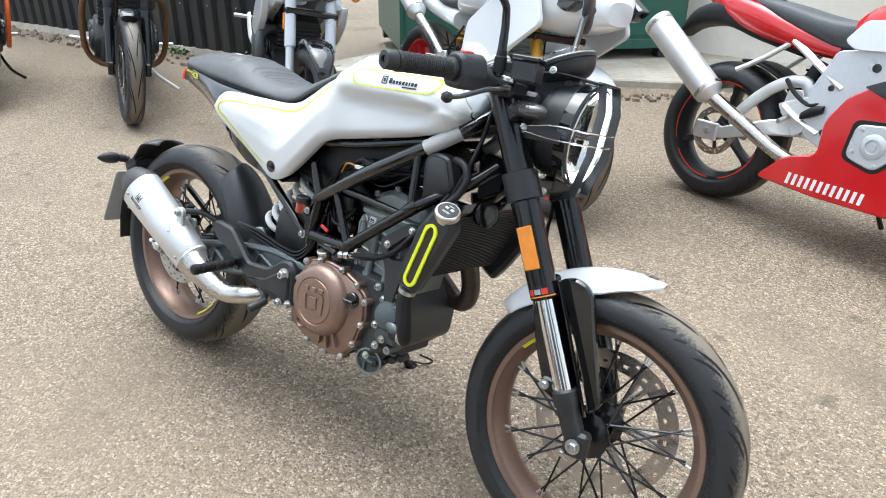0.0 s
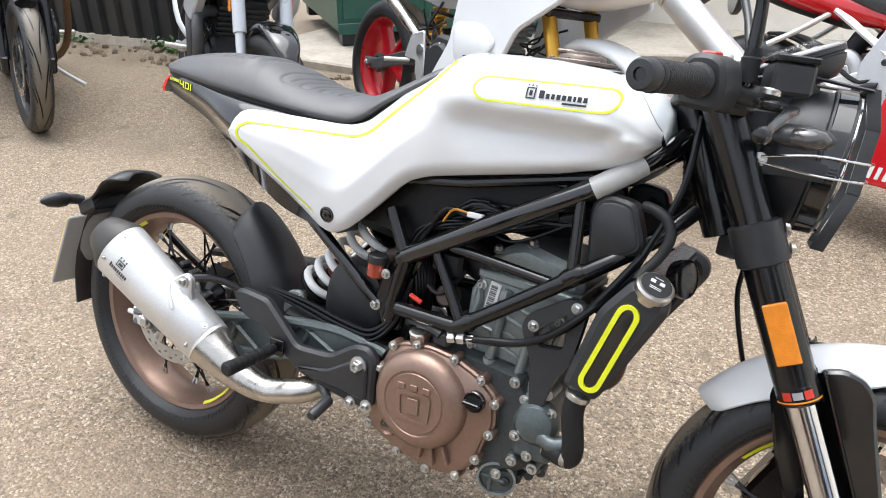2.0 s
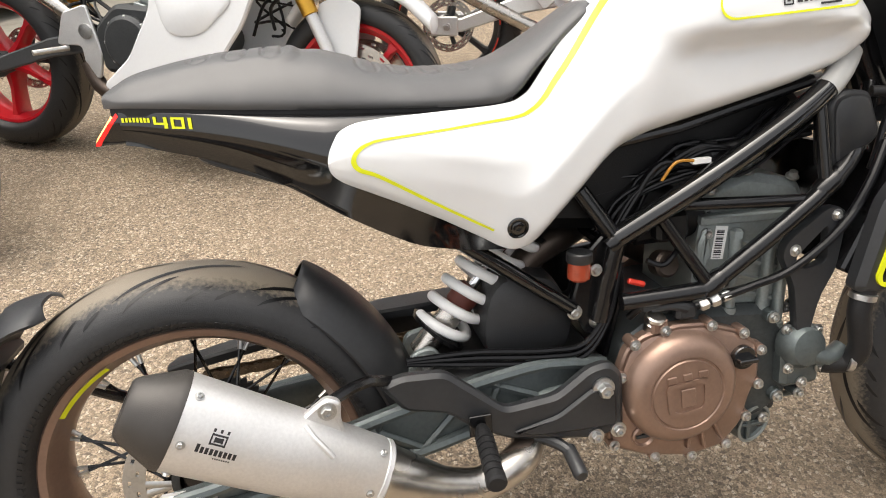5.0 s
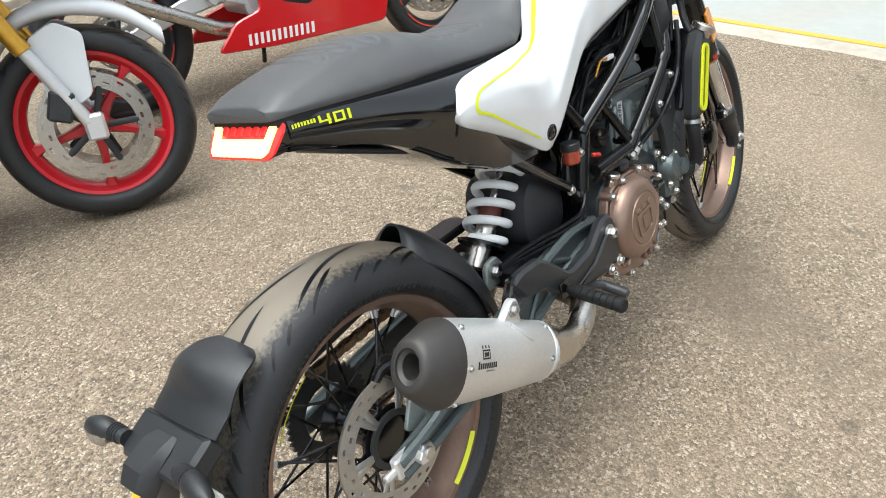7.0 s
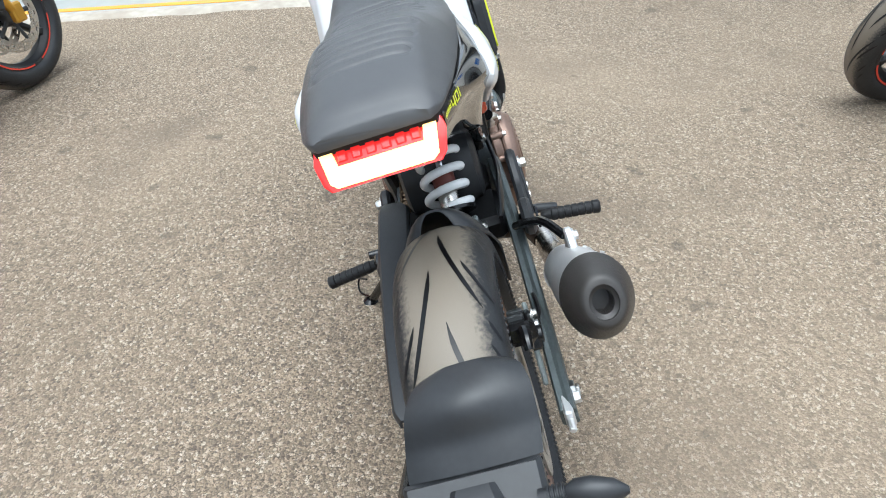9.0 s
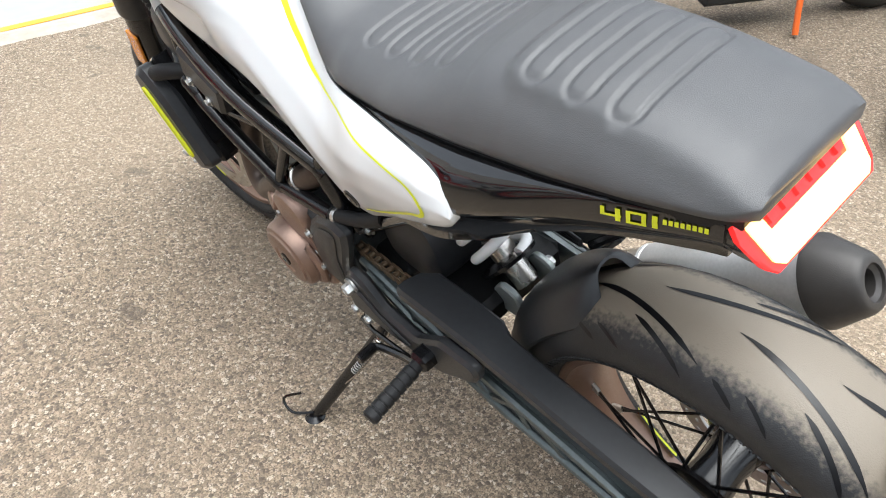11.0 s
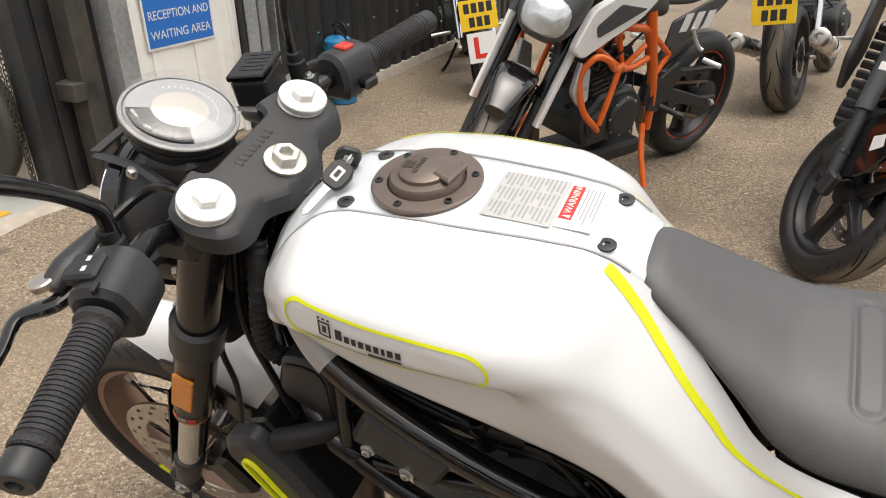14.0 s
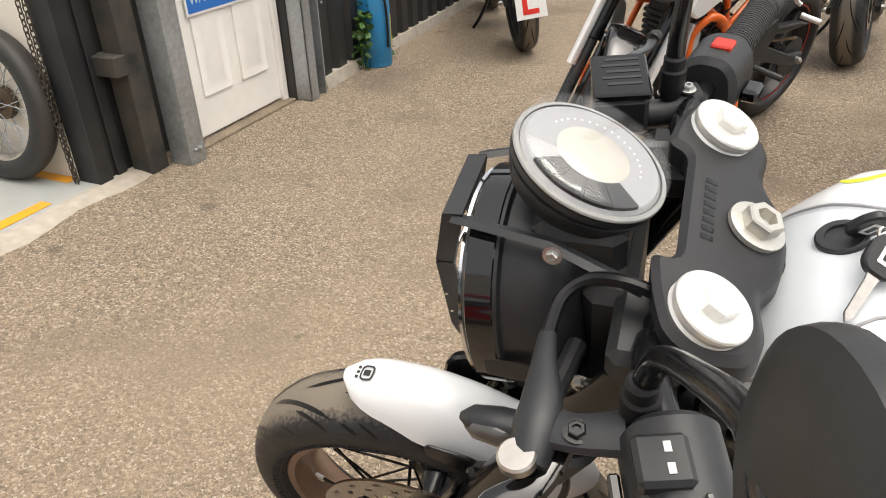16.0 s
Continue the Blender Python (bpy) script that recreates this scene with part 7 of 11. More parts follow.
# -- exhaust --
g = Geo()
g.tube([(0.885, 0.03, 0.59), (0.928, 0.06, 0.55), (0.948, 0.085, 0.475), (0.940, 0.100, 0.418), (0.902, 0.108, 0.402), (0.845, 0.108, 0.440), (0.75, 0.106, 0.500), (0.67, 0.098, 0.545), (0.62, 0.055, 0.576), (0.56, 0.0, 0.578), (0.505, -0.01, 0.552), (0.475, -0.015, 0.50), (0.465, -0.02, 0.40), (0.47, -0.07, 0.325), (0.455, -0.135, 0.310), (0.420, -0.158, 0.299)], 0.0228, 18, smooth=6)
pipe = g.part("exhaust_pipe", HEADER, moto, "heat-browned exhaust pipe")
g = Geo()
g.lathe((0.70, 0.101, 0.528), (-0.87, 0, 0.50), [(0.024, -0.010), (0.028, -0.008), (0.028, 0.008), (0.024, 0.010)], 20)
g.part("pipe_clamp", STEEL, pipe)
A, B = Vector((0.231, -0.185, 0.349)), Vector((0.008, -0.203, 0.481))
ax = (B - A).normalized()
g = Geo()
g.tube([(0.485, -0.060, 0.340), (0.472, -0.105, 0.318), (0.452, -0.142, 0.306), (0.425, -0.160, 0.300), (0.375, -0.170, 0.290), (0.320, -0.178, 0.303), (0.270, -0.182, 0.327), A - ax * 0.010], [0.0232, 0.0232, 0.0232, 0.0235, 0.0250, 0.031, 0.040, 0.0455], 28, smooth=5)
g.part("muffler_cone", STEEL, pipe, "brushed steel muffler cone")
g = Geo()
L = (B - A).length
g.lathe(A, ax, [(0.045, -0.014), (0.0505, -0.010), (0.0505, -0.004), (0.0490, -0.003), (0.0512, 0.0), (0.0580, L * 0.5), (0.0625, L), (0.058, L + 0.001)], 48, ref=(0, -1, 0), squash=(0.83, 1.0))
muf = g.part("muffler", ALU, pipe, "brushed aluminium muffler")
g = Geo()
g.lathe(B, ax, [(0.0632, 0), (0.0630, 0.008), (0.0410, 0.052), (0.0360, 0.0580), (0.0320, 0.0600), (0.0250, 0.0600), (0.0245, 0.0560), (0.0180, 0.0520), (0.0165, 0.02), (0.0005, 0.02)], 48, ref=(0, -1, 0), squash=(0.83, 1.0))
g.part("muffler_end_cap", mat("dark_bronze_cap", (0.050, 0.046, 0.043), 0.42, metal=0.3, vary=0.1, bump=0.2, bscale=1200), muf, "dark grey muffler end cap")
side = Vector((0, -1, 0))
up = ax.cross(side).normalized()
if up.z < 0:
    up = -up
g = Geo()
for t, k in ((L - 0.014, 1.05), (L - 0.014, 0.05), (L - 0.014, -0.95), (0.006, 1.05), (0.006, -0.05), (0.006, -1.0)):
    d = (side * math.cos(k) * 0.83 + up * math.sin(k))
    g.bolt(A + ax * t + d * (0.0508 + 0.0113 * t / L), d, 0.0038, 0.004)
g.parts("muffler_rivet", ZINC, muf)


def on_muffler(u, v, w=0.0004):
    k = (v + 0.012) / 0.058
    t = (L - 0.055 - u) / L
    R = (float(np.interp(t, (0, 0.5, 1), (0.0512, 0.0580, 0.0625)))) + w + 0.0002
    return A + ax * (t * L) + (side * math.cos(k) * 0.83 + up * math.sin(k)) * R


g = Geo()


def mbar(u0, v0, u1, v1):
    g.grid([[on_muffler(u, v) for v in np.linspace(v0, v1, 3)] for u in np.linspace(u0, u1, 3)])


for v in (0.000, 0.0105):
    mbar(-0.012, v - 0.0, 0.006, v + 0.0022)
mbar(-0.0125, -0.0005, -0.0105, 0.0132), mbar(0.0045, -0.0005, 0.0065, 0.0132)
for a in (-0.008, 0.0005):
    mbar(a, 0.003, a + 0.002, 0.0095)
mbar(-0.007, 0.0036, 0.002, 0.0090)
for a in (-0.0125, -0.0045, 0.0035):
    mbar(a, 0.0145, a + 0.003, 0.0185)
for k in range(9):
    mbar(-0.024 + k * 0.0054, -0.012, -0.0202 + k * 0.0054, -0.0045 if k else -0.002)
for k in range(8):
    mbar(-0.002 + k * 0.0026, -0.0165, -0.0004 + k * 0.0026, -0.0145)
g.part("muffler_marking", INK, muf, "dark bar marking")
g = Geo()
hp = A + ax * (L * 0.37) + up * 0.053 + Vector((0, 0.002, 0))
g.plate(rounded([(-0.045, -0.012), (0.030, -0.012), (0.020, 0.012), (0.008, 0.036), (-0.012, 0.036), (-0.022, 0.012)], 0.008), lambda u, v, w: hp + ax * u + up * v + side * w, 0.0, 0.014, 0.003)
g.tube([A + ax * t + (side * math.cos(k) * 0.83 + up * math.sin(k)) * 0.0565 for t, k in ((0.115, 1.10), (0.100, 0.88), (0.082, 0.70), (0.070, 0.58))], [0.0045, 0.004, 0.004, 0.0035], 8, smooth=4)
g.part("muffler_hanger", ALU, muf, "bright cast hanger")
g = Geo()
g.bolt(hp + up * 0.020 + side * 0.014, side, 0.008, 0.008)
g.parts("hanger_bolt", ZINC, muf)
Geo().tube([hp + up * 0.024, hp + up * 0.03 + Vector((0.05, 0.03, 0.0)), (0.30, -0.115, 0.43)], 0.008, 8, smooth=3).part("hanger_arm", BLACK, muf)

# -- swing arm, shock, hugger --
for s in (1, -1):
    g = Geo()
    rows = []
    ARM = ((0.590, 0.395, 0.046), (0.50, 0.403, 0.060), (0.40, 0.383, 0.082), (0.30, 0.362, 0.086), (0.20, 0.344, 0.074), (0.10, 0.328, 0.056), (0.03, 0.312, 0.042), (-0.045, 0.304, 0.034))
    if s > 0:
        ARM = ((0.590, 0.390, 0.046), (0.50, 0.369, 0.060), (0.40, 0.344, 0.074), (0.30, 0.326, 0.076), (0.20, 0.322, 0.068), (0.10, 0.318, 0.055), (0.03, 0.310, 0.042), (-0.045, 0.304, 0.034))
    for x, z, h in ARM:
        w = 0.016
        yc = s * lerp(x, [(-0.05, 0.112), (0.10, 0.112), (0.35, 0.108), (0.58, 0.098)])
        rows.append([(x, yc + w * 0.5 * a, z + h * 0.5 * b) for a, b in ((-1, -0.8), (-0.6, -1), (0.6, -1), (1, -0.8), (1, 0.8), (0.6, 1), (-0.6, 1), (-1, 0.8))])
    g.grid(rows, close_v=True, cap=True)
    arm = g.part("swing_arm", ARMCAST, moto, "grey cast swing arm with lattice ribs")
    yl = lambda x: s * (lerp(x, [(-0.05, 0.112), (0.10, 0.112), (0.35, 0.108), (0.58, 0.098)]) + 0.011)
    for e in (1, -1):
        Geo().tube([(x, yl(x), z + e * (h * 0.5 - 0.006)) for x, z, h in ARM], 0.0095, 8, smooth=3, flat=0.8).part("arm_chord", ARMCAST, arm)
    mid_z = lambda x: (lerp(x, [(a_, b_) for a_, b_, _ in ARM[::-1]]), lerp(x, [(a_, c_) for a_, _, c_ in ARM[::-1]]))
    for x0, x1, e in ((0.15, 0.225, 1), (0.225, 0.31, -1), (0.31, 0.40, 1), (0.40, 0.49, -1), (0.225, 0.255, 1), (0.40, 0.43, 1)):
        (z0, h0), (z1, h1) = mid_z(x0), mid_z(x1)
        Geo().tube([(x0, yl(x0) - s * 0.002, z0 - e * h0 * 0.42), (x1, yl(x1) - s * 0.002, z1 + e * h1 * 0.42)], 0.0060, 6).part("lattice_rib", ARMCAST, arm)
    g = Geo()
    g.box((-0.055, s * 0.118 - 0.008, 0.288), (0.020, s * 0.118 + 0.008, 0.325), 0.004)
    g.cyl((-0.010, s * 0.124, 0.306), (-0.010, s * 0.142, 0.306), 0.012, 6)
    g.cyl((-0.075, s * 0.118, 0.306), (-0.045, s * 0.118, 0.306), 0.006, 8)
    g.part("chain_adjuster", ALU, arm, "bright axle adjuster block")
    g = Geo()
    g.cyl((0, s * 0.124, 0.306), (0, s * 0.138, 0.306), 0.017, 6)
    g.cyl((0, s * 0.138, 0.306), (0, s * 0.144, 0.306), 0.010, 12)
    g.part("axle_nut", ZINC, arm)
    # foot rest plate
    g = Geo()
    shape = rounded([(0.255, 0.452), (0.285, 0.462), (0.345, 0.458), (0.425, 0.388), (0.500, 0.395), (0.550, 0.430), (0.580, 0.434), (0.598, 0.415), (0.600, 0.325), (0.560, 0.315), (0.470, 0.330), (0.430, 0.338), (0.375, 0.368), (0.345, 0.395), (0.285, 0.410)], 0.012)
    if s > 0:
        shape = rounded([(0.272, 0.420), (0.280, 0.438), (0.350, 0.434), (0.425, 0.374), (0.500, 0.384), (0.535, 0.425), (0.566, 0.434), (0.588, 0.410), (0.588, 0.345), (0.550, 0.322), (0.475, 0.326), (0.420, 0.322), (0.365, 0.336), (0.325, 0.366), (0.288, 0.388)], 0.012)
    g.plate(shape, xz, s * 0.130, s * 0.152, 0.006)
    rest = g.part("foot_rest_plate", PLASTIC, moto, "black foot rest and heel plate")
    g = Geo()
    g.plate(rounded([(0.430, 0.352), (0.500, 0.368), (0.552, 0.402), (0.585, 0.400), (0.588, 0.335), (0.47, 0.340)], 0.01), xz, s * 0.150, s * 0.158, 0.004)
    g.part("plate_rib", PLASTIC, rest)
    g = Geo()
    g.bolt((0.567, s * 0.153, 0.398), (0, s, 0), 0.011, 0.016)
    g.bolt((0.590, s * 0.152, 0.326), (0, s, 0), 0.008, 0.010), g.bolt((0.556, s * 0.152, 0.322), (0, s, 0), 0.008, 0.010)
    g.parts("plate_bolt", ZINC, rest)
    # peg
    d = Vector((-0.08, s * 0.99, -0.08)).normalized()
    p0 = Vector((0.386, s * 0.166, 0.376))
    g = Geo()
    g.box((0.370, s * 0.152 - 0.01, 0.360), (0.402, s * 0.167 + 0.01, 0.392), 0.006)
    g.part("peg_mount", BLACK, rest)
    g = Geo()
    pr = [(0.008, 0.0), (0.011, 0.010), (0.011, 0.020)]
    for k in range(6):
        h = 0.022 + 0.013 * k
        pr += [(0.0128, h), (0.0128, h + 0.010), (0.0112, h + 0.0105), (0.0112, h + 0.0125)]
    pr += [(0.0135, 0.101), (0.0135, 0.112), (0.010, 0.115)]
    g.lathe(p0, d, pr, 16)
    g.part("foot_peg", RUBBER, rest, "ribbed black rubber foot peg")
    g = Geo()
    if s < 0:
        g.tube([(0.47, -0.135, 0.33), (0.50, -0.150, 0.318), (0.512, -0.165, 0.312)], [0.010, 0.009, 0.008], 10, smooth=3)
        g.lathe((0.512, -0.155, 0.312), (0.02, -1, -0.25), [(0.009, 0), (0.0105, 0.002), (0.0105, 0.05), (0.008, 0.054)], 14)
        g.part("brake_pedal", PLASTIC, rest, "black rear brake pedal")
    else:
        g.tube([(0.405, 0.168, 0.345), (0.45, 0.168, 0.325), (0.50, 0.176, 0.312), (0.512, 0.184, 0.312)], 0.0068, 8, smooth=3)
        g.lathe((0.512, 0.182, 0.312), (-0.1, 1, 0.12), [(0.008, 0), (0.0095, 0.002), (0.0095, 0.034), (0.008, 0.036)], 12)
        g.part("gear_pedal", BLACK, rest, "black gear pedal")
        Geo().tube([(0.410, 0.160, 0.325), (0.545, 0.160, 0.298), (0.600, 0.152, 0.285)], 0.0045, 8).part("gear_rod", BLACK, rest, "black gear linkage rod")
        Geo().tube([(0.600, 0.150, 0.283), (0.612, 0.146, 0.330), (0.606, 0.140, 0.372)], [0.008, 0.006, 0.009], 8, smooth=3).part("gear_arm", STEEL, rest, "bright gear shaft arm")
        Geo().lathe((0.600, 0.148, 0.284), (0, 1, 0), [(0.009, -0.008), (0.010, 0.0), (0.006, 0.008)], 12).part("rod_joint", BLACK, rest)
# swing arm cross beam
g = Geo()
g.box((0.34, -0.10, 0.375), (0.46, 0.10, 0.430), 0.014)
g.box((0.50, -0.085, 0.370), (0.60, 0.085, 0.412), 0.014)
g.part("swing_arm_bridge", INNER, moto)
# shock absorber, sloping up and ahead
S0, S1 = Vector((0.330, -0.010, 0.425)), Vector((0.500, -0.006, 0.610))
sa = (S1 - S0).normalized()
SL = (S1 - S0).length
g = Geo()
g.cyl(S0, S0 + sa * SL * 0.35, 0.020, 20)
shock = g.part("shock_body", STEEL, moto, "shock absorber body")
Geo().cyl(S0 + sa * SL * 0.3, S1, 0.0075, 14).part("shock_rod", CHROME, shock)
Geo().cyl(S0 + sa * SL * 0.36, S0 + sa * SL * 0.52, 0.022, 18, 0.006).part("bump_stop", mat("brown_bump_stop", (0.13, 0.03, 0.02), 0.6), shock, "dark red bump stop")
g = Geo()
g.lathe(S0 + sa * SL * 0.16, sa, [(0.022, 0), (0.046, 0.002), (0.048, 0.008), (0.030, 0.012)], 26)
g.lathe(S0 + sa * SL * 0.97, sa, [(0.022, 0), (0.046, 0.002), (0.048, 0.010), (0.030, 0.014)], 26)
g.parts("spring_seat", BLACK, shock)
coil = []
e1 = sa.cross(Vector((0, 1, 0))).normalized()
e2 = sa.cross(e1)
for i in range(150):
    t = i / 149
    a = 2 * math.pi * 5.6 * t
    coil.append(S0 + sa * (SL * (0.20 + 0.76 * t)) + (e1 * math.cos(a) + e2 * math.sin(a)) * 0.0385)
Geo().tube(coil, 0.0082, 12).part("coil_spring", WHITECOIL, shock, "white coil spring")
g = Geo()
for s in (1, -1):
    g.plate(rounded([(0.300, 0.395), (0.312, 0.445), (0.345, 0.452), (0.365, 0.420), (0.41, 0.395)], 0.012), xz, s * 0.030 - 0.010, s * 0.042 - 0.010, 0.003)
g.part("shock_mount", GREYCAST, shock, "grey lower shock mount")
g = Geo()
g.bolt((0.331, -0.052, 0.426), (0, -1, 0), 0.010, 0.012)
g.parts("shock_bolt", ZINC, shock)
# plastic cover ahead of the shock
g = Geo()
rows = []
for y, k in ((-0.078, 0.75), (-0.070, 0.95), (-0.04, 1.0), (0.04, 1.0), (0.070, 0.95), (0.078, 0.75)):
    q = rounded([(0.415, 0.440), (0.425, 0.520), (0.455, 0.555), (0.530, 0.545), (0.560, 0.480), (0.545, 0.420), (0.45, 0.410)], 0.03)
    rows.append([(0.485 + (u - 0.485) * k, y, 0.480 + (v - 0.480) * k) for u, v in q])
g.grid(rows, close_v=True, cap=True)
g.part("expansion_tank", mat("dull_black_plastic", (0.017, 0.0178, 0.0195), 0.45, vary=0.15, bump=0.3, bscale=500), moto, "matt black plastic box ahead of the shock", angle=50)
# hugger over the front of the rear tyre
rows = []
for i in range(24):
    t = (i / 23) ** 1.3
    a = radians(58.8 - 54.8 * t)
    R = 0.336 - 0.004 * math.sin(math.pi * t)
    w = lerp(t, [(0, 0.034), (0.015, 0.048), (0.05, 0.059), (0.12, 0.067), (0.3, 0.076), (0.55, 0.084), (1, 0.080)])
    outr, inn = [], []
    for j in range(13):
        k = -1 + j / 6
        r = R - 0.052 * abs(k) ** 3.0
        outr.append((r * math.cos(a), w * k, 0.306 + r * math.sin(a)))
        inn.append(((r - 0.004) * math.cos(a), w * k * 0.97, 0.306 + (r - 0.004) * math.sin(a)))
    rows.append(outr + inn[::-1])
Geo().grid(rows, close_v=True, cap=True).part("hugger", PLASTIC, moto, "matt black tyre hugger", angle=45)
# chain guard and chain
g = Geo()
rows = []
for x, z, yi, yo in ((0.452, 0.462, 0.112, 0.134), (0.440, 0.466, 0.090, 0.138), (0.415, 0.470, 0.076, 0.139), (0.36, 0.470, 0.076, 0.139), (0.285, 0.467, 0.078, 0.138), (0.262, 0.463, 0.088, 0.138), (0.20, 0.456, 0.090, 0.137), (0.10, 0.442, 0.090, 0.136), (0.03, 0.432, 0.090, 0.134), (-0.05, 0.418, 0.092, 0.130), (-0.066, 0.412, 0.100, 0.122)):
    rows.append([(x, yi, z - 0.016), (x, yi, z - 0.004), (x, yi + 0.004, z), (x, yo - 0.005, z), (x, yo, z - 0.005), (x, yo + 0.001, z - 0.016), (x, yo - 0.003, z - 0.016), (x, yo - 0.005, z - 0.005), (x, yi + 0.004, z - 0.005), (x, yi + 0.003, z - 0.016)])
g.grid(rows, close_v=True, cap=True)
g.part("chain_guard", PLASTIC, moto, "matt black chain guard")
links = []
for wide in (0.0062, 0.0088):
    link = Geo()
    for dy in (-wide, wide):
        link.plate(stadium(-0.0079, 0.0079, 0.0068, 6), lambda u, v, w: (u, w + dy, v), -0.0010, 0.0010, 0.0004)
    if wide < 0.007:
        link.cyl((-0.0079, -0.0055, 0), (-0.0079, 0.0055, 0), 0.0050, 10), link.cyl((0.0079, -0.0055, 0), (0.0079, 0.0055, 0), 0.0050, 10)
    else:
        link.cyl((-0.0079, -0.0112, 0), (-0.0079, 0.0112, 0), 0.0026, 8), link.cyl((0.0079, -0.0112, 0), (0.0079, 0.0112, 0), 0.0026, 8)
    links.append(link.mesh("chain_link", CHAINMAT))
chain_pts = []
rs, rf = 0.085, 0.034
for t in np.linspace(0, 1, 60):
    chain_pts.append(Vector((0.0 + 0.600 * t, 0.098, 0.306 + rs + (0.396 + rf - 0.012 - 0.306 - rs) * t)))
for t in np.linspace(0, 1, 60):
    chain_pts.append(Vector((0.600 - 0.600 * t, 0.098, 0.396 - rf + (0.306 - rs - 0.396 + rf) * t)))
for a_, b_ in ((chain_pts[0], chain_pts[59]), (chain_pts[60], chain_pts[-1])):
    d = (b_ - a_).normalized()
    for k in range(int((b_ - a_).length / 0.0158) + 1):
        o = new("chain_link", links[k % 2])
        o.parent = moto
        o.matrix_basis = Matrix.Translation(a_ + d * (0.0158 * k)) @ Matrix.Rotation(-math.atan2(d.z, d.x), 4, "Y")
g = Geo()
ring = []
for i in range(88):
    a = 2 * math.pi * i / 88
    r = 0.089 if i % 2 else 0.081
    ring.append((r * math.cos(a), r * math.sin(a)))
inn = [(0.052 * math.cos(2 * math.pi * i / 88), 0.052 * math.sin(2 * math.pi * i / 88)) for i in range(88)]
g.grid([[(u, w, 0.306 + v) for u, v in r] for r, w in ((inn, 0.095), (ring, 0.095), (ring, 0.101), (inn, 0.101))], close_v=True, close_u=True)
g.part("rear_sprocket", DARKCAST, moto, "dark rear sprocket")
# rear caliper
CM = Matrix.Translation((0.052, -0.080, 0.412)) @ Matrix.Rotation(radians(28), 4, "Y")
g = Geo(CM)
g.box((-0.044, -0.026, -0.014), (0.040, 0.020, 0.022), 0.008)
g.box((-0.030, -0.030, -0.030), (0.034, -0.010, 0.004), 0.006)
g.cyl((-0.014, -0.034, -0.008), (-0.014, -0.008, -0.008), 0.015, 18)
g.cyl((0.018, -0.034, -0.008), (0.018, -0.008, -0.008), 0.015, 18)
g.tube([(-0.044, -0.008, 0.010), (-0.064, -0.010, 0.004), (-0.072, -0.010, -0.012)], [0.010, 0.009, 0.007], 10, smooth=3)
cal = g.part("rear_caliper", BLACK, moto, "black rear brake caliper")
for u in (-0.020, 0.010):
    Geo(CM).box((u, -0.012, 0.020), (u + 0.014, 0.014, 0.030), 0.002).part("brake_pad", DARKCAST, cal)
Geo(CM).tube([(0.036, -0.030, 0.000), (0.060, -0.036, 0.010), (0.110, -0.034, 0.022), (0.180, -0.028, 0.020), (0.260, -0.024, 0.050)], 0.0038, 8, smooth=5).part("brake_pipe", CABLE, cal)
g = Geo()
g.plate(rounded([(0.0, 0.33), (0.04, 0.40), (0.11, 0.42), (0.12, 0.39), (0.06, 0.36), (0.04, 0.31)], 0.01), xz, -0.092, -0.100, 0.002)
g.part("caliper_bracket", GREYCAST, cal)
g = Geo()
g.bolt((0.045, -0.104, 0.424), (0, -1, 0), 0.006, 0.008), g.bolt((0.085, -0.104, 0.410), (0, -1, 0), 0.006, 0.008)
g.parts("caliper_bolt", ZINC, cal)

# -- rear mudguard with number plate --
g = Geo()
rows = []
for i in range(16):
    t = i / 15
    a = radians(120 + 20.5 * t)
    R = 0.334 + 0.009 * t + 0.010 * math.sin(math.pi * min(t / 0.7, 1))
    w = lerp(t, [(0, 0.040), (0.05, 0.055), (0.15, 0.068), (0.35, 0.076), (0.75, 0.080), (1, 0.079)])
    outr, inn = [], []
    for j in range(13):
        k = -1 + j / 6
        sink = 0.010 * math.exp(-((t - 0.42) / 0.22) ** 2) * math.exp(-(k / 0.5) ** 2)
        r = R - 0.016 * abs(k) ** 3.2 * (1 - 0.5 * t) + sink
        outr.append((r * math.cos(a), w * k - 0.006 - 0.016 * (1 - t), 0.306 + r * math.sin(a)))
        inn.append(((r - 0.004) * math.cos(a), w * k * 0.97 - 0.006 - 0.016 * (1 - t), 0.306 + (r - 0.004) * math.sin(a)))
    rows.append(outr + inn[::-1])
g.grid(rows, close_v=True, cap=True)
mg = g.part("rear_mudguard", PLASTIC, moto, "matt black rear mudguard and plate holder", angle=45)
# inner flap down behind the tyre
g = Geo()
rows = []
for i in range(12):
    a = radians(139 + 52 * i / 11)
    rows.append([((0.340 - 0.012 * abs(k) ** 3 + dr) * math.cos(a), 0.074 * k, 0.306 + (0.340 - 0.012 * abs(k) ** 3 + dr) * math.sin(a)) for dr, ks in ((0, (-1, -0.9, -0.5, 0, 0.5, 0.9, 1)), (-0.004, (1, 0.9, 0.5, 0, -0.5, -0.9, -1))) for k in ks])
g.grid(rows, close_v=True, cap=True)
g.part("mudguard_flap", PLASTIC, mg, angle=45)
a = radians(140.5)
e = Vector((0.343 * math.cos(a), 0, 0.306 + 0.343 * math.sin(a)))
PH = Matrix.Translation(e) @ Matrix.Rotation(radians(-28), 4, "Y")
g = Geo(PH)
g.plate(rounded([(0.002, 0.081), (-0.055, 0.080), (-0.064, 0.070), (-0.064, -0.070), (-0.055, -0.080), (0.002, -0.081)], 0.006), lambda u, v, w: (u, v, w), -0.034, 0.000, 0.006)
g.part("plate_holder", PLASTIC, mg)
g = Geo(PH)
rows = []
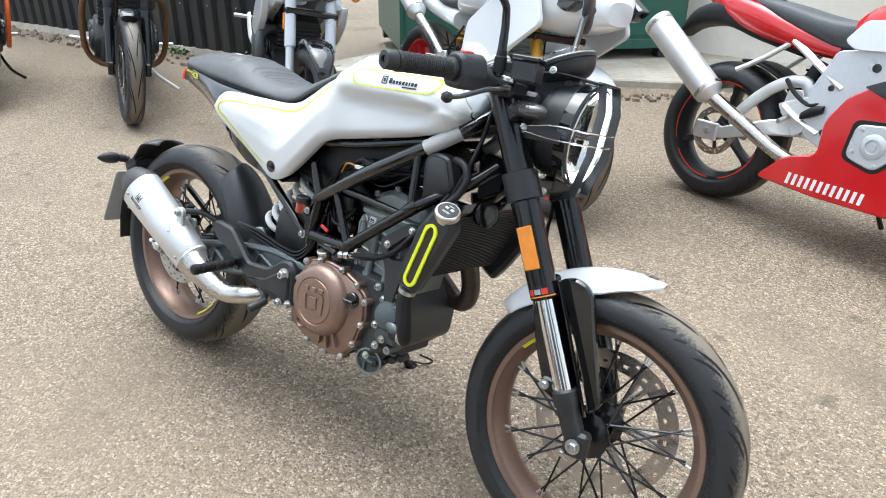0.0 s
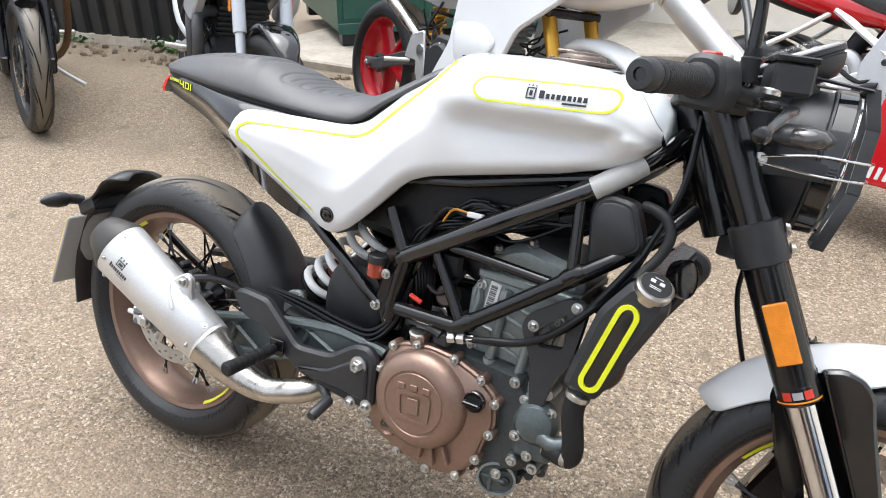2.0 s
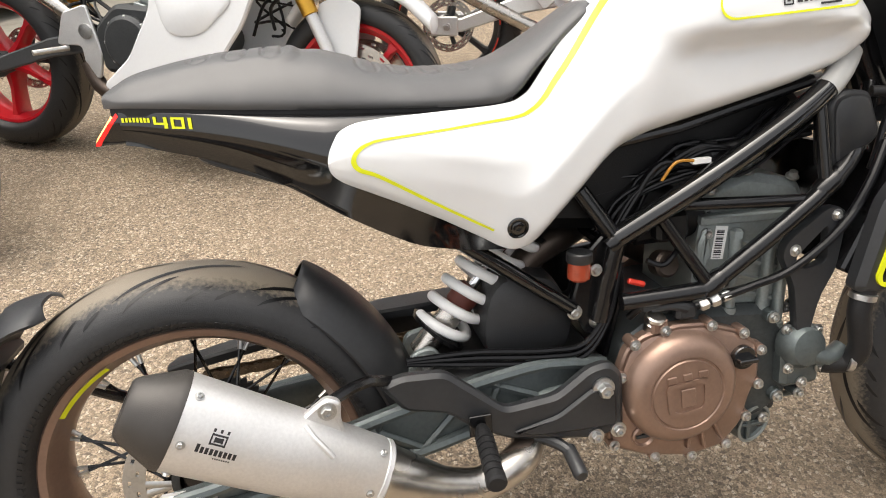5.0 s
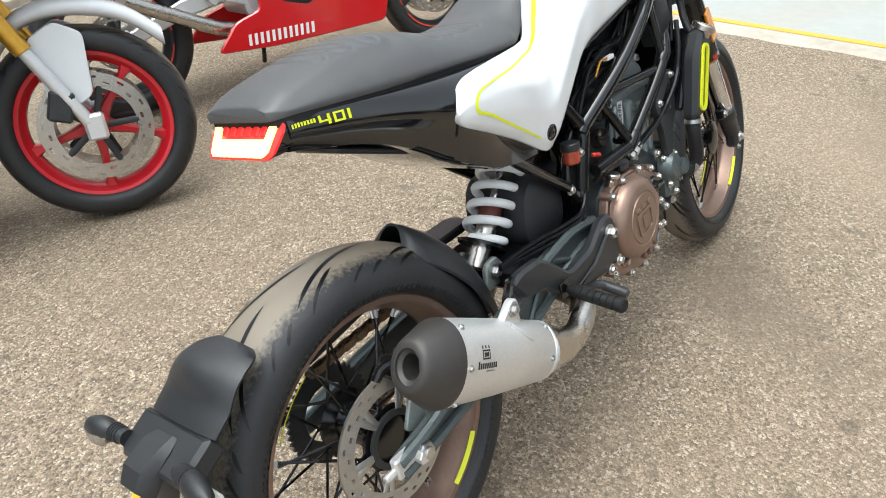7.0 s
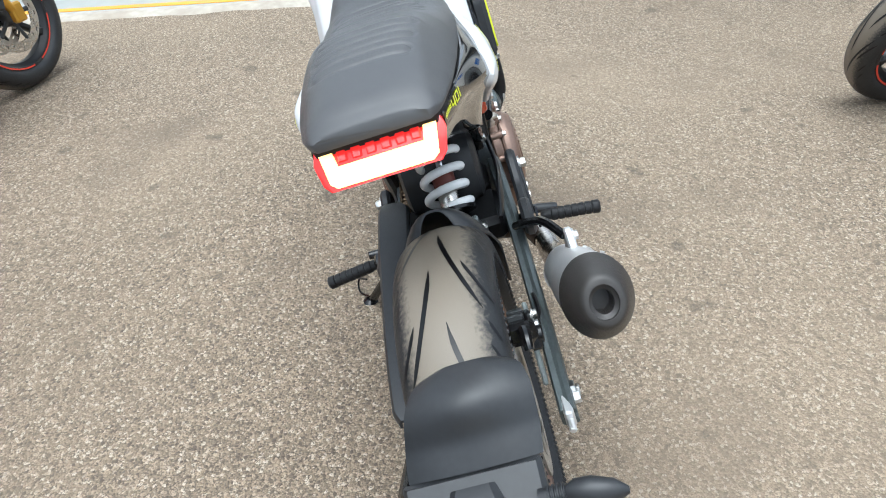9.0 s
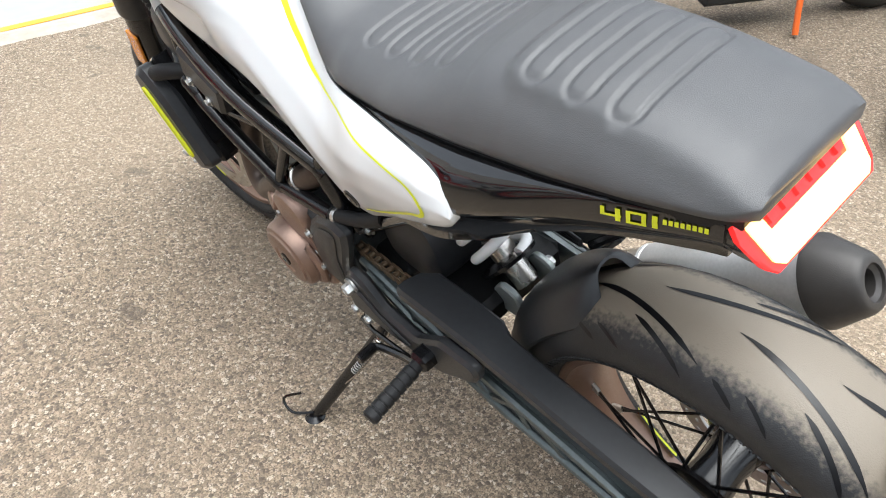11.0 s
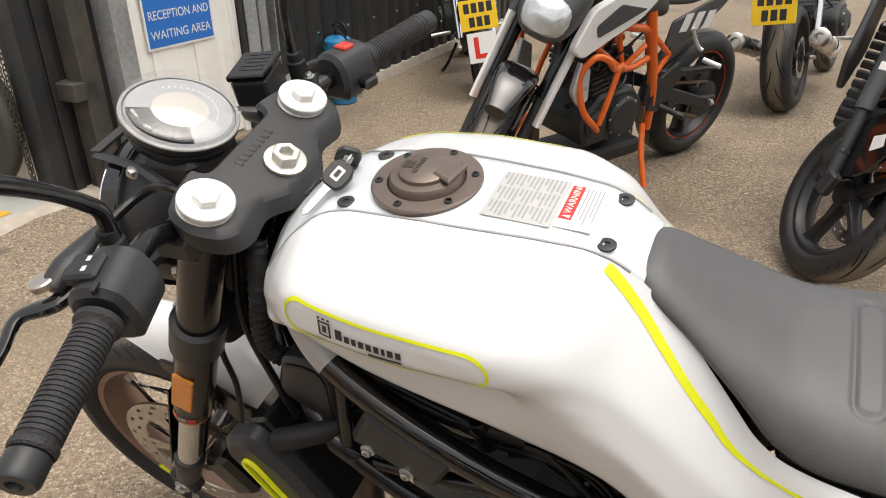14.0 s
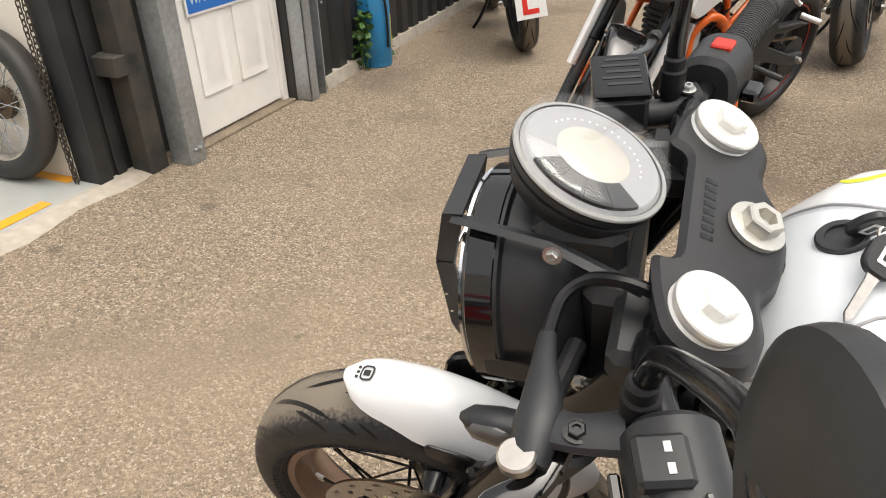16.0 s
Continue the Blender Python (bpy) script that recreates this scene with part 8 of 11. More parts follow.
for u, hw, h0, h1 in ((-0.016, 0.026, -0.004, 0.003), (-0.034, 0.032, -0.008, 0.012), (-0.070, 0.030, -0.014, 0.016), (-0.092, 0.026, -0.022, 0.006)):
    rows.append([(u, hw, h0), (u, hw, (h0 + h1) / 2), (u, hw * 0.72, h1), (u, -hw * 0.72, h1), (u, -hw, (h0 + h1) / 2), (u, -hw, h0)])
g.grid(rows, close_v=True, cap=True)
g.part("plate_lamp", PLASTIC, mg, "black plate lamp housing", angle=30)
for s in (1, -1):
    g = Geo(PH)
    g.tube([(-0.045, s * 0.070, 0.002), (-0.046, s * 0.10, 0.008)], 0.011, 12)
    for k in range(4):
        g.lathe((-0.0455, s * (0.080 + 0.005 * k), 0.005 + 0.0008 * k), (0, s, 0.1), [(0.011, 0), (0.0125, 0.0008), (0.0125, 0.0022), (0.011, 0.003)], 14)
    g.lathe((-0.047, s * 0.098, 0.008), (-0.15, s, 0.05), [(0.010, 0), (0.017, 0.010), (0.019, 0.028), (0.014, 0.052), (0.004, 0.066)], 18, squash=(1, 0.8))
    ind = g.part("rear_indicator", PLASTIC, mg, "black rear indicator")
    g = Geo(PH)
    g.lathe((-0.058, s * 0.102, 0.006), (-0.15, s, 0.05), [(0.006, 0), (0.012, 0.010), (0.013, 0.024), (0.009, 0.042), (0.003, 0.052)], 14, squash=(1, 0.8))
    g.part("indicator_lens", mat("smoked_rear_lens" if s > 0 else "smoked_rear_lens_b", (0.20, 0.17, 0.14), 0.1, vary=0.2, coat=0.8), ind)
PL = Matrix.Translation(PH @ Vector((-0.052, 0, -0.034))) @ Matrix.Rotation(radians(-70), 4, "Y")
g = Geo(PL)
g.plate(rounded([(0.0, 0.115), (-0.180, 0.115), (-0.180, -0.115), (0.0, -0.115)], 0.008), lambda u, v, w: (u, v, w), 0.0, 0.004, 0.001)
pl = g.part("number_plate", PLATEYELLOW, mg, "yellow number plate with dark bars")
g = Geo(PL)
for r, u in enumerate((-0.080, -0.160)):
    for k in range(4):
        g.box((u, -0.090 + 0.047 * k, 0.004), (u + 0.062, -0.055 + 0.047 * k, 0.0046), 0.0002)
g.part("plate_bars", INK, pl)
g = Geo(PL)
g.plate(rounded([(0.004, 0.118), (-0.184, 0.118), (-0.184, -0.118), (0.004, -0.118)], 0.010), lambda u, v, w: (u, v, w), -0.008, -0.0005, 0.002)
g.part("plate_backing", STICKER, pl, "pale grey plate back")
g = Geo()
for s in (1,):
    g.tube([(-0.02, 0.125, 0.315), (-0.15, 0.13, 0.36), (-0.25, 0.110, 0.43), (-0.285, 0.070, 0.475)], 0.010, 10, smooth=4)
g.part("mudguard_arm", BLACK, mg, "black tubular mudguard arm")

# -- side stand --
p, q = Vector((0.530, 0.115, 0.310)), Vector((0.655, 0.300, 0.082))
g = Geo()
g.tube([p, (0.56, 0.155, 0.26), q], [0.014, 0.012, 0.011], 14, smooth=4)
stand = g.part("side_stand", BLACK, moto, "black side stand on the ground")
g = Geo()
g.lathe(q + Vector((0, 0.006, -0.004)), BIKE.to_3x3().inverted() @ Vector((0, 0, -1)), [(0.010, -0.010), (0.022, 0.0), (0.023, 0.005), (0.020, 0.007)], 20)
g.part("stand_foot", BLACK, stand)
g = Geo()
g.tube([q + Vector((0.0, 0.004, 0.012)), q + Vector((0.035, 0.032, 0.010)), q + Vector((0.060, 0.028, 0.030)), q + Vector((0.03, 0.0, 0.045))], 0.0028, 7, smooth=4)
g.part("stand_loop", BLACK, stand)
spring_pts = []
a, b = Vector((0.515, 0.128, 0.325)), Vector((0.60, 0.235, 0.170))
d = (b - a).normalized()
u1 = d.orthogonal().normalized()
u2 = d.cross(u1)
for i in range(160):
    t = i / 159
    an = 2 * math.pi * 18 * t
    spring_pts.append(a + (b - a) * (0.25 + 0.55 * t) + (u1 * math.cos(an) + u2 * math.sin(an)) * 0.0075)
Geo().tube([a] + spring_pts + [b], 0.0016, 6).part("stand_spring", STEEL, stand, "stand return spring")

# ---- the yard's walls ----
FENCE = mat("black_painted_steel", (0.014, 0.0155, 0.018), 0.42, vary=0.3, scale=3, bump=0.05, dirt=(0.14, 0.12, 0.09), dirt_amount=0.25)
GREENPAINT = mat("green_painted_steel", (0.012, 0.085, 0.062), 0.38, vary=0.15, scale=3, dirt=(0.10, 0.10, 0.08), dirt_amount=0.3)
GALV = mat("galvanised_steel", (0.44, 0.47, 0.49), 0.42, metal=0.7, vary=0.25, scale=12, dirt=(0.25, 0.2, 0.15), dirt_amount=0.3)
DOORWHITE = mat("white_door_paint", (0.87, 0.86, 0.82), 0.4, vary=0.04, scale=4, dirt=(0.5, 0.45, 0.37), dirt_amount=0.25)
CREAM = mat("cream_wall_paint", (0.82, 0.78, 0.71), 0.75, vary=0.06, scale=3, bump=0.3, bscale=60, dirt=(0.45, 0.38, 0.30), dirt_amount=0.3)
CONCRETE = mat("pale_concrete", (0.42, 0.38, 0.32), 0.8, vary=0.2, scale=6, bump=0.5, bscale=120, dirt=(0.22, 0.17, 0.12), dirt_amount=0.6)
SHOPFLOOR = mat("grey_painted_floor", (0.34, 0.358, 0.348), 0.5, vary=0.08, scale=3, dirt=(0.35, 0.27, 0.18), dirt_amount=0.5)
LINEPAINT = mat("orange_floor_line", (0.80, 0.36, 0.02), 0.5, vary=0.1, scale=8, dirt=(0.35, 0.25, 0.15), dirt_amount=0.5)
SIGNBLUE = mat("sign_blue", (0.02, 0.16, 0.55), 0.35, vary=0.04)
BOTTLE = mat("blue_bottle_paint", (0.015, 0.20, 0.42), 0.42, vary=0.12, scale=10, dirt=(0.2, 0.15, 0.1), dirt_amount=0.3)
OLDPOST = mat("weathered_dark_post", (0.035, 0.033, 0.030), 0.75, vary=0.35, scale=8, bump=0.4, bscale=80, dirt=(0.16, 0.13, 0.08), dirt_amount=0.5)
DIRT = mat("dry_rubble", (0.23, 0.18, 0.13), 0.9, vary=0.35, scale=20, bump=0.8, bscale=60)
LEAF = mat("ivy_leaf", (0.045, 0.11, 0.02), 0.45, vary=0.35, scale=30)


def struct(name, geo, material, label, category, angle=35):
    return tagged(geo.part(name, material, angle=angle), label, category, kind="structure")


def corrugated(name, p, q, height, label, pitch=0.18, depth=0.035, base=0.06):
    """A sheet of trapezoid steel from p to q, on a low kerb."""
    p, q = Vector((*p, 0)), Vector((*q, 0))
    d = (q - p).normalized()
    n = Vector((d.y, -d.x, 0))
    n_w = int((q - p).length / pitch)
    line = []
    for i in range(n_w):
        for t, o in ((0.0, 0), (0.12, 1), (0.62, 1), (0.74, 0)):
            line.append(p + d * (i + t) * pitch + n * depth * o)
    line.append(q.copy())
    rows = [[v + n * k + Vector((0, 0, z)) for v in line] for k, z in ((-0.004, base), (0, base), (0, height), (-0.004, height))]
    ob = struct(name, Geo().grid(rows, close_u=True), FENCE, label, "fence")
    g = Geo()
    for i in range(0, n_w, 2):
        for z in (0.45, 1.25, 2.0):
            if z < height:
                g.lathe(p + d * (i + 0.37) * pitch + n * depth + Vector((0, 0, z)), n, [(0.008, 0), (0.008, 0.003), (0.005, 0.006)], 8)
    g.part("fence_screws", GALV, ob)["kind"] = "stuff"
    k = Geo()
    a, b = p + n * 0.02, q + n * 0.02
    rows = []
    for t in np.linspace(0, 1, 24):
        c = a.lerp(b, t)
        w = 0.03 + 0.015 * noise.noise(Vector((t * 30, 1, 2)))
        rows.append([c - n * 0.12 + Vector((0, 0, -0.02)), c - n * 0.12 + Vector((0, 0, base)), c + n * w + Vector((0, 0, base + 0.01 * noise.noise(Vector((t * 40, 5, 1))))), c + n * (w + 0.02) + Vector((0, 0, -0.02))])
    struct(name.replace("wall", "kerb"), k.grid(rows, close_v=True, cap=True), CONCRETE, "rough concrete kerb under the steel fence", "kerb")
    return ob


corrugated("wall_north", (-9.0, 2.30), (-2.55, 3.06), 2.6, "black corrugated steel fence")
corrugated("wall_south", (3.20, -2.50), (3.45, -9.5), 2.6, "black corrugated steel fence beside the door")
# pale shed end past the black fence
g = Geo()
for i in range(40):
    g.box((-12.0, 1.2, 0.08 + 0.065 * i), (-9.1, 3.2, 0.135 + 0.065 * i), 0.01)
struct("shed", g, mat("pale_blue_cladding", (0.45, 0.52, 0.54), 0.5, vary=0.08, scale=4), "pale blue clad shed end", "shed")

# concrete apron, wall and green container along the far side
g = Geo()
g.plate([(-2.75, 3.02), (-1.72, 3.02), (-1.35, 3.35), (-0.55, 4.18), (0.20, 4.58), (6.0, 4.75), (6.0, 9.0), (-2.75, 9.0)], lambda u, v, w: (u, v, w), -0.05, 0.055, 0.012)
struct("pavement", g, CONCRETE, "pale concrete apron with worn edge", "pavement")
struct("wall_north_east", Geo().box((-1.3, 5.75, 0.0), (9.0, 5.95, 3.2), 0.01), CREAM, "cream rendered wall", "wall")
g = Geo()
rng = random.Random(11)
for i in range(260):
    t = rng.random()
    x, y = -1.8 + 2.6 * t, 3.0 + 1.55 * min(1, t * 1.1) + rng.uniform(-0.22, 0.03)
    r = rng.uniform(0.006, 0.024)
    bm = bmesh.new()
    bmesh.ops.create_icosphere(bm, subdivisions=1, radius=r)
    for v in bm.verts:
        v.co *= rng.uniform(0.7, 1.25)
    g.bm(bm, Matrix.Translation((x, y, r * 0.4)))
for i in range(240):
    t = rng.random()
    x, y = -8.5 + 5.6 * t, 2.25 + 0.66 * t + rng.uniform(-0.35, 0.02)
    r = rng.uniform(0.006, 0.03)
    bm = bmesh.new()
    bmesh.ops.create_icosphere(bm, subdivisions=1, radius=r)
    for v in bm.verts:
        v.co *= rng.uniform(0.7, 1.25)
    g.bm(bm, Matrix.Translation((x, y, r * 0.35)))
tagged(g.part("rubble", DIRT, angle=20), "dry earth crumbs and stones along the fence foot", "rubble", kind="stuff")
GC = Matrix.Translation((-2.17, 3.47, 0.055)) @ Matrix.Rotation(radians(49.5), 4, "Z")
cont = thing("steel_container", "dark green painted steel storage container on feet", "container", GC)
body = Geo().box((0, 0.0, 0.10), (2.55, 1.6, 2.3), 0.012).part("container_body", GREENPAINT, cont)
for i in range(4):
    Geo().box((0.04 + 0.64 * i, -0.012, 0.20), (0.62 + 0.64 * i, 0.0, 2.2), 0.006).part("container_door", GREENPAINT, cont)
Geo().box((0, -0.02, 0.09), (2.55, 0.0, 0.17), 0.006).part("base_rail", GREENPAINT, cont)
for i in range(3):
    for j in (0.02, 1.45):
        Geo().box((0.03 + 1.15 * i, j, 0.0), (0.20 + 1.15 * i, j + 0.12, 0.10), 0.006).part("foot", FENCE, cont)
for i in range(4):
    for z in (0.5, 1.6):
        Geo().cyl((0.63 + 0.64 * i, -0.018, z), (0.63 + 0.64 * i, -0.018, z + 0.12), 0.012, 10).part("hinge", FENCE, cont)

# ---- workshop opening, door and posts on the other side ----
struct("garage_floor", Geo().box((3.34, -1.08, -0.05), (8.0, 3.2, 0.012), 0.003), SHOPFLOOR, "grey painted workshop floor with scuffs", "floor")
g = Geo()
rows = []
for t in np.linspace(0, 1, 50):
    y = -1.25 + 4.5 * t
    rows.append([(3.345, y, 0.0125), (3.28 + 0.02 * noise.noise(Vector((y * 6, 0, 0))), y, 0.010), (3.225 + 0.05 * noise.noise(Vector((y * 4, 3, 0))), y, -0.004), (3.345, y, -0.03)])
struct("threshold", g.grid(rows, close_v=True, cap=True), CONCRETE, "crumbling concrete threshold strip", "threshold")
struct("floor_line", Geo().box((3.37, -0.86, 0.012), (3.425, 3.2, 0.0155), 0.0005), LINEPAINT, "orange painted floor line at the workshop edge", "floor line")
struct("floor_line_side", Geo().box((3.47, -1.075, 0.012), (6.5, -1.025, 0.0155), 0.0005), LINEPAINT, "orange painted floor line along the workshop wall", "floor line")
struct("garage_wall_side", Geo().box((3.44, -1.16, 0.0), (8.0, -1.082, 2.8), 0.004), CREAM, "cream painted workshop side wall", "wall")
struct("garage_wall_back", Geo().box((7.9, -1.1, 0.0), (8.0, 3.2, 2.6), 0.004), CREAM, "cream painted workshop back wall", "wall")
struct("garage_wall_far", Geo().box((3.35, 3.2, 0.0), (8.0, 3.3, 2.6), 0.004), CREAM, "cream painted workshop wall", "wall")
# dark corner post with torn sheet, dark steel post with a rough finish, galvanised stanchion
g = Geo()
g.plate([(3.34, -1.06), (3.36, -1.17), (3.40, -1.25), (3.44, -1.25), (3.44, -1.06)], lambda u, v, w: (u, v, w), 0.0, 2.6, 0.004)
g.box((3.325, -1.13, 0.0), (3.345, -1.06, 2.6), 0.003)
g.box((3.33, -1.21, 0.0), (3.35, -1.16, 2.6), 0.003)
struct("wall_corner_post", g, FENCE, "black steel corner post with scraped foot", "post")
struct("wall_behind_posts", Geo().box((3.345, -1.56, 0.0), (3.435, -1.14, 2.6), 0.003), FENCE, "black steel sheet behind the posts", "wall")
struct("dark_steel_post", Geo().box((3.22, -1.335, 0.0), (3.33, -1.235, 2.6), 0.006), OLDPOST, "weathered dark steel post", "post")
g = Geo()
g.box((3.22, -1.30, 0.42), (3.36, -1.18, 0.50), 0.005)
struct("post_rail", g, OLDPOST, "short timber rail between posts", "rail")
g = Geo()
g.box((3.125, -1.455, 0.0), (3.135, -1.375, 2.6), 0.002), g.box((3.125, -1.375, 0.0), (3.235, -1.367, 2.6), 0.002), g.box((3.125, -1.463, 0.0), (3.235, -1.455, 2.6), 0.002)
struct("galvanised_post", g, GALV, "galvanised steel channel post", "post")
g = Geo()
for y in (-1.40, -1.43):
    g.bolt((3.125, y, 0.06), (-1, 0, 0), 0.008, 0.012)
struct("post_bolts", g, GALV, "bolts in the steel post foot", "bolt")
# the white panelled door with its sign
DX = 3.262
g = Geo()
g.box((DX, -2.235, 0.02), (DX + 0.045, -1.575, 2.04), 0.004)
door = tagged(g.part("door_1", DOORWHITE), "white panelled door, closed, with blue sign", "door", kind="structure")
for z0, z1 in ((0.20, 0.95), (1.05, 1.9)):
    for y0, y1 in ((-2.145, -1.945), (-1.865, -1.665)):
        g = Geo()
        fr = [(y0, z0), (y1, z0), (y1, z1), (y0, z1)]
        inn = [(y0 + 0.022, z0 + 0.022), (y1 - 0.022, z0 + 0.022), (y1 - 0.022, z1 - 0.022), (y0 + 0.022, z1 - 0.022)]
        inn2 = [(y0 + 0.050, z0 + 0.050), (y1 - 0.050, z0 + 0.050), (y1 - 0.050, z1 - 0.050), (y0 + 0.050, z1 - 0.050)]
        g.grid([[(DX - o, a, b) for a, b in r] for r, o in ((fr, 0.001), (fr, 0.009), (inn, 0.003), (inn2, 0.008))], close_v=True, cap=True)
        g.part("door_panel", DOORWHITE, door)
g = Geo()
g.box((DX - 0.02, -2.275, 0.0), (DX + 0.05, -2.235, 2.1), 0.004), g.box((DX - 0.02, -1.575, 0.0), (DX + 0.05, -1.535, 2.1), 0.004), g.box((DX - 0.02, -2.275, 2.05), (DX + 0.05, -1.535, 2.1), 0.004)
g.part("door_frame", DOORWHITE, door)
struct("wall_over_door", Geo().box((3.24, -2.50, 2.1), (3.36, -1.2, 2.7), 0.004), FENCE, "black panel over the door", "wall")
struct("door_jamb_post", Geo().box((3.20, -2.36, 0.0), (3.32, -2.28, 2.6), 0.004), FENCE, "black steel jamb post", "post")
g = Geo()
g.box((3.105, -2.36, 0.0), (3.115, -2.29, 2.6), 0.002), g.box((3.105, -2.298, 0.0), (3.20, -2.290, 2.6), 0.002), g.box((3.105, -2.44, 0.0), (3.20, -2.432, 2.6), 0.002)
struct("galvanised_jamb", g, GALV, "galvanised steel channel by the door", "post")
struct("step_sill", Geo().box((3.20, -2.28, -0.02), (3.27, -1.48, 0.010), 0.004), DIRT, "dirty low sill at the door", "sill")
sg = tagged(Geo().box((DX - 0.016, -2.095, 0.552), (DX - 0.010, -1.640, 0.905), 0.002).part("door_sign", PAPER), "blue and white reception sign on the door", "sign")
Geo().box((DX - 0.0175, -2.083, 0.564), (DX - 0.0158, -1.652, 0.893), 0.0005).part("sign_field", SIGNBLUE, sg)
FACE_X = Matrix(((0, 0, -1, 0), (-1, 0, 0, 0), (0, 1, 0, 0), (0, 0, 0, 1)))
for word, z, size in (("WAITING AREA", 0.600, 0.058), ("RECEPTION AND", 0.690, 0.058), ("M.O.T.", 0.785, 0.075)):
    o = new("sign_lettering", letters(word, size, PAPER, depth=0.0004))
    o.parent = sg
    w = max(v.co.x for v in o.data.vertices)
    k = 0.40 / w if w > 0.40 else 1
    o.matrix_basis = Matrix.Translation((DX - 0.0185, -1.8675 + w * k / 2, z)) @ FACE_X @ Matrix.Diagonal((k, 1, 1, 1))
for y in (-1.685, -2.035):
    g = Geo()
    for a, b in (((0, 0.05), (0.025, 0.0)), ((0, 0.05), (-0.025, 0.0)), ((-0.018, 0.015), (0.018, 0.015))):
        g.tube([(DX - 0.0182, y + a[0], 0.795 + a[1]), (DX - 0.0182, y + b[0], 0.795 + b[1])], 0.0045, 6, flat=0.2)
    g.part("sign_symbol", PAPER, sg)

# old wheel standing against the workshop wall
ow = thing("spare_wheel", "old spoked motorcycle wheel with worn black tyre leaning on the wall", "wheel", Matrix.Translation((3.74, -0.985, 0.012)) @ Matrix.Rotation(radians(7), 4, "X"))
OT = tyre_mat("old_tyre_rubber", 0.08, 0.04, 0.26)
mw = Matrix.Translation((0, 0, 0.308))
tyre_geo(0.308, 0.225, 0.052, 0.050, 96, 16).part("tyre", OT, ow, "worn black tyre", m=mw)
rim = rim_geo(0.228, 0.030, 0.018).part("rim", mat("rusty_chrome", (0.50, 0.47, 0.43), 0.35, metal=0.9, vary=0.25, scale=60), ow, "dull chrome rim", m=mw)
g = Geo()
g.lathe((0, -0.055, 0), (0, 1, 0), [(0.012, -0.01), (0.060, 0.0), (0.068, 0.01), (0.068, 0.035), (0.035, 0.045), (0.035, 0.085), (0.055, 0.09), (0.055, 0.105), (0.012, 0.115)], 28)
g.part("hub", mat("rusty_hub", (0.16, 0.12, 0.085), 0.6, metal=0.6, vary=0.4, scale=40), ow, "rusty drum hub", m=mw)
spm = [Geo().cyl((0.055 * math.cos(0), s * 0.035, 0), (0.214 * math.cos(l * 0.4), s * 0.006, 0.214 * math.sin(l * 0.4)), 0.0018, 6, 0.0004).mesh("spoke", GALV) for s in (1, -1) for l in (1, -1)]
for j, me in enumerate(spm):
    for i in range(9):
        o = new("spoke", me)
        o.parent = ow
        o.matrix_basis = mw @ Matrix.Rotation(2 * math.pi * (i + j * 0.25) / 9, 4, "Y")
# hanging chains
lk = Geo().tube([(0.0, 0, 0.014), (0.0075, 0, 0.008), (0.0075, 0, -0.008), (0, 0, -0.014), (-0.0075, 0, -0.008), (-0.0075, 0, 0.008)], 0.0028, 6, smooth=2, closed=True).mesh("chain_link", mat("rusty_chain", (0.10, 0.085, 0.07), 0.55, metal=0.7, vary=0.4, scale=60))
for j, (x, y) in enumerate(((3.425, -1.030), (3.435, -1.046))):
    ch = thing("hanging_chain", "rusty steel chain hanging at the workshop opening", "chain", Matrix.Translation((x, y, 0.0)), "chains")
    for i in range(90):
        o = new("chain_link", lk)
        o.parent = ch
        o.matrix_basis = Matrix.Translation((0.006 * math.sin(i * 0.11 + j), 0.035 * (1 - j) * i / 90, 0.02 + 0.0225 * i)) @ Matrix.Rotation(radians(90 * (i % 2) + 20 * j), 4, "Z")

# blue gas bottle with ivy
gb = thing("gas_bottle", "blue painted gas bottle with yellow label standing by the fence", "gas bottle", Matrix.Translation((3.115, -3.04, 0.0)))
g = Geo()
g.lathe((0, 0, 0), (0, 0, 1), [(0.088, 0.0), (0.095, 0.006), (0.095, 0.03), (0.098, 0.035), (0.098, 0.36), (0.090, 0.395), (0.060, 0.420), (0.030, 0.428)], 32)
g.part("bottle_body", BOTTLE, gb, "blue bottle body")
g = Geo()
g.lathe((0, 0, 0.42), (0, 0, 1), [(0.020, 0), (0.020, 0.03), (0.012, 0.035), (0.012, 0.06), (0.024, 0.062), (0.024, 0.075)], 16)
g.part("valve", DARKCAST, gb, "dark valve")
g = Geo()
g.tube([(-0.05, -0.01, 0.41), (-0.05, -0.01, 0.48), (0.0, -0.01, 0.50), (0.04, -0.01, 0.48)], 0.010, 8, smooth=4)
g.tube([(0.0, 0.02, 0.47), (-0.05, 0.06, 0.46), (-0.102, 0.04, 0.38), (-0.104, 0.03, 0.12)], 0.007, 8, smooth=5)
g.part("hose", RUBBER, gb)
rows = [[(0.0992 * math.cos(a), 0.0992 * math.sin(a), z) for a in np.linspace(radians(188), radians(222), 6)] for z in (0.10, 0.2, 0.3)]
Geo().grid(rows).part("yellow_label", mat("faded_yellow_label", (0.55, 0.45, 0.12), 0.5, vary=0.2), gb, "faded yellow label")


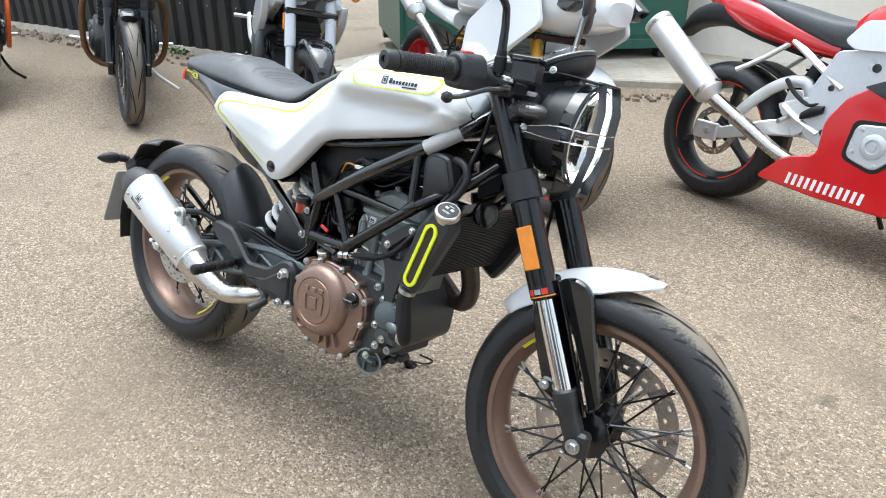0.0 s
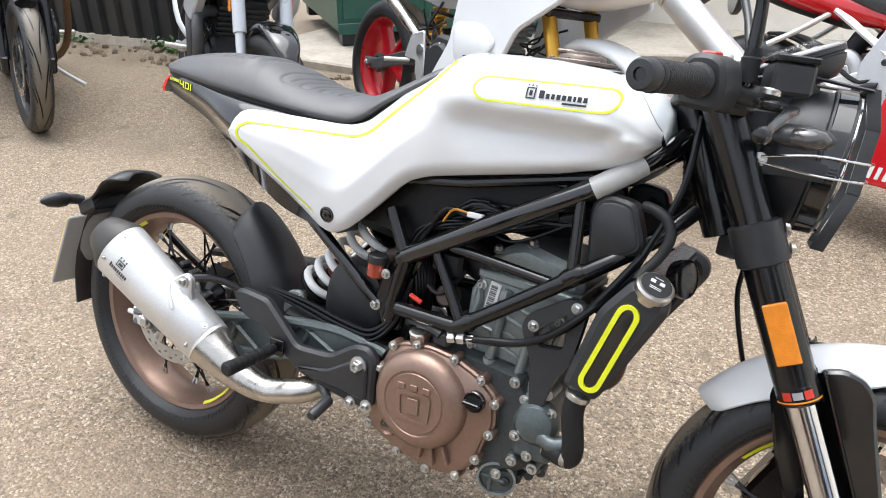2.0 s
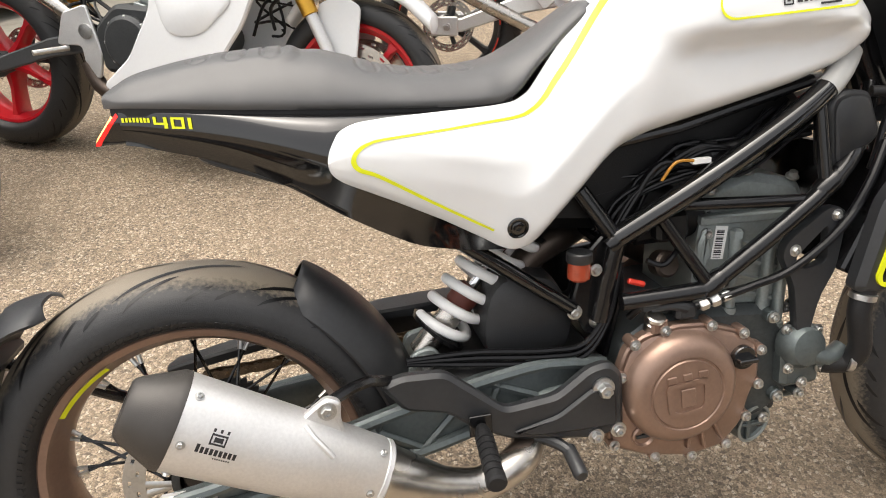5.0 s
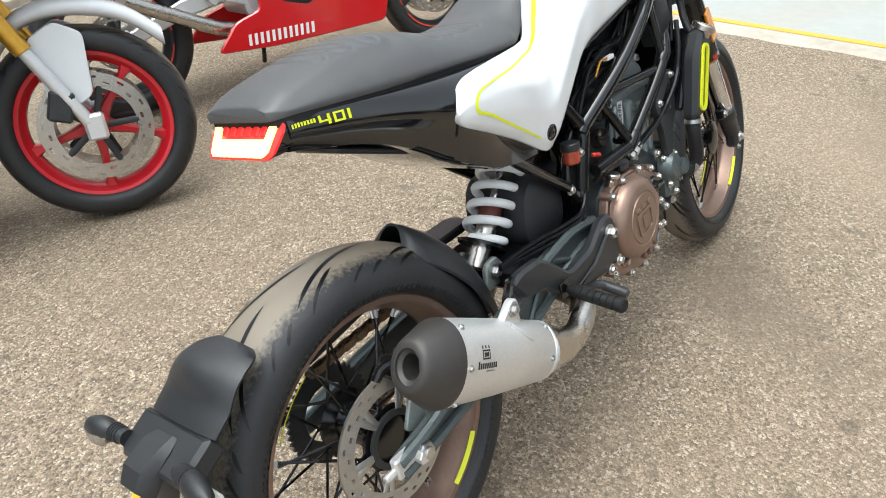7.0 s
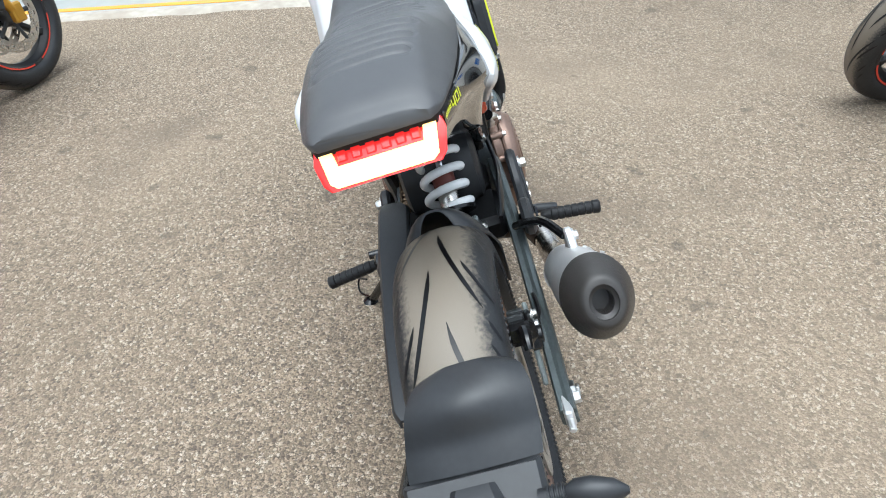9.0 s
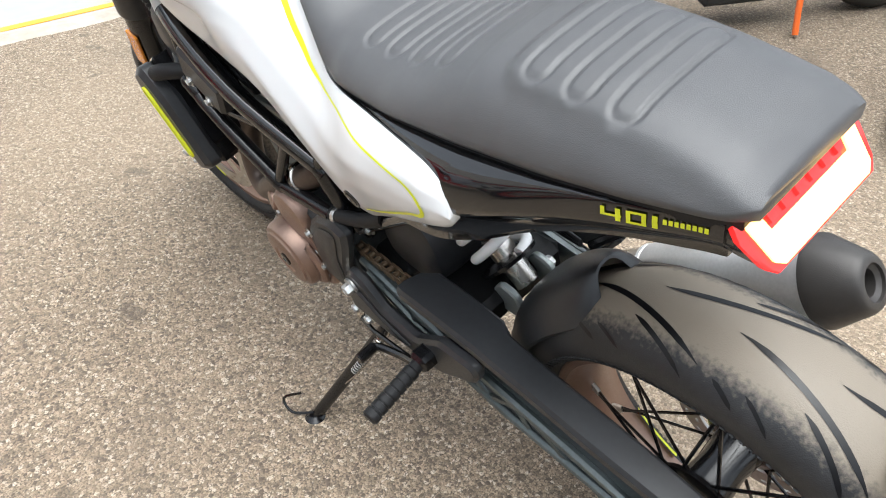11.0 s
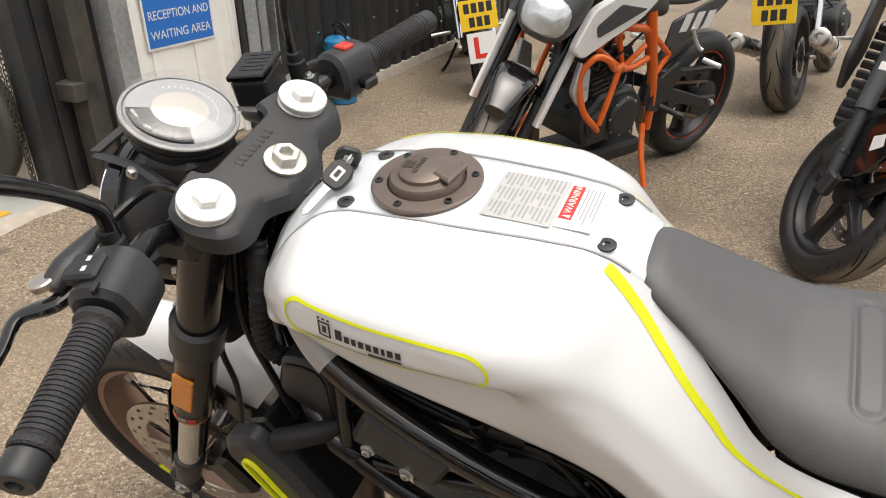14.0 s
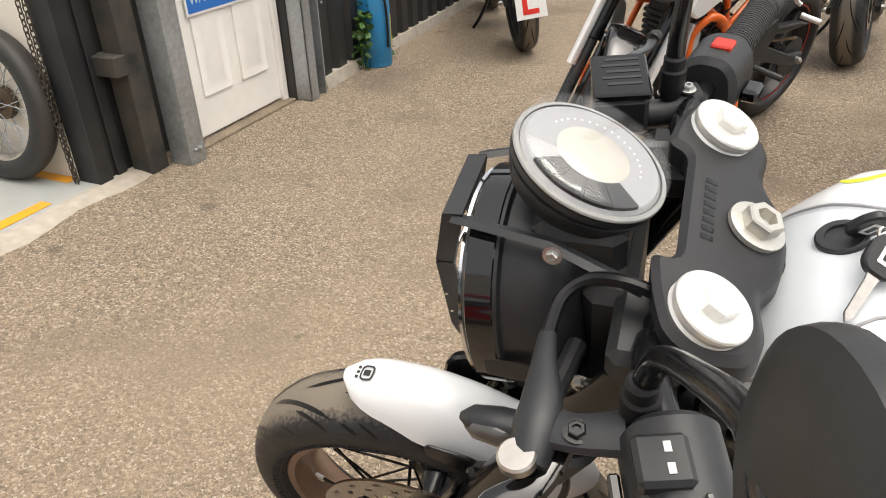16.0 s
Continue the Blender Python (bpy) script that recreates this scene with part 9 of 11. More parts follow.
def leafy(name, places, label, size):
    """Clumps of small folded leaves with stems."""
    r = random.Random(7)
    g = Geo()
    for base, spread, count in places:
        for i in range(count):
            c = Vector(base) + Vector([r.gauss(0, k) for k in spread])
            c.z = max(c.z, 0.01)
            m = Matrix.Translation(c) @ Euler((r.uniform(-0.9, 0.9), r.uniform(-0.9, 0.9), r.uniform(0, 6.3))).to_matrix().to_4x4()
            s = size * r.uniform(0.5, 1.2)
            pts = [(0, -s, 0), (s * 0.6, -s * 0.5, s * 0.16), (s * 0.7, s * 0.1, s * 0.2), (0, s * 1.1, 0), (-s * 0.7, s * 0.1, s * 0.2), (-s * 0.6, -s * 0.5, s * 0.16), (0, 0, -s * 0.05)]
            g.put([m @ Vector(p) for p in pts], [(0, 1, 6), (1, 2, 6), (2, 3, 6), (3, 4, 6), (4, 5, 6), (5, 0, 6)])
        for i in range(max(2, count // 12)):
            q = Vector(base) + Vector([r.gauss(0, k) for k in spread])
            g.tube([Vector((base[0], base[1], 0.0)), (Vector(base) + q) / 2, q], 0.0025, 5, smooth=3)
    return tagged(g.part(name, LEAF, angle=20), label, "plant", kind="stuff")


leafy("ivy", [((3.13, -2.90, 0.20), (0.025, 0.03, 0.10), 60), ((3.11, -2.915, 0.30), (0.02, 0.02, 0.05), 24), ((3.16, -3.20, 0.06), (0.03, 0.05, 0.04), 26)], "green ivy growing up beside the gas bottle", 0.026)
leafy("weeds", [((-3.35, 2.86, 0.04), (0.10, 0.02, 0.03), 70), ((-4.3, 2.74, 0.03), (0.2, 0.02, 0.02), 40)], "small green weeds at the fence foot", 0.020)

# ---- other parked motorcycles ----
SILVERP = mat("silver_grey_paint", (0.55, 0.57, 0.60), 0.30, metal=0.3, vary=0.05, coat=0.4)
WHITEP = mat("gloss_white_paint", (0.74, 0.76, 0.78), 0.22, vary=0.02, coat=0.5)
REDP = mat("gloss_red_paint", (0.52, 0.008, 0.012), 0.18, vary=0.06, coat=0.7)
REDRIM = mat("red_wheel_paint", (0.55, 0.010, 0.020), 0.3, vary=0.06, coat=0.4)
ORANGEP = mat("orange_frame_paint", (0.72, 0.13, 0.015), 0.3, vary=0.08, coat=0.3)
GOLD = mat("gold_anodised", (0.62, 0.34, 0.05), 0.3, metal=0.8, vary=0.08)
BLACKRIM = mat("black_wheel_paint", (0.018, 0.018, 0.02), 0.35, vary=0.2)
GREYP = mat("dark_grey_plastic", (0.06, 0.062, 0.066), 0.5, vary=0.15, bump=0.15, bscale=900)
LAMPGLASS = mat("headlamp_glass", (0.55, 0.58, 0.60), 0.08, metal=0.4, vary=0.3, scale=60, coat=1.0)
TYRE_B = tyre_mat("parked_tyre_rubber", 0.45, 0.03, 0.27)
WHITETAPE = mat("white_tape", (0.75, 0.75, 0.74), 0.4, vary=0.04)
REDTAPE = mat("red_tape", (0.75, 0.06, 0.03), 0.4, vary=0.04)


def bike_root(name, label, rear, heading, lean):
    m = Matrix.Translation((*rear, 0)) @ Matrix.Rotation(radians(heading), 4, "Z") @ Matrix.Rotation(radians(-lean), 4, "X")
    return thing(name, label, "motorcycle", m, "parked motorcycles")


def cast_wheel(root, name, x, R, half, rim_r, rim_mat, spokes, disc_side=(-1, 1), disc_r=0.15, tape=None, steer=0.0, wire=False, hub_mat=None):
    m = Matrix.Translation((x, 0, R)) @ Matrix.Rotation(radians(steer), 4, "Z")
    rim = rim_geo(rim_r, half * 0.72, 0.026).part(name, rim_mat, root, m=m)
    ty = tyre_geo(R, rim_r - 0.002, half, half * 0.75, 96, 16).part("tyre", TYRE_B, rim, "black road tyre", angle=50)
    tagged(tread_geo(R, half, half * 0.75, 9).part("tread_groove_shade", CABLE, ty, angle=60), kind="stuff")
    g = Geo()
    g.lathe((0, -half * 0.8, 0), (0, 1, 0), [(0.012, 0), (0.040, 0.004), (0.044, 0.02), (0.034, half * 0.8), (0.044, half * 1.6 - 0.02), (0.040, half * 1.6 - 0.004), (0.012, half * 1.6)], 24)
    g.part("hub", hub_mat or rim_mat, rim)
    if wire:
        for s in (1, -1):
            for l in (1, -1):
                me = Geo().cyl((0.04, s * half * 0.6, 0), ((rim_r - 0.024) * math.cos(l * 0.45), s * 0.006, (rim_r - 0.024) * math.sin(l * 0.45)), 0.0018, 5, 0.0004).mesh("spoke", GALV)
                for i in range(8):
                    o = new("spoke", me)
                    o.parent = rim
                    o.matrix_basis = Matrix.Rotation(2 * math.pi * (i + (0.25 if s > 0 else 0.5) * l) / 8, 4, "Y")
    else:
        g = Geo()
        h0, h1 = half * 0.5, half * 0.42
        rows = []
        for t, w, h in ((0.032, 0.020, h0), (rim_r * 0.45, 0.012, h0 * 0.75), (rim_r - 0.045, 0.013, h1), (rim_r - 0.022, 0.024, h1)):
            rows.append([(t, a * h, b * w) for a, b in ((-1, -0.6), (-0.6, -1), (0.6, -1), (1, -0.6), (1, 0.6), (0.6, 1), (-0.6, 1), (-1, 0.6))])
        me = g.grid(rows, close_v=True, cap=True).mesh("wheel_spoke", rim_mat)
        for i in range(spokes):
            o = new("wheel_spoke", me)
            o.parent = rim
            o.matrix_basis = Matrix.Rotation(2 * math.pi * (i + 0.3) / spokes, 4, "Y")
    for s in disc_side:
        y = s * half * 0.95
        disc_geo(disc_r * 0.72, disc_r, y, n=48).part("brake_disc", STEEL, rim)
        g = Geo()
        for i in range(5):
            a = 2 * math.pi * i / 5
            g.tube([(0.03 * math.cos(a), y, 0.03 * math.sin(a)), (disc_r * 0.75 * math.cos(a), y, disc_r * 0.75 * math.sin(a))], 0.010, 6, flat=0.4, up=(0, 1, 0))
        g.part("disc_carrier", DARKCAST, rim)
    if tape:
        g = Geo()
        for s in (1, -1):
            for a0 in (0, 72, 144, 216, 288):
                rows = []
                for i in range(11):
                    a = radians(a0 + 58 * i / 10)
                    rows.append([((rim_r - k) * math.cos(a), s * (half * 0.72 + 0.0008), (rim_r - k) * math.sin(a)) for k in (0.001, 0.0075)])
                g.grid(rows)
        g.part("rim_tape", tape, rim, "coloured rim tape")
    return rim


def body(root, name, stations, material, label="", power=2.6, n=20, angle=50, y0=0.0):
    """A rounded hull through stations of (x, low, high, half width)."""
    keys = spline([(x, (lo + hi) / 2, (hi - lo) / 2) for x, lo, hi, w in stations], 5)
    ws = spline([(w, 0, 0) for _, _, _, w in stations], 5)
    rows = []
    for k, w in zip(keys, ws):
        row = []
        for j in range(n):
            a = 2 * math.pi * j / n
            c, s = math.cos(a), math.sin(a)
            row.append((k.x, y0 + max(w.x, 0.002) * math.copysign(abs(c) ** (2 / power), c), k.y + max(k.z, 0.002) * math.copysign(abs(s) ** (2 / power), s)))
        rows.append(row)
    return Geo().grid(rows, close_v=True, cap=True).part(name, material, root, label, angle=angle)


def panel(root, name, outline, y0, y1, material, label="", r=0.02, b=0.004, sides=(1, -1), flare=0.0):
    """A side panel built on each side named; flare leans its top outward."""
    obs = []
    for s in sides:
        f = (lambda u, v, w: (u, w + s * flare * (v - outline[0][1]), v))
        obs.append(Geo().plate(rounded(outline, r), f, s * y0, s * y1, b).part(name, material, root, label))
    return obs[0]


def fork_pair(root, axle, top, half, upper, lower, r_up=0.027, r_low=0.020, split=0.55, boots=False, usd=True):
    a, t = Vector((axle[0], 0, axle[1])), Vector((top[0], 0, top[1]))
    for s in (1, -1):
        o = Vector((0, s * half, 0))
        mid = a.lerp(t, split)
        d = (t - a).normalized()
        if usd:
            leg = Geo().cyl(mid + o, t + o, r_up, 18).part("fork_tube", upper, root)
            Geo().cyl(a + o + d * 0.03, mid + o, r_low, 16).part("fork_slider", lower, leg)
        else:
            leg = Geo().cyl(a + o + d * 0.03, mid + o, r_up, 18).part("fork_slider", lower, root)
            if boots:
                n = 12
                Geo().lathe(mid + o, d, [(0.030 if i % 2 else 0.024, (t - mid).length * i / n) for i in range(n + 1)], 16).part("fork_gaiter", RUBBER, leg, "ribbed rubber gaiter")
            else:
                Geo().cyl(mid + o, t + o, r_low, 16).part("fork_tube", upper, leg)
        Geo().box((a.x - 0.03, s * half - 0.018, a.z - 0.03), (a.x + 0.03, s * half + 0.018, a.z + 0.05), 0.008).part("fork_foot", lower, leg)
        g = Geo()
        g.box((-0.035, -0.018, -0.045), (0.035, 0.018, 0.045), 0.008, Matrix.Translation((a.x - 0.075, s * half, a.z + 0.085)) @ Matrix.Rotation(radians(20), 4, "Y"))
        g.part("brake_caliper", DARKCAST, leg)
    Geo().box((t.x - 0.045, -half - 0.03, t.z - 0.015), (t.x + 0.035, half + 0.03, t.z + 0.02), 0.008).part("triple_clamp", BLACK, root)
    lowc = t - (t - a).normalized() * 0.18
    Geo().box((lowc.x - 0.045, -half - 0.03, lowc.z - 0.015), (lowc.x + 0.035, half + 0.03, lowc.z + 0.018), 0.008).part("triple_clamp", BLACK, root)


def engine(root, x, z, w=0.16, size=1.0, cover=DARKCAST, cyl_mat=GREYCAST, lean=15, both=True):
    k = size
    g = Geo()
    g.plate(rounded([(x - 0.17 * k, z - 0.10 * k), (x - 0.19 * k, z + 0.04 * k), (x - 0.10 * k, z + 0.12 * k), (x + 0.10 * k, z + 0.11 * k), (x + 0.19 * k, z), (x + 0.14 * k, z - 0.12 * k)], 0.03), xz, -w, w, 0.015)
    e = g.part("engine_case", cover, root)
    m = Matrix.Translation((x + 0.04 * k, 0, z + 0.09 * k)) @ Matrix.Rotation(radians(lean), 4, "Y")
    g = Geo()
    for i in range(7):
        g.box((-0.085 * k, -w * 0.85, 0.024 * i * k), (0.085 * k, w * 0.85, (0.024 * i + 0.016) * k), 0.004, m)
    g.box((-0.075 * k, -w * 0.75, -0.02), (0.075 * k, w * 0.75, 0.19 * k), 0.006, m)
    g.parts("cylinder_block", cyl_mat, e)
    for s in (1, -1):
        g = Geo()
        g.lathe((x - 0.05 * k, s * w, z), (0, s, 0), [(0.088 * k, 0), (0.088 * k, 0.016), (0.075 * k, 0.028), (0.0005, 0.030)], 32)
        g.part("engine_cover", cover, e)
        g = Geo()
        g.lathe((x + 0.11 * k, s * w, z - 0.01), (0, s, 0), [(0.060 * k, 0), (0.060 * k, 0.012), (0.045 * k, 0.024), (0.0005, 0.026)], 28)
        g.part("engine_cover", cover, e)
        g = Geo()
        for i in range(8):
            a = 2 * math.pi * i / 8
            g.bolt((x - 0.05 * k + 0.082 * k * math.cos(a), s * (w + 0.016), z + 0.082 * k * math.sin(a)), (0, s, 0), 0.005, 0.006)
        g.parts("cover_bolt", ZINC, e)
    return e


def swing_arm(root, x1, z1, zr, half, material, h=0.045):
    for s in (1, -1):
        rows = []
        for x, z, k in ((x1, z1, 1.3), (x1 * 0.6, (z1 + zr) / 2 + 0.02, 1.1), (0.06, zr + 0.005, 0.9), (-0.05, zr, 0.8)):
            rows.append([(x, s * half + 0.013 * a, z + h * 0.5 * k * b) for a, b in ((-1, -0.8), (-0.6, -1), (0.6, -1), (1, -0.8), (1, 0.8), (0.6, 1), (-0.6, 1), (-1, 0.8))])
        arm = Geo().grid(rows, close_v=True, cap=True).part("swing_arm", material, root)
        g = Geo()
        g.cyl((0, s * (half + 0.012), zr), (0, s * (half + 0.035), zr), 0.016, 6), g.cyl((0, s * (half + 0.03), zr), (0, s * (half + 0.042), zr), 0.009, 10)
        g.part("axle_nut", ZINC, arm)


def bars(root, x, z, half, rise=0.0, back=0.06, mirrors=True, clip=False):
    pts = [(x - back, -half, z + rise), (x - back * 0.5, -half * 0.55, z + rise), (x, -0.12, z), (x, 0.12, z), (x - back * 0.5, half * 0.55, z + rise), (x - back, half, z + rise)]
    b = Geo().tube(pts, 0.0115, 10, smooth=4).part("handlebar", BLACK, root)
    for s in (1, -1):
        e, m_ = Vector(pts[-1 if s > 0 else 0]), Vector(pts[-2 if s > 0 else 1])
        Geo().cyl(e.lerp(m_, 0.75), e, 0.0175, 14).part("grip", RUBBER, b)
        Geo().box((m_.x - 0.03, m_.y - 0.03, m_.z - 0.025), (m_.x + 0.03, m_.y + 0.03, m_.z + 0.025), 0.008).part("switch_housing", PLASTIC, b)
        Geo().tube([m_ + Vector((0.05, 0, 0)), e + Vector((0.07, -s * 0.05, -0.01)), e + Vector((0.05, -s * 0.01, -0.01))], 0.006, 7, smooth=3).part("lever", BLACK, b)
        if mirrors:
            Geo().tube([m_, m_ + Vector((0.0, s * 0.03, 0.14)), m_ + Vector((-0.02, s * 0.12, 0.20))], 0.006, 7, smooth=3).part("mirror_arm", BLACK, b)
            h = m_ + Vector((-0.03, s * 0.14, 0.22))
            g = Geo()
            g.lathe(h, (-1, 0, 0), [(0.03, -0.03), (0.055, -0.015), (0.060, 0.0), (0.056, 0.004), (0.0005, 0.004)], 22, squash=(0.75, 1))
            g.part("mirror", PLASTIC, b)
    return b


def exhaust(root, pts, r, muffler, material, can_r, can_mat):
    p = Geo().tube(pts, r, 12, smooth=5).part("exhaust_pipe", material, root)
    if muffler:
        a, b = Vector(muffler[0]), Vector(muffler[1])
        L = (b - a).length
        g = Geo()
        g.lathe(a, b - a, [(r, -0.03), (can_r * 0.9, 0), (can_r, 0.006), (can_r, L - 0.012), (can_r * 1.03, L - 0.010), (can_r * 1.03, L), (can_r * 0.8, L + 0.008), (can_r * 0.5, L + 0.008), (can_r * 0.45, L - 0.03), (0.0005, L - 0.03)], 30)
        can = g.part("muffler", can_mat, p)
        g = Geo()
        for t in (0.012, L - 0.03):
            g.lathe(a + (b - a).normalized() * t, b - a, [(can_r, 0), (can_r + 0.003, 0.002), (can_r + 0.003, 0.014), (can_r, 0.016)], 30)
        g.parts("muffler_band", STEEL, can)
    return p


def stand_leg(root, x, side_y, material=BLACK):
    Geo().tube([(x, 0.12, 0.25), (x + 0.02, 0.2, 0.12), (x + 0.03, side_y, 0.01 + side_y * 0.16)], 0.011, 10, smooth=3).part("side_stand", material, root)


def hoses(root, seed, box_lo, box_hi, count, r=0.006, material=None):
    rr = random.Random(seed)
    for i in range(count):
        p = [Vector([rr.uniform(a, b) for a, b in zip(box_lo, box_hi)]) for _ in range(4)]
        p.sort(key=lambda v: v.z)
        Geo().tube(p, r * rr.uniform(0.6, 1.2), 7, smooth=5).part("hose", material or CABLE, root)


def bars_on(root, name, u0, u1, v, h, y, material, count, gap=0.25, slant=0.0):
    """A row of plain upright bars standing for lettering, on a side facing -y or +y."""
    w = (u1 - u0) / count
    s = 1 if y > 0 else -1
    for i in range(count):
        a = u0 + w * i
        g = Geo()
        poly = [(a, v), (a + w * (1 - gap), v), (a + w * (1 - gap) + slant * h, v + h), (a + slant * h, v + h)]
        g.plate(poly, xz, y, y + s * 0.002, 0.0004)
        g.part(name, material, root)


def steer_front(root, names, axle, angle, rake=26):
    """Turns the front end about its steering axis."""
    k = radians(rake)
    axis = Vector((-math.sin(k), 0, math.cos(k)))
    base = Vector(axle) - Vector((math.cos(k), 0, math.sin(k))) * 0.04
    m = Matrix.Translation(base) @ Matrix.Rotation(radians(angle), 4, axis) @ Matrix.Translation(-base)
    for ob in root.children:
        if ob.name.split(".")[0] in names:
            ob.matrix_basis = m @ ob.matrix_basis


FRONT = {"front_wheel", "fork_leg", "fork_tube", "fork_slider", "fork_guard", "fork_bar", "front_mudguard", "mudguard_stay", "mudguard_bar", "mudguard_side", "mudguard_badge", "lamp_cowl", "headlamp_lens"}


# -- red and white sport bike --
r = bike_root("red_sport_bike", "red and white faired sport bike with silver muffler", (0.842, 2.30), -17, 9)
cast_wheel(r, "rear_wheel", 0.0, 0.315, 0.088, 0.225, BLACKRIM, 3, (-1,), 0.11, REDTAPE)
cast_wheel(r, "front_wheel", 1.55, 0.30, 0.058, 0.222, BLACKRIM, 3, (-1, 1), 0.15, REDTAPE)
swing_arm(r, 0.45, 0.43, 0.315, 0.118, ALU, 0.062)
for s in (1, -1):
    Geo().tube([(0.10, s * 0.118, 0.40), (0.18, s * 0.118, 0.50), (0.27, s * 0.115, 0.575), (0.36, s * 0.11, 0.60), (0.40, s * 0.105, 0.55), (0.41, s * 0.10, 0.45)], 0.026, 10, smooth=4, flat=0.6, up=(0, 1, 0)).part("arm_brace", ALU, r)
    Geo().box((-0.07, s * 0.128 - 0.012, 0.275), (0.045, s * 0.128 + 0.012, 0.355), 0.008).part("axle_block", ALU, r)
panel(r, "alloy_frame", [(0.44, 0.40), (0.42, 0.58), (0.48, 0.74), (0.58, 0.76), (0.95, 0.86), (1.08, 0.86), (1.05, 0.76), (0.80, 0.68), (0.60, 0.58), (0.55, 0.36)], 0.125, 0.165, SILVERP, "silver alloy frame")
body(r, "tail_fairing", [(-0.22, 0.86, 0.93, 0.05), (-0.10, 0.80, 0.92, 0.10), (0.08, 0.74, 0.89, 0.13), (0.30, 0.71, 0.82, 0.14), (0.47, 0.70, 0.77, 0.13)], REDP, "red tail fairing", 3.2)
body(r, "seat", [(0.02, 0.86, 0.91, 0.09), (0.16, 0.82, 0.90, 0.125), (0.34, 0.765, 0.87, 0.146), (0.46, 0.735, 0.86, 0.146), (0.535, 0.735, 0.87, 0.12)], GREYP, "dark grey seat", 3.4)
body(r, "pillion_seat", [(-0.20, 0.92, 0.95, 0.05), (-0.08, 0.91, 0.96, 0.09), (0.06, 0.88, 0.94, 0.10)], GREYP, "", 3.0)
body(r, "fuel_tank", [(0.46, 0.74, 0.84, 0.10), (0.54, 0.73, 0.92, 0.15), (0.70, 0.75, 0.98, 0.18), (0.88, 0.80, 0.97, 0.17), (1.0, 0.84, 0.93, 0.12)], REDP, "red and white fuel tank", 2.8)
panel(r, "tank_panel", [(0.50, 0.78), (0.56, 0.86), (0.72, 0.88), (0.84, 0.84), (0.70, 0.76), (0.55, 0.75)], 0.172, 0.186, WHITEP, "white tank panel")
panel(r, "lower_fairing", [(0.34, 0.205), (0.44, 0.315), (0.56, 0.35), (0.55, 0.48), (0.61, 0.585), (0.72, 0.665), (0.82, 0.745), (1.05, 0.86), (1.24, 0.92), (1.30, 0.75), (1.18, 0.55), (1.17, 0.30), (1.14, 0.20), (0.60, 0.19)], 0.225, 0.245, REDP, "red side fairing", 0.03, 0.006)
panel(r, "fairing_stripe", [(0.655, 0.632), (0.72, 0.664), (0.86, 0.755), (1.02, 0.80), (1.18, 0.70), (1.05, 0.535), (0.96, 0.53)], 0.2452, 0.249, GLOSS, "black stripe panel", 0.01, 0.002)
panel(r, "white_flash", [(0.80, 0.728), (0.92, 0.80), (1.10, 0.875), (1.26, 0.90), (1.24, 0.80), (1.10, 0.72), (0.95, 0.715)], 0.2452, 0.2505, WHITEP, "white flash", 0.01, 0.002)
bars_on(r, "fairing_bar", 0.475, 0.79, 0.214, 0.045, -0.2452, WHITETAPE, 12, 0.5, 0.12)
bars_on(r, "fairing_bar", 0.735, 0.90, 0.632, 0.016, -0.2492, WHITETAPE, 14, 0.45, 0.12)
g = Geo()
g.lathe((0.755, -0.246, 0.432), (0, -1, 0), [(0.046, 0), (0.046, 0.008), (0.041, 0.012), (0.026, 0.013), (0.024, 0.008), (0.014, 0.008), (0.013, 0.011), (0.0005, 0.011)], 28)
for bx, bz in ((0.69, 0.40), (0.70, 0.485), (0.79, 0.495), (0.825, 0.42), (0.78, 0.365)):
    g.bolt((bx, -0.251, bz), (0, -1, 0), 0.007, 0.006)
g.part("engine_cover", SILVERP, r, "silver engine cover")
Geo().plate(rounded([(0.665, 0.375), (0.675, 0.50), (0.81, 0.515), (0.845, 0.42), (0.78, 0.345)], 0.03), xz, -0.236, -0.252, 0.004).part("cover_plate", SILVERP, r)
# flat dark plate stands for the shade inside the fairing's opening
Geo().plate(rounded([(0.650, 0.365), (0.660, 0.515), (0.82, 0.530), (0.862, 0.42), (0.785, 0.330)], 0.03), xz, -0.236, -0.2462, 0.001).part("cover_opening", RUBBER, r, "dark plate drawn as the shaded opening round the cover")
engine(r, 0.70, 0.42, 0.17, 1.0, SILVERP)
exhaust(r, [(0.62, -0.12, 0.27), (0.42, -0.17, 0.29), (0.20, -0.20, 0.39), (0.04, -0.22, 0.47)], 0.030, ((0.02, -0.222, 0.485), (-0.34, -0.235, 0.745)), STEEL, 0.063, ALU)
for s in (1, -1):
    Geo().tube([(0.28, s * 0.13, 0.755), (0.40, s * 0.145, 0.685), (0.54, s * 0.16, 0.605)], 0.016, 8, smooth=3, flat=0.6).part("foot_rest_hanger", ALU, r)
    Geo().tube([(0.36, s * 0.15, 0.46), (0.37, s * 0.24, 0.44)], 0.010, 10).part("foot_peg", ZINC, r)
    panel(r, "rearset_plate", [(0.30, 0.50), (0.44, 0.56), (0.47, 0.44), (0.40, 0.38)], 0.146, 0.158, ALU, "", 0.015, 0.003, (s,))
    Geo().tube([(0.26, s * 0.12, 0.74), (0.17, s * 0.14, 0.665), (0.08, s * 0.17, 0.60)], 0.011, 8, smooth=3).part("subframe_tube", ALU, r)
Geo().cyl((0.24, 0.0, 0.38), (0.36, 0.0, 0.68), 0.036, 16).part("rear_shock", DARKCAST, r)
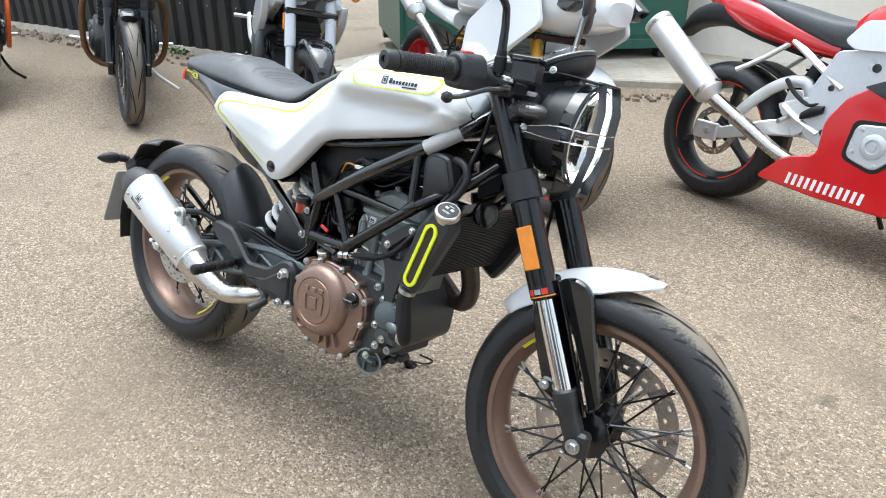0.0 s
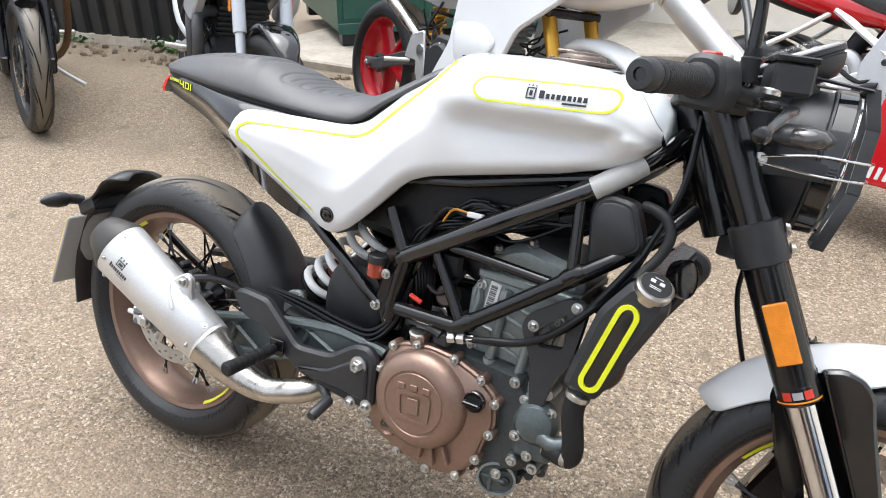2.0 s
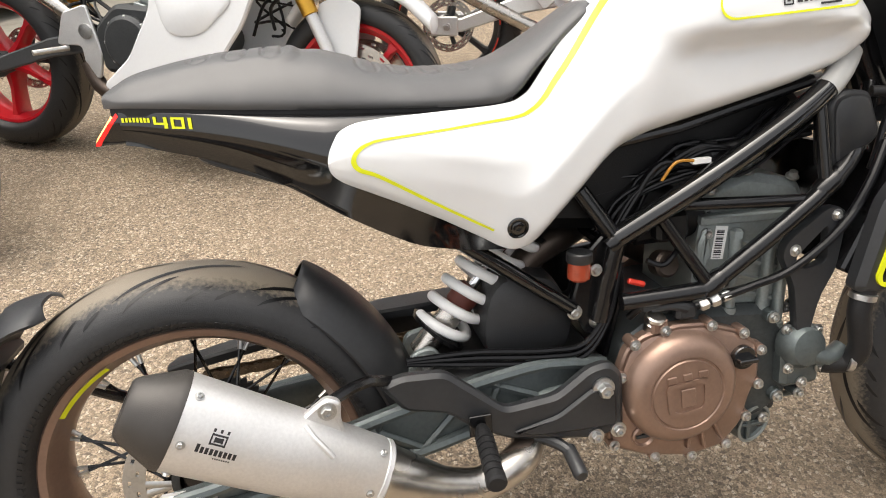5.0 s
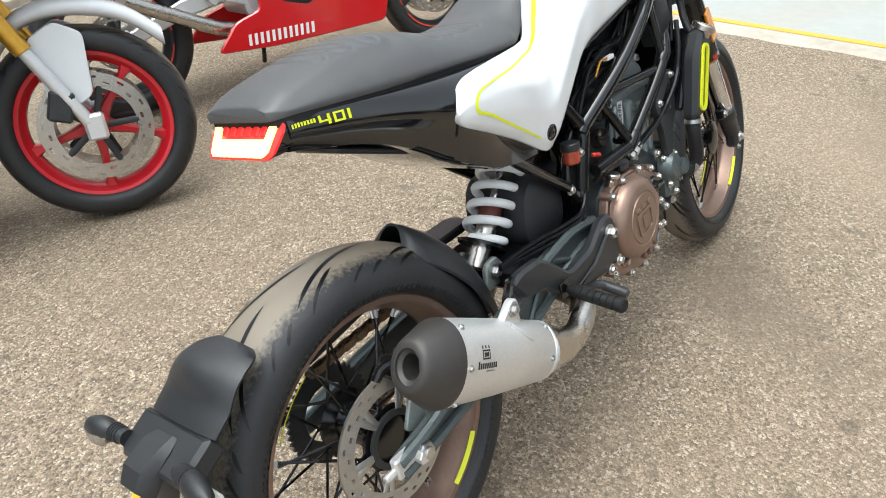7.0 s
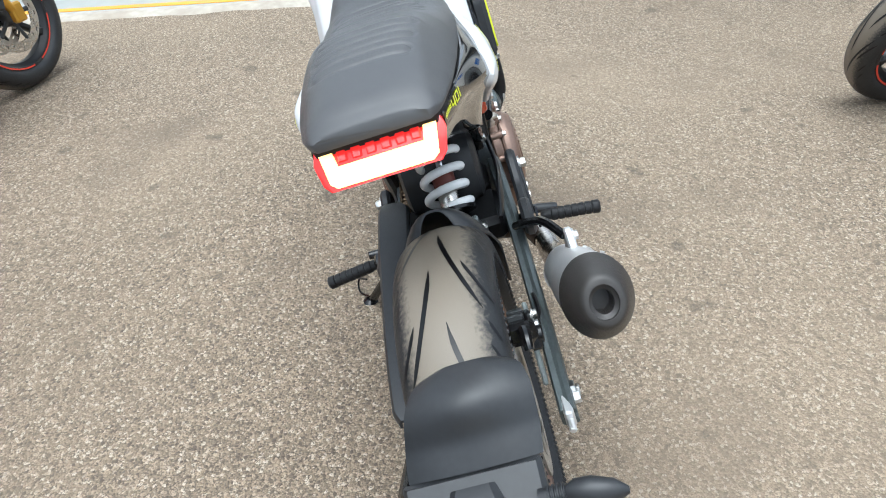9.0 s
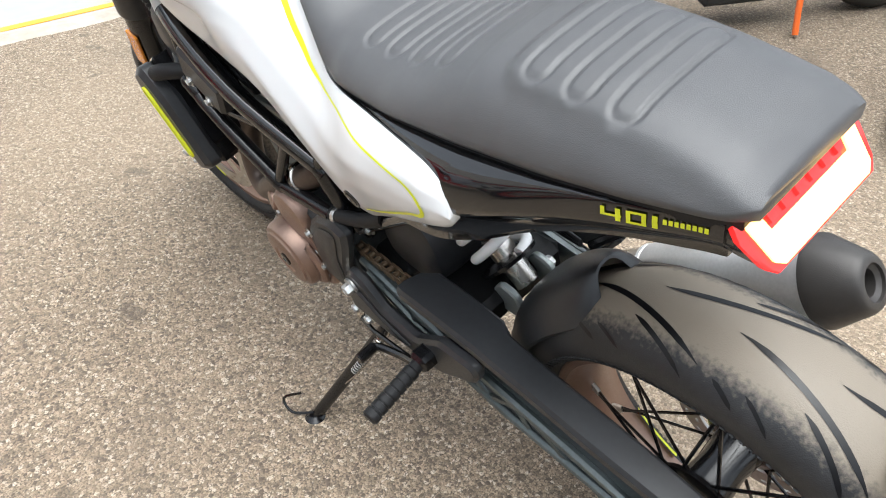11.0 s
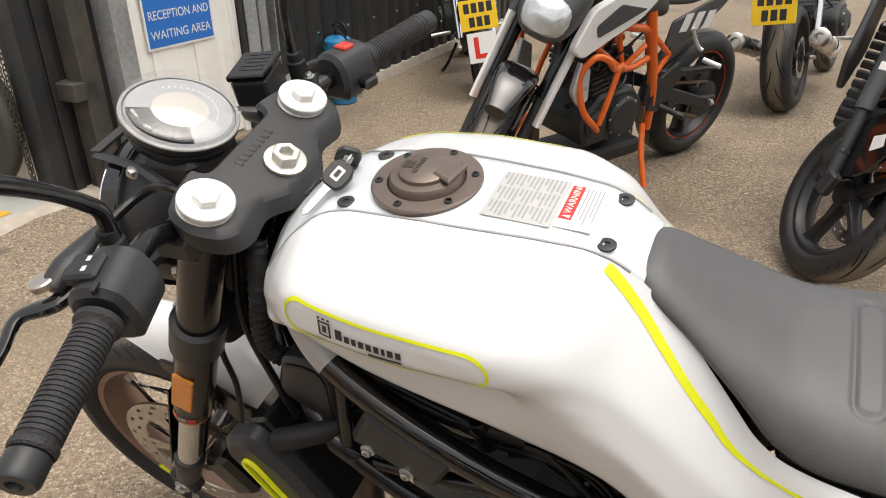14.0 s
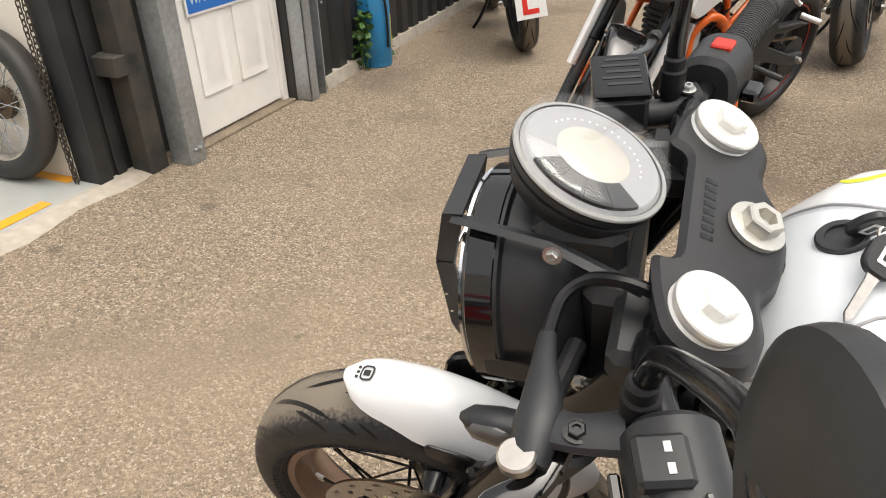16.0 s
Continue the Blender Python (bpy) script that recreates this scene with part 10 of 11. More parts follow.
# dark discs draw the shaded bolt holes in the frame
for bx, bz, br in ((0.64, 0.70, 0.016), (0.555, 0.50, 0.020), (0.50, 0.60, 0.012), (0.52, 0.43, 0.012)):
    Geo().lathe((bx, -0.164, bz), (0, -1, 0), [(br, 0), (br, 0.004), (br * 0.6, 0.005), (br * 0.55, 0.002), (0.0005, 0.002)], 18).part("frame_fixing", DARKCAST, r)
panel(r, "arm_gusset", [(0.30, 0.46), (0.31, 0.56), (0.37, 0.57), (0.40, 0.50), (0.39, 0.45)], 0.110, 0.120, ALU, "", 0.012, 0.003)
Geo().tube([(0.33, -0.165, 0.50), (0.40, -0.165, 0.46), (0.50, -0.168, 0.42)], 0.012, 8, smooth=3, flat=0.6).part("brake_pedal", ALU, r)
Geo().tube([(0.30, -0.14, 0.60), (0.36, -0.15, 0.55), (0.44, -0.16, 0.52), (0.50, -0.15, 0.56)], 0.009, 8, smooth=4).part("brake_hose", RUBBER, r)
body(r, "brake_cylinder", [(0.42, 0.46, 0.49, 0.012), (0.46, 0.475, 0.52, 0.018), (0.50, 0.50, 0.53, 0.014)], RUBBER, "", 2.4, y0=-0.172)
body(r, "rear_hugger", [(0.02, 0.63, 0.645, 0.05), (0.12, 0.625, 0.65, 0.085), (0.24, 0.575, 0.61, 0.085), (0.33, 0.49, 0.53, 0.07)], RUBBER, "black rear hugger", 3.0)
body(r, "air_box", [(0.42, 0.45, 0.70, 0.08), (0.50, 0.42, 0.74, 0.11), (0.62, 0.40, 0.76, 0.115)], DARKCAST, "", 4.0)
body(r, "under_tray", [(-0.34, 0.70, 0.74, 0.06), (-0.26, 0.75, 0.84, 0.08), (-0.10, 0.77, 0.88, 0.10), (0.08, 0.73, 0.84, 0.11), (0.3, 0.69, 0.76, 0.10)], RUBBER, "", 3.5)
fork_pair(r, (1.55, 0.30), (1.22, 0.88), 0.105, BLACK, GOLD)
body(r, "front_mudguard", [(1.30, 0.45, 0.50, 0.06), (1.40, 0.56, 0.62, 0.07), (1.55, 0.60, 0.65, 0.07), (1.70, 0.57, 0.62, 0.06), (1.80, 0.48, 0.53, 0.04)], REDP, "red front mudguard", 2.4)
body(r, "nose_fairing", [(1.15, 0.75, 1.05, 0.22), (1.30, 0.74, 1.05, 0.24), (1.45, 0.78, 1.0, 0.20), (1.58, 0.82, 0.93, 0.10)], REDP, "red nose fairing", 2.8)
bars(r, 1.12, 0.93, 0.32, clip=True, mirrors=False)
stand_leg(r, 0.66, 0.26)
hoses(r, 5, (0.30, -0.15, 0.40), (0.50, 0.12, 0.66), 8)

# -- white sport bike with red wheels --
r = bike_root("white_sport_bike", "silvery white sport bike with red wheels and gold forks", (-0.92, 2.22), -26, 10)
cast_wheel(r, "rear_wheel", 0.0, 0.325, 0.090, 0.228, REDRIM, 5, (1,), 0.12, None, hub_mat=GREYP)
cast_wheel(r, "front_wheel", 1.43, 0.300, 0.060, 0.224, REDRIM, 5, (-1, 1), 0.165)
g = Geo()
g.lathe((0, -0.075, 0.325), (0, -1, 0), [(0.050, 0), (0.050, 0.012), (0.036, 0.016), (0.034, 0.008), (0.0005, 0.008)], 28)
g.part("hub_nut", GREYP, r, "dark hub nut")
swing_arm(r, 0.50, 0.44, 0.325, 0.125, GREYP, 0.06)
body(r, "tail_fairing", [(-0.24, 0.82, 0.87, 0.04), (-0.08, 0.74, 0.86, 0.09), (0.16, 0.69, 0.82, 0.11), (0.45, 0.66, 0.76, 0.12)], WHITEP, "white tail fairing", 3.2)
body(r, "tail_lamp", [(-0.262, 0.825, 0.862, 0.03), (-0.235, 0.815, 0.868, 0.05)], REDLENS, "red tail lamp")
body(r, "seat", [(-0.10, 0.86, 0.90, 0.06), (0.06, 0.82, 0.88, 0.10), (0.30, 0.76, 0.82, 0.13), (0.46, 0.76, 0.84, 0.10)], GREYP, "black seat", 3.0)
body(r, "fuel_tank", [(0.42, 0.74, 0.84, 0.09), (0.52, 0.74, 0.95, 0.15), (0.72, 0.76, 1.0, 0.18), (0.92, 0.78, 0.98, 0.17), (1.05, 0.82, 0.92, 0.12)], WHITEP, "white fuel tank", 2.8)
panel(r, "side_fairing", [(0.58, 0.30), (0.70, 0.40), (0.80, 0.56), (0.82, 0.74), (1.00, 0.86), (1.35, 0.92), (1.42, 0.80), (1.20, 0.66), (1.13, 0.52), (1.05, 0.42), (1.02, 0.26), (0.72, 0.24)], 0.215, 0.240, WHITEP, "white side fairing", 0.03, 0.006)
panel(r, "fairing_crease", [(0.82, 0.64), (1.0, 0.66), (1.12, 0.60), (0.98, 0.48), (0.86, 0.48)], 0.2402, 0.2475, WHITEP, "", 0.05, 0.005)
body(r, "belly_pan", [(0.56, 0.20, 0.28, 0.10), (0.75, 0.17, 0.32, 0.16), (1.0, 0.18, 0.36, 0.18), (1.10, 0.26, 0.34, 0.12)], WHITEP, "white belly pan", 3.0)
body(r, "nose_fairing", [(1.10, 0.78, 1.06, 0.20), (1.28, 0.76, 1.08, 0.22), (1.45, 0.80, 1.02, 0.18), (1.60, 0.84, 0.93, 0.06)], WHITEP, "white nose fairing", 2.8)
panel(r, "headlamp", [(1.36, 0.88), (1.44, 0.97), (1.57, 0.91), (1.50, 0.86)], 0.13, 0.185, GLOSS, "dark headlamp", 0.02, 0.01)
panel(r, "air_intake", [(1.18, 0.94), (1.22, 1.0), (1.42, 0.96), (1.34, 0.90)], 0.205, 0.222, GLOSS, "black slatted intake", 0.012, 0.003)
body(r, "wind_screen", [(1.14, 1.04, 1.12, 0.12), (1.26, 1.06, 1.16, 0.12), (1.40, 1.02, 1.07, 0.10)], mat("smoked_screen", (0.05, 0.055, 0.06), 0.1, vary=0.1, coat=0.8), "smoked wind screen")
fork_pair(r, (1.43, 0.30), (1.14, 0.90), 0.110, GOLD, ALU, split=0.42)
body(r, "front_mudguard", [(1.20, 0.50, 0.56, 0.06), (1.30, 0.60, 0.655, 0.075), (1.43, 0.625, 0.68, 0.078), (1.58, 0.59, 0.645, 0.07), (1.69, 0.50, 0.56, 0.05)], WHITEP, "white front mudguard", 2.4)
panel(r, "mudguard_stay", [(1.33, 0.34), (1.32, 0.58), (1.40, 0.62), (1.47, 0.58), (1.45, 0.40)], 0.076, 0.088, WHITEP, "", 0.02, 0.003)
engine(r, 0.72, 0.44, 0.17, 1.05, DARKCAST)
panel(r, "rearset_plate", [(0.36, 0.42), (0.40, 0.53), (0.50, 0.56), (0.54, 0.40), (0.52, 0.31), (0.47, 0.31), (0.46, 0.42)], 0.150, 0.165, ALU, "bright rearset plate", 0.015, 0.004)
for s in (1, -1):
    Geo().cyl((0.40, s * 0.155, 0.41), (0.34, s * 0.26, 0.40), 0.010, 10).part("foot_peg", ZINC, r)
    g = Geo()
    g.lathe((0.49, s * 0.165, 0.47), (0, s, 0), [(0.026, 0), (0.026, 0.006), (0.016, 0.008), (0.0005, 0.008)], 20)
    g.part("pivot_cap", ZINC, r)
exhaust(r, [(0.86, 0.05, 0.32), (0.70, -0.12, 0.22), (0.52, -0.15, 0.27), (0.46, -0.14, 0.36)], 0.028, None, HEADER, 0.06, STEEL)
exhaust(r, [(0.44, -0.13, 0.50), (0.30, -0.16, 0.60), (0.16, -0.18, 0.68)], 0.026, ((0.12, -0.18, 0.70), (-0.20, -0.19, 0.86)), STEEL, 0.052, ALU)
Geo().cyl((0.28, 0, 0.40), (0.40, 0, 0.68), 0.030, 16).part("rear_shock", GOLD, r)
coilp = [Vector((0.28 + 0.12 * t + 0.04 * math.cos(t * 40), 0.04 * math.sin(t * 40), 0.40 + 0.28 * t)) for t in np.linspace(0, 1, 120)]
Geo().tube(coilp, 0.007, 8).part("shock_spring", GOLD, r, "yellow shock spring")
bars(r, 1.08, 0.94, 0.32, mirrors=True)
stand_leg(r, 0.62, 0.26)
hoses(r, 8, (0.40, -0.16, 0.42), (0.62, -0.05, 0.72), 8)
hoses(r, 9, (1.06, -0.10, 0.45), (1.22, 0.10, 0.75), 6)

# -- silver naked bike with twin round lamps --
r = bike_root("silver_naked_bike", "silver and black naked motorcycle with twin round headlamps", (-2.10, 2.02), -31, 10)
cast_wheel(r, "rear_wheel", 0.0, 0.315, 0.085, 0.225, BLACKRIM, 3, (-1,), 0.12)
cast_wheel(r, "front_wheel", 1.28, 0.305, 0.060, 0.226, BLACKRIM, 6, (1,), 0.19, steer=10)
swing_arm(r, 0.48, 0.42, 0.315, 0.125, SILVERP, 0.06)
fork_pair(r, (1.28, 0.305), (1.02, 0.92), 0.105, SILVERP, SILVERP, 0.029, 0.022, 0.45)
panel(r, "alloy_frame", [(0.40, 0.44), (0.44, 0.64), (0.62, 0.78), (0.95, 0.86), (1.02, 0.78), (0.72, 0.66), (0.56, 0.52), (0.52, 0.40)], 0.13, 0.175, SILVERP, "silver alloy frame", 0.04)
body(r, "fuel_tank_cover", [(0.44, 0.76, 0.88, 0.10), (0.56, 0.76, 0.98, 0.16), (0.76, 0.80, 1.02, 0.19), (0.96, 0.84, 0.98, 0.15)], SILVERP, "silver tank cover")
body(r, "seat", [(-0.12, 0.88, 0.92, 0.07), (0.08, 0.84, 0.90, 0.12), (0.30, 0.78, 0.84, 0.13), (0.48, 0.78, 0.86, 0.10)], GREYP, "black seat", 3.0)
body(r, "tail_fairing", [(-0.18, 0.82, 0.87, 0.06), (0.05, 0.77, 0.84, 0.10), (0.35, 0.72, 0.78, 0.12)], SILVERP)
engine(r, 0.66, 0.42, 0.14, 1.1, DARKCAST, DARKCAST, 22)
for dx in (0.0, 0.14):
    Geo().tube([(0.62 + dx, -0.08, 0.62), (0.68 + dx, -0.20, 0.60), (0.72 + dx, -0.21, 0.48), (0.66 + dx * 0.5, -0.18, 0.30), (0.55, -0.12, 0.22)], 0.027, 12, smooth=5).part("header_pipe", GREYP, r, "thick dark header pipe")
body(r, "chin_fairing", [(0.46, 0.20, 0.30, 0.10), (0.66, 0.16, 0.32, 0.15), (0.90, 0.18, 0.40, 0.15), (1.00, 0.28, 0.46, 0.11)], GREYP, "black chin fairing", 3.0)
body(r, "front_mudguard", [(1.10, 0.50, 0.56, 0.06), (1.20, 0.58, 0.635, 0.072), (1.32, 0.61, 0.66, 0.074), (1.46, 0.57, 0.62, 0.06), (1.54, 0.50, 0.55, 0.03)], GLOSS, "gloss black front mudguard", 2.4)
for s in (1, -1):
    g = Geo()
    g.lathe((1.10, s * 0.078, 0.90), (1, 0, -0.05), [(0.045, -0.10), (0.070, -0.04), (0.074, 0.0), (0.070, 0.006), (0.062, 0.004)], 32)
    hl = g.part("headlamp_shell", GREYP, r, "round headlamp")
    g = Geo()
    g.lathe((1.10, s * 0.078, 0.90), (1, 0, -0.05), [(0.064, 0.0), (0.05, 0.010), (0.0005, 0.016)], 28)
    g.part("headlamp_lens", LAMPGLASS, hl, "clear lens")
    g = Geo()
    g.tube([(1.05, s * 0.14, 0.87), (1.05, s * 0.22, 0.865)], 0.008, 8)
    g.lathe((1.05, s * 0.235, 0.865), (1, 0, 0), [(0.010, -0.03), (0.026, -0.01), (0.026, 0.008), (0.0005, 0.012)], 18)
    ind = g.part("indicator", GREYP, r)
    g = Geo()
    g.lathe((1.058, s * 0.235, 0.865), (1, 0, 0), [(0.024, 0.0), (0.018, 0.008), (0.0005, 0.011)], 18)
    g.part("indicator_lens", ORANGE, ind, "amber lens")
    panel(r, "fork_reflector", [(1.085, 0.66), (1.115, 0.66), (1.095, 0.74), (1.068, 0.74)], 0.134, 0.140, ORANGE, "amber reflector", 0.006, 0.001, (s,))
    Geo().tube([(0.42, s * 0.15, 0.42), (0.35, s * 0.20, 0.50), (0.20, s * 0.20, 0.62)], 0.016, 8, smooth=3, flat=0.6).part("foot_rest_hanger", SILVERP, r)
    Geo().cyl((0.44, s * 0.15, 0.38), (0.42, s * 0.28, 0.39), 0.013, 10).part("foot_peg", ZINC, r)
    Geo().cyl((0.22, s * 0.18, 0.60), (0.20, s * 0.29, 0.60), 0.012, 10).part("pillion_peg", ZINC, r)
body(r, "fly_screen", [(1.00, 0.95, 1.05, 0.14), (1.08, 0.96, 1.08, 0.14), (1.16, 0.96, 1.02, 0.10)], GREYP, "small dark fly screen")
bars(r, 0.98, 1.02, 0.36)
stand_leg(r, 0.50, 0.26)
hoses(r, 12, (0.55, -0.19, 0.40), (0.95, -0.12, 0.75), 8, 0.007)
panel(r, "air_scoop", [(0.62, 0.60), (0.72, 0.76), (0.95, 0.80), (0.92, 0.68), (0.78, 0.56)], 0.19, 0.235, SILVERP, "silver air scoop", 0.04, 0.008)

# -- black twin facing the yard --
r = bike_root("black_twin", "black retro twin with brown engine bars and fork gaiters", (-2.44 - 1.42 * 0.891, 1.20 + 1.42 * 0.454), -27, 8)
cast_wheel(r, "rear_wheel", 0.0, 0.325, 0.070, 0.228, BLACKRIM, 7, (-1,), 0.12)
cast_wheel(r, "front_wheel", 1.42, 0.330, 0.052, 0.245, BLACKRIM, 7, (-1,), 0.15, steer=4)
swing_arm(r, 0.50, 0.40, 0.325, 0.12, BLACK)
fork_pair(r, (1.42, 0.33), (1.10, 0.98), 0.105, BLACK, BLACK, 0.028, 0.021, 0.52, True, False)
body(r, "front_mudguard", [(1.26, 0.60, 0.655, 0.05), (1.36, 0.655, 0.70, 0.056), (1.46, 0.66, 0.70, 0.056), (1.55, 0.63, 0.67, 0.045)], GLOSS, "short black mudguard", 2.4)
body(r, "fuel_tank", [(0.52, 0.78, 0.90, 0.10), (0.64, 0.78, 0.98, 0.15), (0.86, 0.80, 1.02, 0.16), (1.02, 0.84, 0.96, 0.11)], GLOSS, "black fuel tank", 2.3)
body(r, "seat", [(-0.14, 0.82, 0.87, 0.09), (0.14, 0.79, 0.86, 0.12), (0.44, 0.78, 0.84, 0.12), (0.56, 0.79, 0.84, 0.09)], GREYP, "black bench seat", 3.0)
engine(r, 0.70, 0.42, 0.19, 1.1, DARKCAST, DARKCAST, 0)
BROWNBAR = mat("brown_engine_bar", (0.15, 0.085, 0.045), 0.4, metal=0.6, vary=0.25)
for s in (1, -1):
    Geo().tube([(0.98, s * 0.04, 0.74), (1.00, s * 0.18, 0.73), (0.96, s * 0.245, 0.66), (0.92, s * 0.25, 0.42), (0.90, s * 0.20, 0.30), (0.92, s * 0.08, 0.26)], 0.019, 12, smooth=5).part("engine_bar", BROWNBAR, r, "brown tubular engine bar")
    Geo().cyl((0.52, s * 0.16, 0.36), (0.50, s * 0.34, 0.37), 0.014, 12).part("foot_peg", ZINC, r)
    exhaust(r, [(0.80, s * 0.10, 0.55), (0.94, s * 0.12, 0.46), (0.88, s * 0.14, 0.28), (0.60, s * 0.16, 0.24), (0.35, s * 0.17, 0.27)], 0.021, ((0.30, s * 0.17, 0.28), (-0.25, s * 0.18, 0.36)), DARKCAST, 0.045, GREYP)
    Geo().tube([(1.10, s * 0.12, 0.93), (1.12, s * 0.22, 0.94)], 0.007, 8).part("indicator_stalk", BLACK, r)
    g = Geo()
    g.lathe((1.11, s * 0.235, 0.94), (1, 0, 0), [(0.012, -0.03), (0.028, -0.01), (0.030, 0.01), (0.0005, 0.016)], 18)
    g.part("indicator", LAMPGLASS, r, "clear round indicator")
g = Geo()
g.lathe((1.24, 0, 0.90), (1, 0, 0), [(0.05, -0.12), (0.085, -0.06), (0.094, 0.0), (0.088, 0.006), (0.080, 0.002)], 36)
hl = g.part("headlamp_shell", GLOSS, r, "round black headlamp")
g = Geo()
g.lathe((1.24, 0, 0.90), (1, 0, 0), [(0.082, 0.0), (0.06, 0.012), (0.0005, 0.018)], 32)
g.part("headlamp_lens", LAMPGLASS, hl, "clear lens")
bars(r, 1.06, 1.06, 0.37)
Geo().tube([(0.55, 0.12, 0.26), (0.60, 0.22, 0.16), (0.66, 0.36, 0.075)], 0.011, 10, smooth=3).part("side_stand", ALU, r, "bright side stand")
Geo().box((0.62, 0.10, 0.62), (0.78, 0.20, 0.74), 0.02).part("side_box", PLASTIC, r)
hoses(r, 15, (0.95, -0.1, 0.45), (1.1, 0.1, 0.85), 6)

# -- orange and black bike at the fence end --
r = bike_root("orange_street_bike", "orange and black street bike parked by the fence", (-3.62 - 1.36 * 0.94, 0.80 + 1.36 * 0.34), -20, 9)
cast_wheel(r, "rear_wheel", 0.0, 0.310, 0.075, 0.225, BLACKRIM, 5, (-1,), 0.115)
cast_wheel(r, "front_wheel", 1.36, 0.30, 0.056, 0.222, BLACKRIM, 5, (1,), 0.15)
swing_arm(r, 0.50, 0.40, 0.31, 0.115, BLACK)
fork_pair(r, (1.36, 0.30), (1.05, 0.93), 0.10, BLACK, CHROME)
engine(r, 0.70, 0.40, 0.15, 1.0, DARKCAST)
body(r, "fuel_tank", [(0.45, 0.72, 0.84, 0.10), (0.60, 0.74, 0.94, 0.15), (0.85, 0.76, 0.98, 0.17), (1.02, 0.80, 0.92, 0.12)], ORANGEP, "orange fuel tank")
panel(r, "tank_shroud", [(0.80, 0.58), (0.84, 0.84), (1.10, 0.88), (1.18, 0.62), (1.12, 0.40), (1.02, 0.34)], 0.17, 0.20, ORANGEP, "orange radiator shroud", 0.03, 0.006)
body(r, "seat", [(-0.20, 0.88, 0.93, 0.06), (0.05, 0.83, 0.90, 0.11), (0.30, 0.78, 0.84, 0.12), (0.48, 0.77, 0.84, 0.09)], GREYP, "black seat", 3.0)
body(r, "front_mudguard", [(1.20, 0.56, 0.61, 0.05), (1.34, 0.61, 0.66, 0.06), (1.48, 0.57, 0.62, 0.05)], ORANGEP, "", 2.4)
body(r, "belly_pan", [(0.55, 0.17, 0.27, 0.08), (0.75, 0.15, 0.30, 0.13), (0.98, 0.20, 0.34, 0.10)], BLACK, "", 3.0)
for s in (1, -1):
    Geo().cyl((0.42, s * 0.15, 0.36), (0.41, s * 0.27, 0.37), 0.012, 10).part("foot_peg", ZINC, r)
    panel(r, "foot_rest_plate", [(0.30, 0.44), (0.44, 0.48), (0.56, 0.40), (0.52, 0.32), (0.40, 0.36)], 0.14, 0.155, BLACK, "", 0.015, 0.004, (s,))
body(r, "headlamp", [(1.06, 0.76, 0.96, 0.12), (1.16, 0.74, 0.92, 0.12), (1.24, 0.76, 0.86, 0.08)], GREYP, "dark headlamp shell")
bars(r, 1.02, 0.99, 0.36)
stand_leg(r, 0.56, 0.30)
hoses(r, 17, (0.55, -0.16, 0.4), (0.95, 0.16, 0.7), 8)

